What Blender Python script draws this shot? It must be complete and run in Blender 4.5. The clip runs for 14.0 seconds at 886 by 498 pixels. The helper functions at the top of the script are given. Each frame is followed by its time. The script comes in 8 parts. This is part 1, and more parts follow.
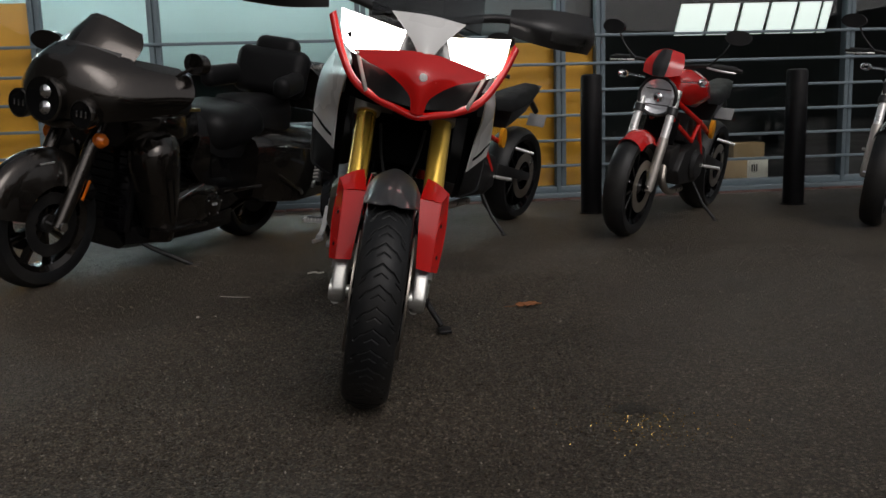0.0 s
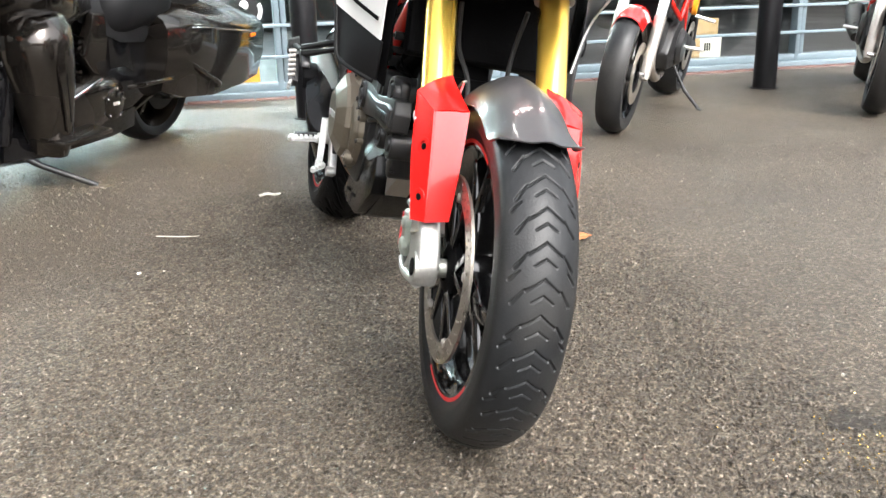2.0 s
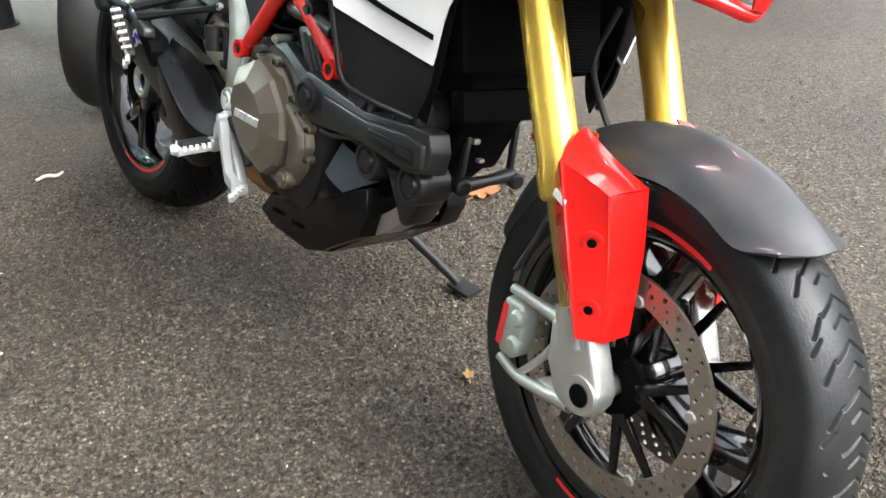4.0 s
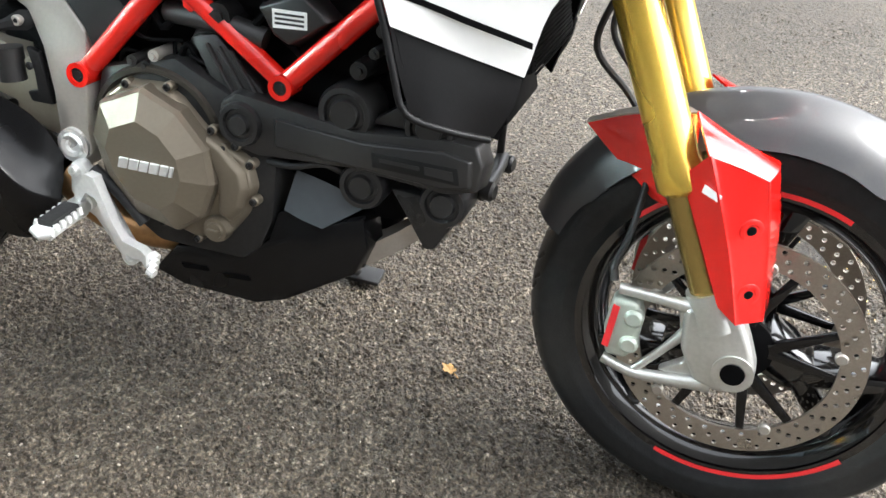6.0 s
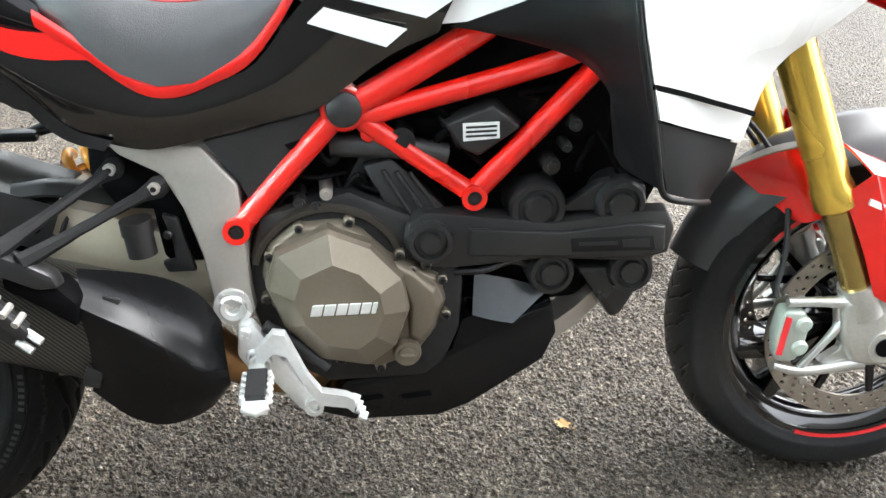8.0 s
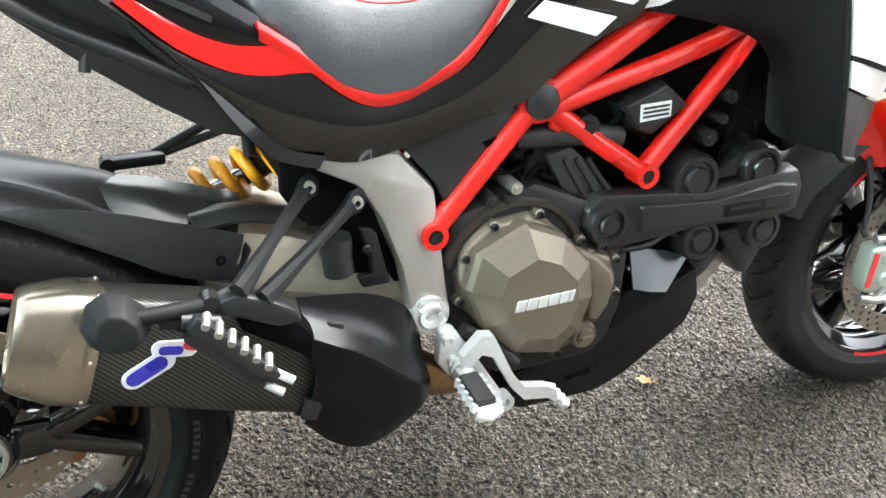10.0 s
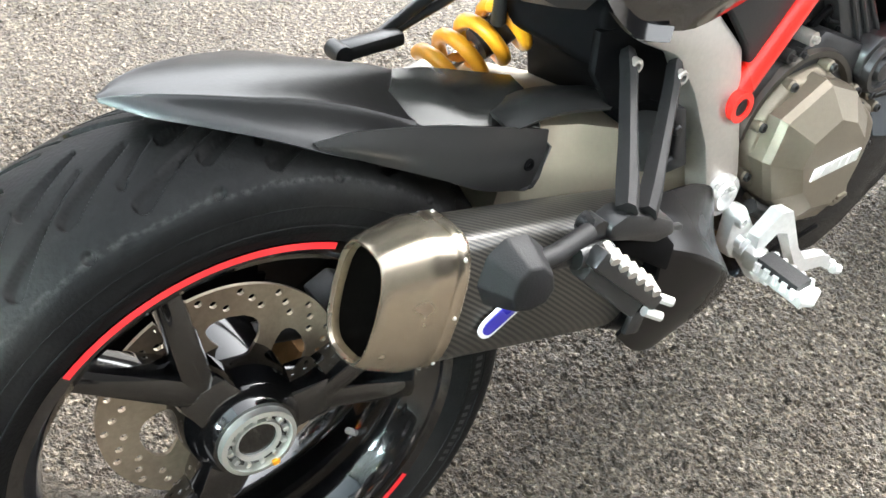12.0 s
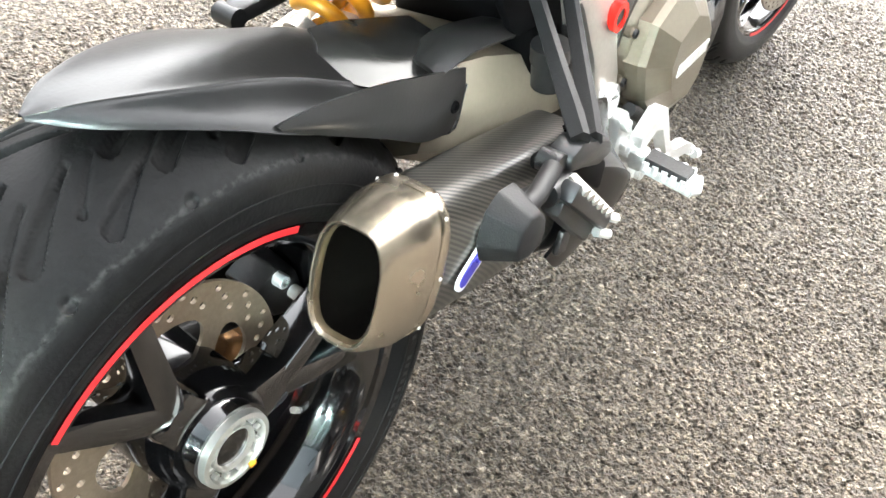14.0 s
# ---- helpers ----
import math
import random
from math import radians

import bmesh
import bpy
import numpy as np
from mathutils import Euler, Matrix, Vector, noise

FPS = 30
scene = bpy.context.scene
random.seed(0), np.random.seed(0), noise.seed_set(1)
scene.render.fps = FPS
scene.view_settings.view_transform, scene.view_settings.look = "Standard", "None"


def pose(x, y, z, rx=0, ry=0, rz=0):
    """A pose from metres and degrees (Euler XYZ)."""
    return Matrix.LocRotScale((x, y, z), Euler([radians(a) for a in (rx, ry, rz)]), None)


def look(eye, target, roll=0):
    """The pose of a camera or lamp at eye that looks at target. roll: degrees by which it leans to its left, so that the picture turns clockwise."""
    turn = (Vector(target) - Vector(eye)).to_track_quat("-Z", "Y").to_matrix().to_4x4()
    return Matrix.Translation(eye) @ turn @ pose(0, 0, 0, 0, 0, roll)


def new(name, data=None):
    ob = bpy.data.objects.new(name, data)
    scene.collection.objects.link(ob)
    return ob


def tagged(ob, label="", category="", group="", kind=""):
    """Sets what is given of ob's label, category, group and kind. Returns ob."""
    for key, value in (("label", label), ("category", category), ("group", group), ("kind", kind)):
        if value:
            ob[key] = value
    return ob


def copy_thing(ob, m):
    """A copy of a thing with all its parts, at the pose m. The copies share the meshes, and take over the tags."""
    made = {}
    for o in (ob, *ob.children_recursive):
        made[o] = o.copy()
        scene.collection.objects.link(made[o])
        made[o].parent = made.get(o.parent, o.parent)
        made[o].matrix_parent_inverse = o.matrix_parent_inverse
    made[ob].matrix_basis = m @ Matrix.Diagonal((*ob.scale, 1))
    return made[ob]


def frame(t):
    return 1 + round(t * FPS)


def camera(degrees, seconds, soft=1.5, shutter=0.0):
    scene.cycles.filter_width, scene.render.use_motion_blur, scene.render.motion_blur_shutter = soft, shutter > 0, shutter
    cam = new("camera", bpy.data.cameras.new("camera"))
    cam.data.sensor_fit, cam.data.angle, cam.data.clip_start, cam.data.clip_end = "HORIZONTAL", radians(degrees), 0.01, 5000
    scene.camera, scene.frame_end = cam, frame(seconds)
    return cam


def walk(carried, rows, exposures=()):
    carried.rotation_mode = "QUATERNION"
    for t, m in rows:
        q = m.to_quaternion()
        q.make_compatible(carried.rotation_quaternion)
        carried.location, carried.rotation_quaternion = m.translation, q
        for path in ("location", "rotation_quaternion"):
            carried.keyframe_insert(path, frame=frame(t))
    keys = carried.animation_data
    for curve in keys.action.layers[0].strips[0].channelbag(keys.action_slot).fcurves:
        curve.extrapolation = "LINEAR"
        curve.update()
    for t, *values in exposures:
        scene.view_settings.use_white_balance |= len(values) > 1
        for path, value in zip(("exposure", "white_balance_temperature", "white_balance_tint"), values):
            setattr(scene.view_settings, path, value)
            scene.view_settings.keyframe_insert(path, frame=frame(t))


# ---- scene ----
cam = camera(53.3, 14.0)
PATH = [
    (0, (0.387, 0.009, 0.796), (0.233, 1.976, 0.467), -1.7),
    (0.5, (0.21, 0.225, 0.769), (0.13, 2.181, 0.356), -0.8),
    (1, (0.067, 0.415, 0.777), (0.069, 2.364, 0.329), -1.1),
    (1.5, (-0.054, 0.642, 0.768), (0.008, 2.572, 0.249), -1.4),
    (2, (-0.15, 0.848, 0.801), (-0.006, 2.748, 0.193), -1.4),
    (2.5, (-0.282, 1.051, 0.808), (0.031, 2.902, 0.119), -0.4),
    (3, (-0.434, 1.25, 0.881), (0.112, 3.001, 0.085), -1.6),
    (3.5, (-0.556, 1.426, 0.944), (0.117, 3.096, 0.071), -0.9),
    (4, (-0.665, 1.577, 1.042), (0.165, 3.102, 0.048), -1.3),
    (4.2, (-0.699, 1.639, 1.053), (0.177, 3.113, 0.024), -1.5),
    (6.3, (-1.022, 2.366, 1.135), (0.418, 2.948, -0.098), 3.0),
    (6.5, (-1.054, 2.447, 1.13), (0.427, 2.971, -0.107), 3.5),
    (7, (-1.136, 2.65, 1.176), (0.464, 2.996, 0.027), 1.7),
    (7.2, (-1.158, 2.723, 1.19), (0.461, 3.002, 0.05), 1.8),
    (9.3, (-1.094, 3.191, 1.192), (0.512, 2.891, 0.039), 4.3),
    (9.5, (-1.086, 3.256, 1.19), (0.509, 2.904, 0.037), 5.0),
    (10, (-1.076, 3.449, 1.192), (0.472, 3.019, 0.002), 5.4),
    (10.5, (-1.019, 3.583, 1.167), (0.474, 3.134, -0.085), 6.5),
    (11, (-0.913, 3.697, 1.152), (0.513, 3.24, -0.174), 6.6),
    (11.5, (-0.831, 3.792, 1.135), (0.492, 3.267, -0.269), 6.7),
    (12, (-0.742, 3.872, 1.103), (0.427, 3.183, -0.366), 9.3),
    (12.5, (-0.655, 3.958, 1.083), (0.356, 3.096, -0.412), 10.4),
    (13, (-0.624, 3.998, 1.079), (0.211, 2.998, -0.438), 15.1),
    (13.5, (-0.613, 4.014, 1.069), (0.144, 2.936, -0.436), 17.4),
    (14, (-0.603, 4.004, 1.082), (0.13, 2.914, -0.427), 17.4),
]
EXPOSURES = [(0.0, -1.15, 6600, 14), (0.2, -0.6, 6600, 14), (0.5, 0.4, 6250, 12), (0.75, 0.8, 6250, 12), (1.0, 1.15, 6250, 11), (1.5, 1.88, 6350, 11), (2.0, 2.25, 6450, 11), (3.0, 2.45, 6350, 9), (4.0, 2.05, 6300, 9), (5.0, 2.22, 6300, 9), (7.0, 2.6, 6250, 9), (9.5, 2.72, 6200, 7), (12.0, 3.08, 6350, 9), (14.0, 3.42, 6500, 10)]
walk(cam, [(t, look(eye, target, roll)) for t, eye, target, roll in PATH], EXPOSURES)

# ---- world and sun: a bright overcast day after rain ----
SUN_TURN, SUN_HEIGHT = 150.0, 44.0
world = bpy.data.worlds.new("overcast_sky")
scene.world = world
world.use_nodes = True
wn, wl = world.node_tree.nodes, world.node_tree.links
sky = wn.new("ShaderNodeTexSky")
sky.sky_type, sky.sun_disc = "NISHITA", False
sky.sun_elevation, sky.sun_rotation = radians(SUN_HEIGHT), radians(SUN_TURN)
sky.air_density, sky.dust_density, sky.ozone_density = 1.0, 4.0, 1.0
pale = wn.new("ShaderNodeHueSaturation")
pale.inputs["Saturation"].default_value = 0.12
wl.new(sky.outputs[0], pale.inputs["Color"])
wl.new(pale.outputs[0], wn["Background"].inputs["Color"])
wn["Background"].inputs["Strength"].default_value = 0.15
sun = new("sun", bpy.data.lights.new("sun", "SUN"))
sun.data.energy, sun.data.angle, sun.data.color = 0.85, radians(35), (1.0, 0.96, 0.9)
a, e = radians(SUN_TURN), radians(SUN_HEIGHT)
sun.matrix_world = look((math.sin(a) * math.cos(e) * 30, math.cos(a) * math.cos(e) * 30, math.sin(e) * 30), (0, 0, 0))


# ---- materials ----
def material(name, colour, rough=0.5, metal=0.0, vary=0.12, scale=40.0, bump=0.0, bump_scale=None, coat=0.0, spread=0.08, dirt=0.0, specular=0.5):
    """Colour and gloss varied at two scales, and a fine relief."""
    m = bpy.data.materials.new(name)
    m.use_nodes = True
    n, l = m.node_tree.nodes, m.node_tree.links
    b = n["Principled BSDF"]
    b.inputs["Metallic"].default_value = metal
    b.inputs["Coat Weight"].default_value = coat
    b.inputs["Coat Roughness"].default_value = 0.04
    b.inputs["Specular IOR Level"].default_value = specular
    where = n.new("ShaderNodeTexCoord").outputs["Object"]
    fine, broad = n.new("ShaderNodeTexNoise"), n.new("ShaderNodeTexNoise")
    for tex, s, detail in ((fine, scale * 6, 4), (broad, scale * 0.35, 3)):
        tex.inputs["Scale"].default_value, tex.inputs["Detail"].default_value = s, detail
        l.new(where, tex.inputs["Vector"])
    total = n.new("ShaderNodeMath")
    total.operation = "ADD"
    l.new(fine.outputs["Fac"], total.inputs[0])
    l.new(broad.outputs["Fac"], total.inputs[1])
    ramp = n.new("ShaderNodeMapRange")
    ramp.inputs["From Min"].default_value, ramp.inputs["From Max"].default_value = 0.6, 1.4
    ramp.inputs["To Min"].default_value, ramp.inputs["To Max"].default_value = 1 - vary, 1 + vary
    l.new(total.outputs[0], ramp.inputs["Value"])
    tint = n.new("ShaderNodeVectorMath")
    tint.operation = "SCALE"
    tint.inputs[0].default_value = colour
    l.new(ramp.outputs[0], tint.inputs["Scale"])
    out = tint.outputs[0]
    if dirt:
        dust = n.new("ShaderNodeMix")
        dust.data_type = "RGBA"
        dust.inputs["B"].default_value = (0.24, 0.2, 0.15, 1)
        mask = n.new("ShaderNodeMapRange")
        mask.inputs["From Min"].default_value, mask.inputs["From Max"].default_value, mask.inputs["To Max"].default_value = 0.48, 0.75, dirt
        l.new(broad.outputs["Fac"], mask.inputs["Value"])
        l.new(mask.outputs[0], dust.inputs["Factor"])
        l.new(out, dust.inputs["A"])
        out = dust.outputs["Result"]
    l.new(out, b.inputs["Base Color"])
    gloss = n.new("ShaderNodeMapRange")
    gloss.inputs["From Min"].default_value, gloss.inputs["From Max"].default_value = 0.3, 0.7
    gloss.inputs["To Min"].default_value, gloss.inputs["To Max"].default_value = max(0.02, rough - spread), min(1, rough + spread)
    l.new(broad.outputs["Fac"], gloss.inputs["Value"])
    l.new(gloss.outputs[0], b.inputs["Roughness"])
    if bump:
        relief = n.new("ShaderNodeTexNoise")
        relief.inputs["Scale"].default_value, relief.inputs["Detail"].default_value = bump_scale or scale * 20, 3
        l.new(where, relief.inputs["Vector"])
        bn = n.new("ShaderNodeBump")
        bn.inputs["Strength"].default_value, bn.inputs["Distance"].default_value = bump, 0.0015
        l.new(relief.outputs["Fac"], bn.inputs["Height"])
        l.new(bn.outputs[0], b.inputs["Normal"])
    return m


def shining(name, colour, strength):
    m = bpy.data.materials.new(name)
    m.use_nodes = True
    b = m.node_tree.nodes["Principled BSDF"]
    b.inputs["Base Color"].default_value = (*colour, 1)
    b.inputs["Emission Color"].default_value = (*colour, 1)
    b.inputs["Emission Strength"].default_value = strength
    return m


def clear(name, colour=(1, 1, 1), rough=0.0, ior=1.45):
    m = bpy.data.materials.new(name)
    m.use_nodes = True
    b = m.node_tree.nodes["Principled BSDF"]
    b.inputs["Base Color"].default_value = (*colour, 1)
    b.inputs["Transmission Weight"].default_value, b.inputs["Roughness"].default_value, b.inputs["IOR"].default_value = 1.0, rough, ior
    return m


def asphalt(name="damp_asphalt", wet=1.0):
    """Worn brown-grey chippings in dark binder, damp but dull, with broad stains."""
    m = bpy.data.materials.new(name)
    m.use_nodes = True
    n, l = m.node_tree.nodes, m.node_tree.links
    b = n["Principled BSDF"]
    where = n.new("ShaderNodeTexCoord").outputs["Object"]

    def texture(kind, scale, detail=2):
        tex = n.new(kind)
        tex.inputs["Scale"].default_value = scale
        if kind == "ShaderNodeTexNoise":
            tex.inputs["Detail"].default_value = detail
        l.new(where, tex.inputs["Vector"])
        return tex

    def scaled(socket, a, b2, lo, hi):
        r = n.new("ShaderNodeMapRange")
        for key, value in (("From Min", a), ("From Max", b2), ("To Min", lo), ("To Max", hi)):
            r.inputs[key].default_value = value
        l.new(socket, r.inputs["Value"])
        return r.outputs[0]

    def sums(kind, p, q):
        s = n.new("ShaderNodeMath")
        s.operation = kind
        for k, v in enumerate((p, q)):
            if isinstance(v, float):
                s.inputs[k].default_value = v
            else:
                l.new(v, s.inputs[k])
        return s.outputs[0]

    stones, small = texture("ShaderNodeTexVoronoi", 120), texture("ShaderNodeTexVoronoi", 300)
    grit, mottle, broad = texture("ShaderNodeTexNoise", 190, 4), texture("ShaderNodeTexNoise", 28, 3), texture("ShaderNodeTexNoise", 1.3, 6)
    lumps = texture("ShaderNodeTexNoise", 105, 5)
    lumps.inputs["Roughness"].default_value = 0.62
    pick, pick_small = n.new("ShaderNodeSeparateColor"), n.new("ShaderNodeSeparateColor")
    l.new(stones.outputs["Color"], pick.inputs[0])
    l.new(small.outputs["Color"], pick_small.inputs[0])
    tone = n.new("ShaderNodeValToRGB")
    ramp = tone.color_ramp
    ramp.elements[0].color, ramp.elements[1].color = (0.052, 0.0410, 0.0290, 1), (0.32, 0.28, 0.222, 1)
    for at, colour in ((0.4, (0.094, 0.075, 0.0535, 1)), (0.7, (0.135, 0.110, 0.081, 1)), (0.9, (0.195, 0.164, 0.126, 1))):
        ramp.elements.new(at).color = colour
    blend = sums("ADD", sums("MULTIPLY", pick.outputs[0], 0.5), sums("MULTIPLY", pick_small.outputs[0], 0.2))
    mixed = sums("ADD", blend, scaled(grit.outputs["Fac"], 0.3, 0.7, 0.0, 0.3))
    l.new(scaled(mixed, 0.17, 0.86, 0.0, 1.0), tone.inputs[0])
    shade = sums("MULTIPLY", scaled(lumps.outputs["Fac"], 0.40, 0.60, 0.55, 1.35), scaled(broad.outputs["Fac"], 0.3, 0.7, 0.72, 1.24))
    shade = sums("MULTIPLY", shade, scaled(mottle.outputs["Fac"], 0.3, 0.7, 0.85, 1.15))
    shade = sums("MULTIPLY", shade, scaled(stones.outputs["Distance"], 0.22, 0.62, 1.18, 0.60))
    tint = n.new("ShaderNodeVectorMath")
    tint.operation = "SCALE"
    l.new(tone.outputs[0], tint.inputs[0])
    l.new(sums("MULTIPLY", shade, wet), tint.inputs["Scale"])
    l.new(tint.outputs[0], b.inputs["Base Color"])
    l.new(scaled(broad.outputs["Fac"], 0.35, 0.65, 0.32, 0.48), b.inputs["Roughness"])
    b.inputs["Specular IOR Level"].default_value = 0.42
    height = sums("ADD", sums("MULTIPLY", lumps.outputs["Fac"], 1.5), sums("ADD", sums("MULTIPLY", small.outputs["Distance"], -0.3), sums("MULTIPLY", stones.outputs["Distance"], -0.5)))
    bn = n.new("ShaderNodeBump")
    bn.inputs["Strength"].default_value, bn.inputs["Distance"].default_value = 1.0, 0.009
    l.new(height, bn.inputs["Height"])
    l.new(bn.outputs[0], b.inputs["Normal"])
    return m


def carbon():
    """Twill weave under lacquer: two crossing bands."""
    m = bpy.data.materials.new("carbon_fibre_twill")
    m.use_nodes = True
    n, l = m.node_tree.nodes, m.node_tree.links
    b = n["Principled BSDF"]
    where = n.new("ShaderNodeTexCoord").outputs["Object"]
    wave = n.new("ShaderNodeTexWave")
    wave.wave_type, wave.bands_direction = "BANDS", "DIAGONAL"
    wave.inputs["Scale"].default_value, wave.inputs["Distortion"].default_value = 95, 0.3
    l.new(where, wave.inputs["Vector"])
    tone = n.new("ShaderNodeValToRGB")
    tone.color_ramp.elements[0].position, tone.color_ramp.elements[1].position = 0.35, 0.65
    tone.color_ramp.elements[0].color, tone.color_ramp.elements[1].color = (0.009, 0.0088, 0.008, 1), (0.062, 0.058, 0.050, 1)
    l.new(wave.outputs["Fac"], tone.inputs[0])
    l.new(tone.outputs[0], b.inputs["Base Color"])
    b.inputs["Roughness"].default_value, b.inputs["Metallic"].default_value = 0.36, 0.3
    b.inputs["Coat Weight"].default_value, b.inputs["Coat Roughness"].default_value = 0.22, 0.1
    return m


M_ASPHALT = asphalt()
M_STAIN = asphalt("oil_stained_asphalt", 0.45)
M_CARBON = carbon()
M_RED = material("red_gloss_paint", (0.62, 0.008, 0.006), 0.2, vary=0.05, scale=6, coat=0.8)
M_FRAME = material("red_frame_paint", (0.66, 0.012, 0.006), 0.3, vary=0.06, scale=8, coat=0.5)
M_WHITE = material("white_gloss_paint", (0.82, 0.82, 0.8), 0.3, vary=0.03, scale=6, coat=0.7)
M_BLACK = material("black_gloss_paint", (0.0035, 0.0035, 0.004), 0.12, vary=0.2, scale=6, coat=0.45, spread=0.04, specular=0.25)
M_SATIN = material("black_satin_plastic", (0.015, 0.015, 0.0155), 0.34, vary=0.15, scale=20, bump=0.12, dirt=0.03, specular=0.45)
M_GRAIN = material("dark_grey_grained_plastic", (0.019, 0.019, 0.0195), 0.42, vary=0.15, scale=30, bump=0.2, dirt=0.03, specular=0.45)
M_DARK = material("dark_engine_metal", (0.018, 0.018, 0.0185), 0.42, metal=0.2, vary=0.3, scale=25, bump=0.2, dirt=0.08, specular=0.35)
# Near-black of black parts; also shade painted into engine gaps and hollows.
M_PIT = material("black_parts_and_shade", (0.0025, 0.0025, 0.0028), 0.6, vary=0.2, scale=20, specular=0.05)
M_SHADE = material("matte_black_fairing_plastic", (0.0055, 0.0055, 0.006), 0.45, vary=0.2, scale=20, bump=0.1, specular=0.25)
M_HUGGER = material("satin_charcoal_hugger", (0.017, 0.017, 0.0172), 0.30, vary=0.12, scale=12, bump=0.08, dirt=0.04, specular=0.5)
# Metallic grey, brighter than the hugger, to carry the hump's sky sheen.
M_BOSS = material("sky_sheen_hump", (0.13, 0.128, 0.12), 0.2, metal=0.8, vary=0.08, scale=12)
M_WHEEL = material("deep_gloss_black_lacquer", (0.003, 0.003, 0.0033), 0.12, vary=0.2, scale=6, coat=1.0, spread=0.04, specular=0.5)
M_SHIELD = material("satin_black_heat_shield", (0.004, 0.004, 0.0045), 0.26, vary=0.15, scale=12, bump=0.03, specular=0.26)
M_RUST = material("rust_stained_disc_steel", (0.36, 0.285, 0.205), 0.4, metal=0.4, vary=0.2, scale=30, bump=0.15, dirt=0.35)
M_FENDER = material("glossy_dark_carbon", (0.030, 0.030, 0.032), 0.46, vary=0.15, scale=60, coat=0.4, dirt=0.05)
M_BORE = material("sooty_outlet_metal", (0.14, 0.10, 0.06), 0.45, metal=0.6, vary=0.3, scale=30, bump=0.15)
# Near-black without gloss: the hollow's deep shade is put into its colour.
M_HOLLOW = material("outlet_shade", (0.004, 0.0035, 0.003), 0.9, vary=0.2, scale=20, specular=0.0)
M_REFLECT = material("faceted_lamp_reflector", (0.92, 0.92, 0.93), 0.12, metal=0.7, vary=0.2, scale=20, bump=1.0, bump_scale=60)
M_FACET = material("sky_sheen_facet_plastic", (0.045, 0.052, 0.057), 0.22, vary=0.1, scale=12, bump=0.06)
M_PLATE = material("grey_plate", (0.28, 0.28, 0.28), 0.5, vary=0.1, scale=10)
M_TOUR = material("deep_brown_black_metallic_paint", (0.050, 0.043, 0.037), 0.24, metal=0.9, vary=0.2, scale=6, coat=0.9, specular=0.4)
M_STOP = material("dark_grey_moulded_rubber", (0.009, 0.009, 0.0094), 0.62, vary=0.12, scale=30, bump=0.2, specular=0.22)
M_TAUPE = material("tungsten_grey_casting", (0.185, 0.158, 0.118), 0.42, metal=0.55, vary=0.07, scale=30, bump=0.22, dirt=0.08)
M_CAST = material("bare_grey_casting", (0.45, 0.42, 0.38), 0.38, metal=0.65, vary=0.08, scale=30, bump=0.2, dirt=0.1)
M_SWING = material("tan_anodised_swingarm", (0.42, 0.365, 0.275), 0.42, metal=0.35, vary=0.06, scale=20, bump=0.12, dirt=0.1)
M_ALU = material("bright_aluminium", (0.76, 0.76, 0.74), 0.3, metal=0.6, vary=0.1, scale=30, bump=0.12, dirt=0.08)
M_PALE = material("pale_machined_aluminium", (0.60, 0.61, 0.57), 0.33, metal=0.85, vary=0.08, scale=30, bump=0.1, dirt=0.06)
M_BRIGHT = material("pale_bead_blasted_aluminium", (0.78, 0.78, 0.76), 0.38, metal=0.45, vary=0.1, scale=30, bump=0.15, dirt=0.08)
M_FOOT = material("cast_silver_fork_foot", (0.62, 0.62, 0.59), 0.34, metal=0.8, vary=0.12, scale=30, bump=0.18, dirt=0.12)
M_CALIPER = material("pale_grey_green_caliper", (0.42, 0.46, 0.40), 0.4, metal=0.4, vary=0.08, scale=30, bump=0.1, dirt=0.08)
M_STEEL = material("brushed_disc_steel", (0.42, 0.38, 0.33), 0.35, metal=0.9, vary=0.15, scale=50, bump=0.15, dirt=0.25)
M_TITAN = material("brushed_titanium", (0.47, 0.41, 0.325), 0.27, metal=0.95, vary=0.04, scale=30, bump=0.02, spread=0.015)
M_HEAT_DARK = material("dark_bronze_casting", (0.05, 0.044, 0.036), 0.4, metal=0.5, vary=0.1, scale=30, bump=0.15)
M_HEAT = material("heat_tinted_steel", (0.42, 0.24, 0.11), 0.35, metal=0.85, vary=0.25, scale=20)
M_GOLD = material("gold_anodised_fork", (0.88, 0.58, 0.10), 0.24, metal=0.75, vary=0.05, scale=10, coat=0.3)
M_GOLD_DARK = material("bronze_fork_slider", (0.42, 0.3, 0.1), 0.28, metal=0.85, vary=0.06, scale=10)
M_SPRING = material("yellow_spring_paint", (0.72, 0.3, 0.012), 0.32, vary=0.08, scale=20, coat=0.4)
M_TYRE = material("worn_tyre_rubber", (0.0115, 0.0123, 0.0132), 0.42, vary=0.45, scale=14, bump=0.3, dirt=0.06, specular=0.3)


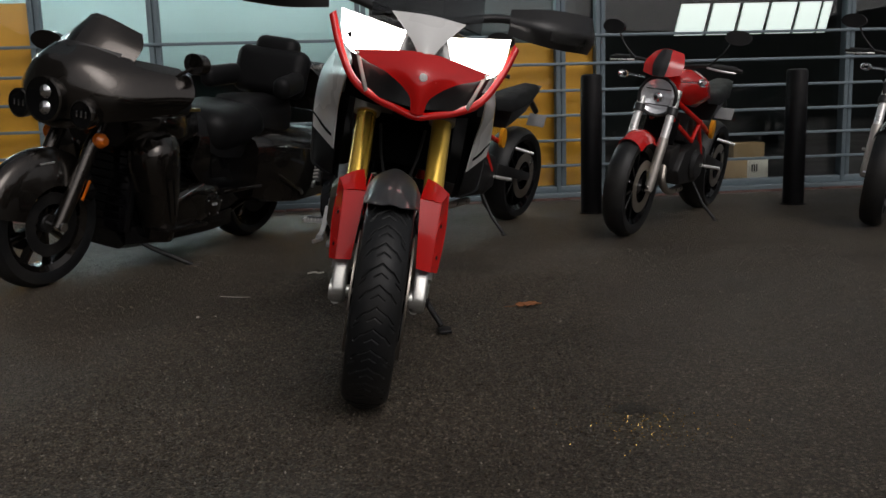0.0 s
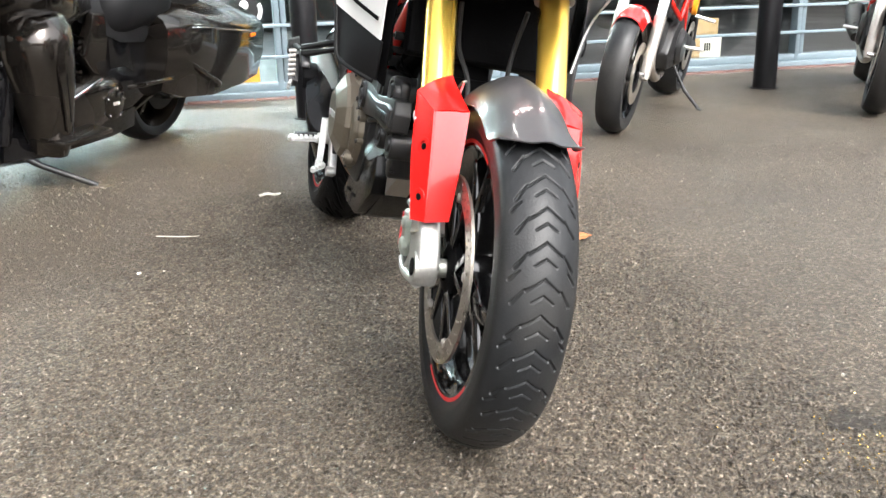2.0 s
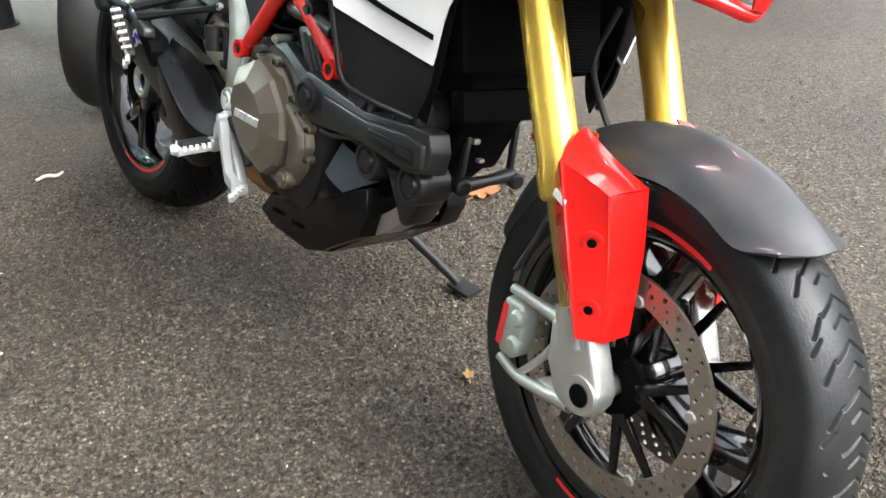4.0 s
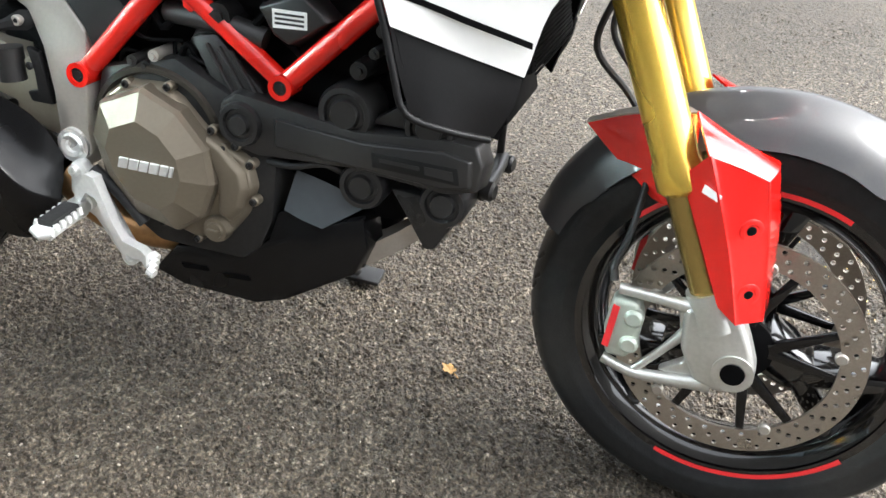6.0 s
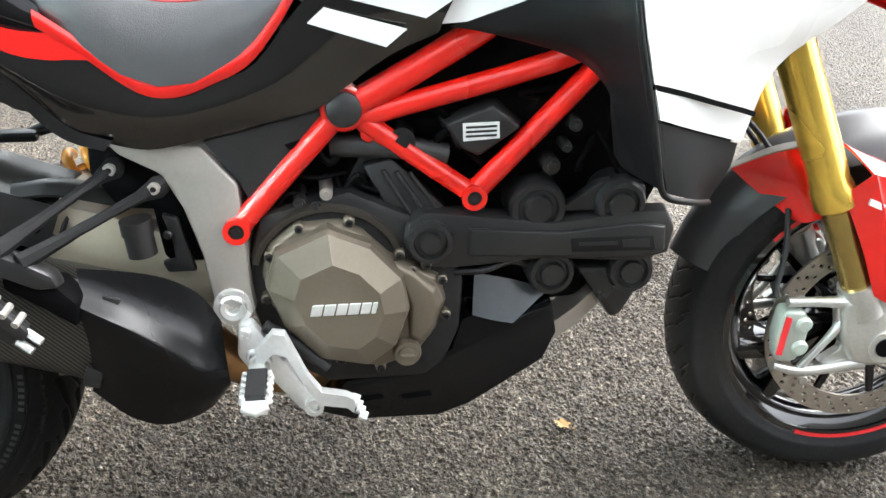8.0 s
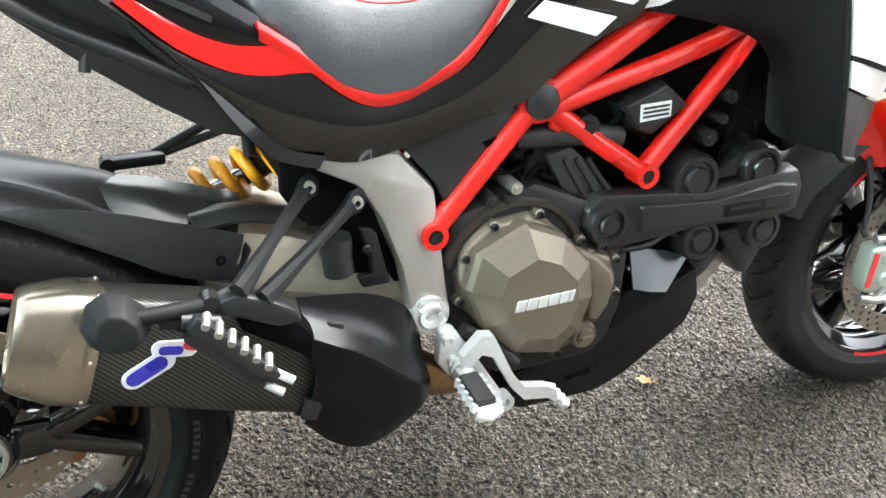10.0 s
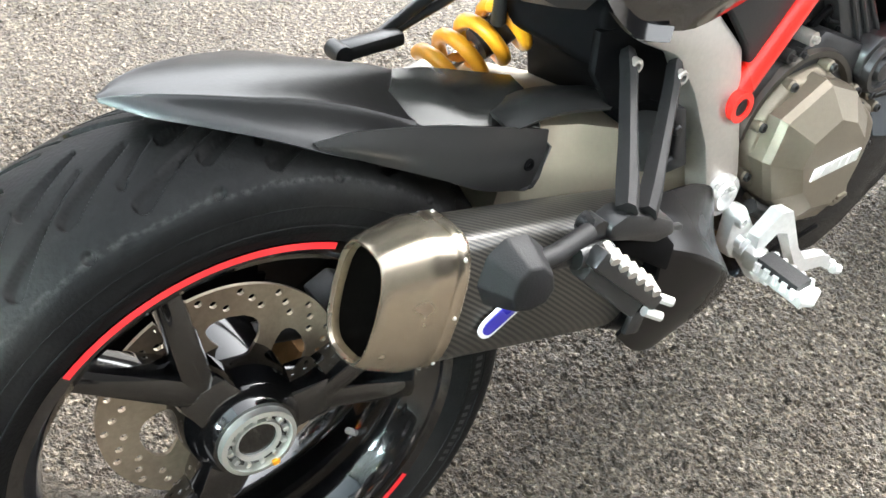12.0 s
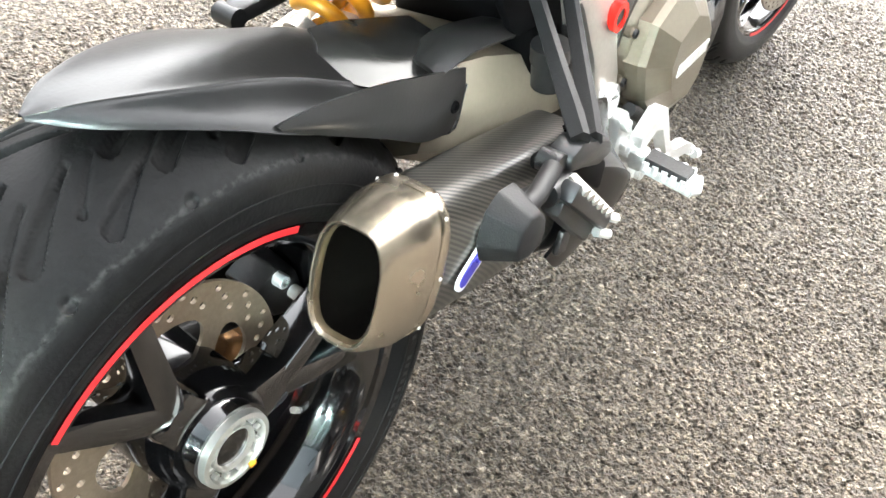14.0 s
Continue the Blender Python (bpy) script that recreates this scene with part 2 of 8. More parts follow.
def scuffed_tyre():
    """Tyre rubber with a pale dry scuff along the shoulder, broken by noise."""
    m = material("scuffed_tyre_rubber", (0.0062, 0.0063, 0.0065), 0.5, vary=0.4, scale=14, bump=0.3, dirt=0.035, specular=0.12)
    n, l = m.node_tree.nodes, m.node_tree.links
    b = n["Principled BSDF"]
    base = b.inputs["Base Color"].links[0].from_socket
    where = n.new("ShaderNodeTexCoord").outputs["Object"]
    flat = n.new("ShaderNodeVectorMath")
    flat.operation = "MULTIPLY_ADD"
    flat.inputs[1].default_value, flat.inputs[2].default_value = (1, 0, 1), (0, 0, -0.322)
    l.new(where, flat.inputs[0])
    far = n.new("ShaderNodeVectorMath")
    far.operation = "LENGTH"
    l.new(flat.outputs[0], far.inputs[0])
    wob, rub = n.new("ShaderNodeTexNoise"), n.new("ShaderNodeTexNoise")
    for tex, s in ((wob, 22.0), (rub, 160.0)):
        tex.inputs["Scale"].default_value, tex.inputs["Detail"].default_value = s, 5
        l.new(where, tex.inputs["Vector"])
    shift = n.new("ShaderNodeMath")
    shift.operation = "MULTIPLY_ADD"
    shift.inputs[1].default_value = 0.012
    l.new(wob.outputs["Fac"], shift.inputs[0])
    l.new(far.outputs["Value"], shift.inputs[2])
    band = n.new("ShaderNodeValToRGB")
    e = band.color_ramp.elements
    e[0].position, e[0].color = 0.30, (0, 0, 0, 1)
    e[1].position, e[1].color = 0.70, (0, 0, 0, 1)
    for p, g in ((0.44, 0.08), (0.50, 1.0), (0.535, 0.12)):
        q = e.new(p)
        q.color = (g, g, g, 1)
    span = n.new("ShaderNodeMapRange")
    span.inputs["From Min"].default_value, span.inputs["From Max"].default_value = 0.262, 0.322
    l.new(shift.outputs[0], span.inputs["Value"])
    l.new(span.outputs[0], band.inputs["Fac"])
    patchy = n.new("ShaderNodeMapRange")
    patchy.inputs["From Min"].default_value, patchy.inputs["From Max"].default_value = 0.42, 0.62
    l.new(rub.outputs["Fac"], patchy.inputs["Value"])
    much = n.new("ShaderNodeMath")
    much.operation = "MULTIPLY"
    l.new(band.outputs["Color"], much.inputs[0])
    l.new(patchy.outputs[0], much.inputs[1])
    part_of = n.new("ShaderNodeMath")
    part_of.operation = "MULTIPLY"
    part_of.inputs[1].default_value = 0.085
    l.new(much.outputs[0], part_of.inputs[0])
    mix = n.new("ShaderNodeMix")
    mix.data_type = "RGBA"
    mix.inputs["B"].default_value = (0.30, 0.30, 0.29, 1)
    l.new(part_of.outputs[0], mix.inputs["Factor"])
    l.new(base, mix.inputs["A"])
    l.new(mix.outputs["Result"], b.inputs["Base Color"])
    return m


M_SCUFF = scuffed_tyre()
M_SEAT = material("grey_black_seat_vinyl", (0.052, 0.052, 0.054), 0.45, vary=0.08, scale=30, bump=0.3)
M_LEATHER = material("black_leather_seat", (0.006, 0.006, 0.0065), 0.5, vary=0.15, scale=20, bump=0.35, specular=0.22)
M_THREAD = material("red_seat_stitching", (0.35, 0.02, 0.02), 0.7)
M_TAPE = material("red_rim_tape", (0.70, 0.025, 0.03), 0.35, vary=0.05)
M_DECAL_BLUE = material("blue_sticker", (0.03, 0.025, 0.32), 0.35, vary=0.05)
M_DECAL_WHITE = material("white_sticker", (0.8, 0.8, 0.78), 0.4, vary=0.05)
M_CHROME = material("chrome", (0.75, 0.75, 0.76), 0.08, metal=1.0, vary=0.05, scale=10)
M_RUBBER = material("black_rubber", (0.015, 0.015, 0.015), 0.6, vary=0.2, scale=30, bump=0.3)
M_AMBER = material("amber_lens", (0.75, 0.16, 0.008), 0.2, vary=0.1, coat=0.5)
M_YELLOW = material("yellow_painted_panel", (0.85, 0.42, 0.035), 0.5, vary=0.1, scale=3)
M_BLUEGREY = material("blue_grey_steel", (0.17, 0.22, 0.25), 0.45, metal=0.2, vary=0.12, scale=8, dirt=0.1)
M_BOLLARD = material("black_bollard_paint", (0.006, 0.006, 0.007), 0.4, vary=0.25, scale=8, dirt=0.03, specular=0.2)
M_CARD = material("brown_cardboard", (0.42, 0.29, 0.15), 0.8, vary=0.1, scale=12)
M_PAPER = material("pale_paper", (0.7, 0.68, 0.6), 0.7, vary=0.06, scale=12)
M_LEAF = material("dry_brown_leaf", (0.34, 0.13, 0.045), 0.6, vary=0.3, scale=60, bump=0.4)
M_LEAF_PALE = material("dry_yellow_leaf", (0.36, 0.21, 0.07), 0.6, vary=0.3, scale=60, bump=0.4)
M_WALL = material("showroom_wall", (0.05, 0.058, 0.06), 0.7, vary=0.08, scale=2)
M_CEIL = material("pale_teal_ceiling", (0.62, 0.80, 0.80), 0.7, vary=0.05, scale=2)
M_FLOOR = material("dark_tile_floor", (0.03, 0.03, 0.033), 0.5, vary=0.1, scale=2)
M_BRICK = material("red_brick_edging", (0.13, 0.06, 0.05), 0.7, vary=0.25, scale=15, bump=0.4, dirt=0.3)
# Emission added to bring the pale sign shapes up to brightness.
M_SIGN = shining("glowing_pale_green_white_sign", (0.8, 0.95, 0.88), 1.3)
# Lamp reflector with a faint emission added to make it read bright.
M_GLOW = material("glowing_lamp_reflector", (0.92, 0.93, 0.95), 0.12, metal=0.7, vary=0.3, scale=20, bump=1.0, bump_scale=60)
M_GLOW.node_tree.nodes["Principled BSDF"].inputs["Emission Color"].default_value = (0.9, 0.95, 1.0, 1)
M_GLOW.node_tree.nodes["Principled BSDF"].inputs["Emission Strength"].default_value = 0.10
M_GLASS = clear("window_glass", (0.93, 0.97, 0.96))
M_LENS = clear("headlamp_glass", (0.95, 0.96, 0.97), 0.05)
M_SMOKE = clear("smoked_screen", (0.35, 0.37, 0.38), 0.03)
M_LAMP = shining("lit_headlamp", (1.0, 0.97, 0.92), 16.0)
M_PANEL = shining("lit_ceiling_panel", (0.85, 1.0, 1.0), 75.0)


# ---- mesh helpers ----
def part(name, bm, mat, parent=None, label="", sharp=38):
    """Links a bmesh as one mesh object under a thing or a part."""
    me = bpy.data.meshes.new(name)
    bmesh.ops.recalc_face_normals(bm, faces=bm.faces)
    bm.to_mesh(me)
    bm.free()
    me.materials.append(mat)
    me.shade_smooth()
    me.set_sharp_from_angle(angle=radians(sharp))
    ob = new(name, me)
    if parent is not None:
        ob.parent = parent
    if label:
        ob["label"] = label
    return ob


def thing(name, m, label, category, group=""):
    ob = new(name)
    ob.empty_display_size = 0.1
    ob.matrix_world = m
    return tagged(ob, label, category, group)


def build(verts, faces):
    bm = bmesh.new()
    vs = [bm.verts.new(v) for v in verts]
    for f in faces:
        if len(set(f)) > 2:
            try:
                bm.faces.new([vs[i] for i in f])
            except ValueError:
                pass
    return bm


def join(*bms):
    out = bmesh.new()
    for b in bms:
        me = bpy.data.meshes.new("tmp")
        b.to_mesh(me)
        b.free()
        out.from_mesh(me)
        bpy.data.meshes.remove(me)
    return out


def mirrored(bm):
    b = bm.copy()
    bmesh.ops.scale(b, vec=(1, -1, 1), verts=b.verts)
    bmesh.ops.reverse_faces(b, faces=b.faces)
    return b


def moved(bm, m):
    bm.transform(m)
    return bm


def chamfer(bm, size, seg=2, angle=25):
    if size > 0:
        edges = [e for e in bm.edges if len(e.link_faces) == 2 and e.calc_face_angle(0) > radians(angle)]
        bmesh.ops.bevel(bm, geom=edges, offset=size, segments=seg, affect="EDGES", profile=0.5, clamp_overlap=True)
    return bm


def plate(pts, y0, y1, bevel=0.003, seg=2):
    """A plate whose outline lies in x and z, from y0 to y1."""
    n = len(pts)
    verts = [(x, y0, z) for x, z in pts] + [(x, y1, z) for x, z in pts]
    faces = [list(range(n)), list(range(2 * n - 1, n - 1, -1))] + [[i, (i + 1) % n, n + (i + 1) % n, n + i] for i in range(n)]
    bm = build(verts, faces)
    bmesh.ops.recalc_face_normals(bm, faces=bm.faces)
    return chamfer(bm, bevel, seg)


def slab(pts, face_y, back_y, inset, crown=0.0, bevel=0.003):
    """A cast cover: outline at back_y, drawn in by inset at face_y."""
    cx, cz = sum(p[0] for p in pts) / len(pts), sum(p[1] for p in pts) / len(pts)
    n = len(pts)
    small = []
    for x, z in pts:
        d = math.hypot(x - cx, z - cz) or 1
        k = max(0.1, 1 - inset / d)
        small.append((cx + (x - cx) * k, cz + (z - cz) * k))
    verts = [(x, back_y, z) for x, z in pts] + [(x, face_y, z) for x, z in small]
    faces = [list(range(n)), list(range(2 * n - 1, n - 1, -1))] + [[i, (i + 1) % n, n + (i + 1) % n, n + i] for i in range(n)]
    bm = build(verts, faces)
    bmesh.ops.recalc_face_normals(bm, faces=bm.faces)
    return chamfer(bm, bevel, 2, 15)


def box(c, s, bevel=0.004, turn=(0, 0, 0), seg=2):
    bm = bmesh.new()
    bmesh.ops.create_cube(bm, size=1)
    bmesh.ops.scale(bm, vec=s, verts=bm.verts)
    chamfer(bm, min(bevel, min(s) * 0.45), seg)
    bm.transform(pose(*c, *turn))
    return bm


def spline(pts, steps):
    """Points along a smooth line through pts (Catmull-Rom)."""
    p = [Vector(q) for q in pts]
    p = [2 * p[0] - p[1]] + p + [2 * p[-1] - p[-2]]
    out = []
    for i in range(1, len(p) - 2):
        for k in range(steps):
            t = k / steps
            a, b, c, d = p[i - 1], p[i], p[i + 1], p[i + 2]
            out.append(0.5 * (2 * b + (c - a) * t + (2 * a - 5 * b + 4 * c - d) * t * t + (3 * b - 3 * c + d - a) * t ** 3))
    out.append(p[-2])
    return out


def tube(pts, r, n=12, smooth=0, caps=True):
    """A round bar along pts; r is a radius or one for each point."""
    p = spline(pts, smooth) if smooth else [Vector(q) for q in pts]
    if isinstance(r, (int, float)):
        rs = [r] * len(p)
    else:
        rs = [r[min(int(i * (len(r) - 1) / max(1, len(p) - 1)), len(r) - 2)] for i in range(len(p))] if len(r) != len(p) else list(r)
        if len(r) != len(p):
            rs = list(np.interp(np.linspace(0, 1, len(p)), np.linspace(0, 1, len(r)), r))
    verts, faces, ref = [], [], None
    for i, q in enumerate(p):
        d = (p[min(i + 1, len(p) - 1)] - p[max(i - 1, 0)]).normalized()
        if ref is None:
            ref = d.orthogonal().normalized()
        ref = (ref - d * ref.dot(d)).normalized()
        side = d.cross(ref)
        for k in range(n):
            w = 2 * math.pi * k / n
            verts.append(q + (ref * math.cos(w) + side * math.sin(w)) * rs[i])
    for i in range(len(p) - 1):
        for k in range(n):
            faces.append([i * n + k, i * n + (k + 1) % n, (i + 1) * n + (k + 1) % n, (i + 1) * n + k])
    if caps:
        faces += [list(range(n - 1, -1, -1)), list(range((len(p) - 1) * n, len(p) * n))]
    return build(verts, faces)


def pipe(a, b, r_out, r_in, n=20):
    """A short open tube from a to b."""
    a, b = Vector(a), Vector(b)
    d = (b - a).normalized()
    u = d.orthogonal().normalized()
    v = d.cross(u)
    verts, faces = [], []
    for q, r in ((a, r_out), (b, r_out), (b, r_in), (a, r_in)):
        verts += [q + (u * math.cos(2 * math.pi * k / n) + v * math.sin(2 * math.pi * k / n)) * r for k in range(n)]
    for j in range(4):
        for k in range(n):
            faces.append([j * n + k, j * n + (k + 1) % n, (j + 1) % 4 * n + (k + 1) % n, (j + 1) % 4 * n + k])
    return build(verts, faces)


def lathe(profile, c, n=64, start=0, stop=360, closed=False):
    """Turns (radius, y) points about the y axis through c."""
    full = abs(stop - start) >= 360
    m = n if full else n + 1
    verts, faces = [], []
    for i in range(m):
        w = radians(start + (stop - start) * i / n)
        verts += [(c[0] + r * math.cos(w), c[1] + y, c[2] + r * math.sin(w)) for r, y in profile]
    k = len(profile)
    for i in range(n):
        for j in range(k if closed else k - 1):
            faces.append([i * k + j, i * k + (j + 1) % k, (i + 1) % m * k + (j + 1) % k, (i + 1) % m * k + j])
    return build(verts, faces)


def disc(c, r, y0, y1, n=32, bevel=0.002):
    return lathe([(0, y0), (r - bevel, y0), (r, y0 + bevel), (r, y1 - bevel), (r - bevel, y1), (0, y1)], c, n)


def loft(loops, caps=True):
    n = len(loops[0])
    verts = [v for lp in loops for v in lp]
    faces = []
    for i in range(len(loops) - 1):
        for k in range(n):
            faces.append([i * n + k, i * n + (k + 1) % n, (i + 1) * n + (k + 1) % n, (i + 1) * n + k])
    if caps:
        faces += [list(range(n - 1, -1, -1)), list(range((len(loops) - 1) * n, len(loops) * n))]
    return build(verts, faces)


def sheet(rows, thick=0.004, steps=5):
    """A curved panel through rows of points, with thickness."""
    lines = [spline(r, steps) for r in rows]
    cols = [spline([ln[i] for ln in lines], steps) for i in range(len(lines[0]))]
    nu, nv = len(cols), len(cols[0])
    g = [[cols[i][j] for j in range(nv)] for i in range(nu)]
    back = []
    for i in range(nu):
        line = []
        for j in range(nv):
            du = g[min(i + 1, nu - 1)][j] - g[max(i - 1, 0)][j]
            dv = g[i][min(j + 1, nv - 1)] - g[i][max(j - 1, 0)]
            nn = du.cross(dv)
            line.append(g[i][j] + (nn.normalized() if nn.length > 1e-12 else Vector((0, 1, 0))) * thick)
        back.append(line)
    verts = [g[i][j] for i in range(nu) for j in range(nv)] + [back[i][j] for i in range(nu) for j in range(nv)]
    q = nu * nv
    at = lambda i, j: i * nv + j
    faces = []
    for i in range(nu - 1):
        for j in range(nv - 1):
            f = [at(i, j), at(i + 1, j), at(i + 1, j + 1), at(i, j + 1)]
            faces += [f, [q + k for k in reversed(f)]]
    rim = [at(i, 0) for i in range(nu)] + [at(nu - 1, j) for j in range(1, nv)] + [at(i, nv - 1) for i in range(nu - 2, -1, -1)] + [at(0, j) for j in range(nv - 2, 0, -1)]
    for k in range(len(rim)):
        a, b = rim[k], rim[(k + 1) % len(rim)]
        faces.append([a, b, q + b, q + a])
    return build(verts, faces)


def pierced(outer, holes, y0, y1):
    """A flat plate with real holes: outlines in x and z."""
    bm = bmesh.new()
    edges = []
    for lp in [outer] + holes:
        vs = [bm.verts.new((x, y0, z)) for x, z in lp]
        edges += [bm.edges.new((vs[i], vs[(i + 1) % len(vs)])) for i in range(len(vs))]
    bmesh.ops.triangle_fill(bm, use_beauty=True, edges=edges)
    faces = list(bm.faces)
    got = bmesh.ops.extrude_face_region(bm, geom=faces)
    bmesh.ops.translate(bm, vec=(0, y1 - y0, 0), verts=[v for v in got["geom"] if isinstance(v, bmesh.types.BMVert)])
    return bm


def ring(cx, cz, r, n, turn=0.0):
    return [(cx + r * math.cos(2 * math.pi * k / n + turn), cz + r * math.sin(2 * math.pi * k / n + turn)) for k in range(n)]


def brake_disc(c, r_out, r_in, y, thick, rows, per_row, hole=0.0038):
    """A drilled ring."""
    holes = [ring(c[0], c[2], r_in, 72)]
    for k in range(per_row):
        for j in range(rows):
            w = 2 * math.pi * (k + j / rows) / per_row
            rad = r_in + (r_out - r_in) * (j + 0.7) / (rows + 0.4)
            holes.append(ring(c[0] + rad * math.cos(w), c[2] + rad * math.sin(w), hole, 8))
    return pierced(ring(c[0], c[2], r_out, 96), holes, c[1] + y - thick / 2, c[1] + y + thick / 2)


def tyre(c, radius, width, rim, grooves, n_round=1680, n_side=132):
    """A road tyre with cut grooves: grooves(s, v) gives the depth at s along the tread and v across it, both in metres."""
    half = width / 2
    verts, faces = [], []
    prof = []
    for j in range(n_side + 1):
        u = -1 + 2 * j / n_side
        y = half * math.sin(u * math.pi / 2 * 0.93) / math.sin(math.pi / 2 * 0.93)
        crown = radius - 0.42 * half * (abs(y) / half) ** 2.1 - 0.012 * (abs(u) ** 9)
        prof.append((crown, y))
    s_pos = [0.0]
    for j in range(1, n_side + 1):
        s_pos.append(s_pos[-1] + math.hypot(prof[j][0] - prof[j - 1][0], prof[j][1] - prof[j - 1][1]))
    midv = s_pos[-1] / 2
    edge = prof[0][0]
    wall = [(rim, -half * 0.86), (rim + 0.006, -half * 0.93), (rim + 0.014, -half * 0.955), (rim + 0.016, -half * 0.985), (edge - 0.018, -half * 1.0)]
    wall_up = [(r, -y) for r, y in reversed(wall)]
    k = len(wall) + len(prof) + len(wall_up)
    for i in range(n_round):
        w = 2 * math.pi * i / n_round
        s = w * radius
        line = list(wall) + [(r - grooves(s, s_pos[j] - midv), y) for j, (r, y) in enumerate(prof)] + wall_up
        verts += [(c[0] + r * math.cos(w), c[1] + y, c[2] + r * math.sin(w)) for r, y in line]
    for i in range(n_round):
        a, b = i * k, (i + 1) % n_round * k
        for j in range(k - 1):
            faces.append([a + j, a + j + 1, b + j + 1, b + j])
    return build(verts, faces)


def slot(s, v, s0, v0, s1, v1, w0, w1, depth):
    """Depth of a tapered groove from (s0, v0) to (s1, v1)."""
    dx, dy = s1 - s0, v1 - v0
    t = max(0.0, min(1.0, ((s - s0) * dx + (v - v0) * dy) / (dx * dx + dy * dy)))
    d = math.hypot(s - s0 - t * dx, v - v0 - t * dy)
    w = w0 + (w1 - w0) * t
    return depth * max(0.0, min(1.0, (w - d) / 0.0026 + 0.5))


def rear_tread(length):
    pitch = length / 17

    def depth(s, v):
        best = 0.0
        for side in (-1, 1):
            q = v * side
            if q < -0.004 or q > 0.1:
                continue
            b = (s - 0.46 + (pitch / 2 if side > 0 else 0)) % pitch
            for base in (b, b + pitch):
                if q > 0.018:
                    best = max(best, slot(base, q, 0.004, 0.027, 0.044, 0.051, 0.0011, 0.0013, 0.0035), slot(base, q, 0.044, 0.051, 0.096, 0.078, 0.0012, 0.0072, 0.0065))
                    best = max(best, slot(base, q, 0.083, 0.022, 0.151, 0.060, 0.0012, 0.0070, 0.0065), slot(base, q, 0.064, 0.025, 0.101, 0.056, 0.001, 0.0013, 0.0035))
                    best = max(best, slot(base, q, 0.1005, 0.0555, 0.1025, 0.0575, 0.003, 0.003, 0.004), slot(base, q, 0.153, 0.0925, 0.155, 0.0935, 0.0042, 0.0042, 0.004))
                best = max(best, slot(base, q, 0.0, 0.004, 0.056, 0.032, 0.0012, 0.0060, 0.006))
        return best
    return depth


def front_tread(length):
    pitch = length / 36

    def depth(s, v):
        best = 0.0
        q = abs(v)
        if q > 0.06:
            return 0.0
        b = s % pitch
        odd = int(s / pitch) % 2
        for base in (b, b - pitch, b + pitch):
            best = max(best, slot(base, q, 0.032, -0.002, 0.020, 0.014, 0.0011, 0.0012, 0.0035), slot(base, q, 0.020, 0.014, 0.012, 0.026, 0.0012, 0.0016, 0.0035))
            best = max(best, slot(base, q, 0.008, -0.002, -0.004, 0.016, 0.0010, 0.0012, 0.003))
            best = max(best, slot(base, q, 0.014, 0.028, -0.008, 0.045, 0.001, 0.0026, 0.0042))
            if odd:
                best = max(best, slot(base, q, 0.040, 0.038, 0.026, 0.052, 0.001, 0.0022, 0.004))
        return best
    return depth


def bolt(c, r, y0, y1, parent, mat=None, name="bolt"):
    """A cap screw with a hollow head, facing y0."""
    s = 1 if y1 > y0 else -1
    return part(name, lathe([(0, y0 + s * r * 0.7), (r * 0.5, y0 + s * r * 0.7), (r * 0.5, y0), (r * 0.85, y0), (r, y0 + s * r * 0.2), (r, y1)], c, 12), mat or M_ALU, parent)


# ---- ground ----
def chip_heights(xs, ys):
    """Surface heights of worn chippings set in binder: tilted flat tops with sunken joints."""
    rng = np.random.default_rng(5)
    cell = 0.0072
    gx, gy = np.meshgrid(xs, ys, indexing="ij")
    cx, cy = np.floor((gx - xs[0]) / cell).astype(int) + 2, np.floor((gy - ys[0]) / cell).astype(int) + 2
    size = (cx.max() + 3, cy.max() + 3)
    jx, jy = rng.random(size), rng.random(size)
    top = rng.normal(0.0, 0.0009, size) - 0.0028 * (rng.random(size) < 0.16)
    tilt_x, tilt_y = rng.normal(0, 0.16, size), rng.normal(0, 0.16, size)
    first, second, level = np.full(gx.shape, 9.0), np.full(gx.shape, 9.0), np.zeros(gx.shape)
    for a in (-1, 0, 1):
        for b in (-1, 0, 1):
            i, j = cx + a, cy + b
            dx = gx - (xs[0] + (i - 2 + jx[i, j]) * cell)
            dy = gy - (ys[0] + (j - 2 + jy[i, j]) * cell)
            d = np.hypot(dx, dy)
            near = d < first
            second = np.where(near, first, np.minimum(second, d))
            level = np.where(near, top[i, j] + tilt_x[i, j] * dx + tilt_y[i, j] * dy, level)
            first = np.where(near, d, first)
    joint = np.clip((second - first) / 0.0022, 0, 1)
    fade = np.clip(np.minimum(np.minimum(gx - xs[0], xs[-1] - gx), np.minimum(gy - ys[0], ys[-1] - gy)) / 0.32, 0, 1)
    return (level - 0.0022 * (1 - joint) + 0.0002) * fade


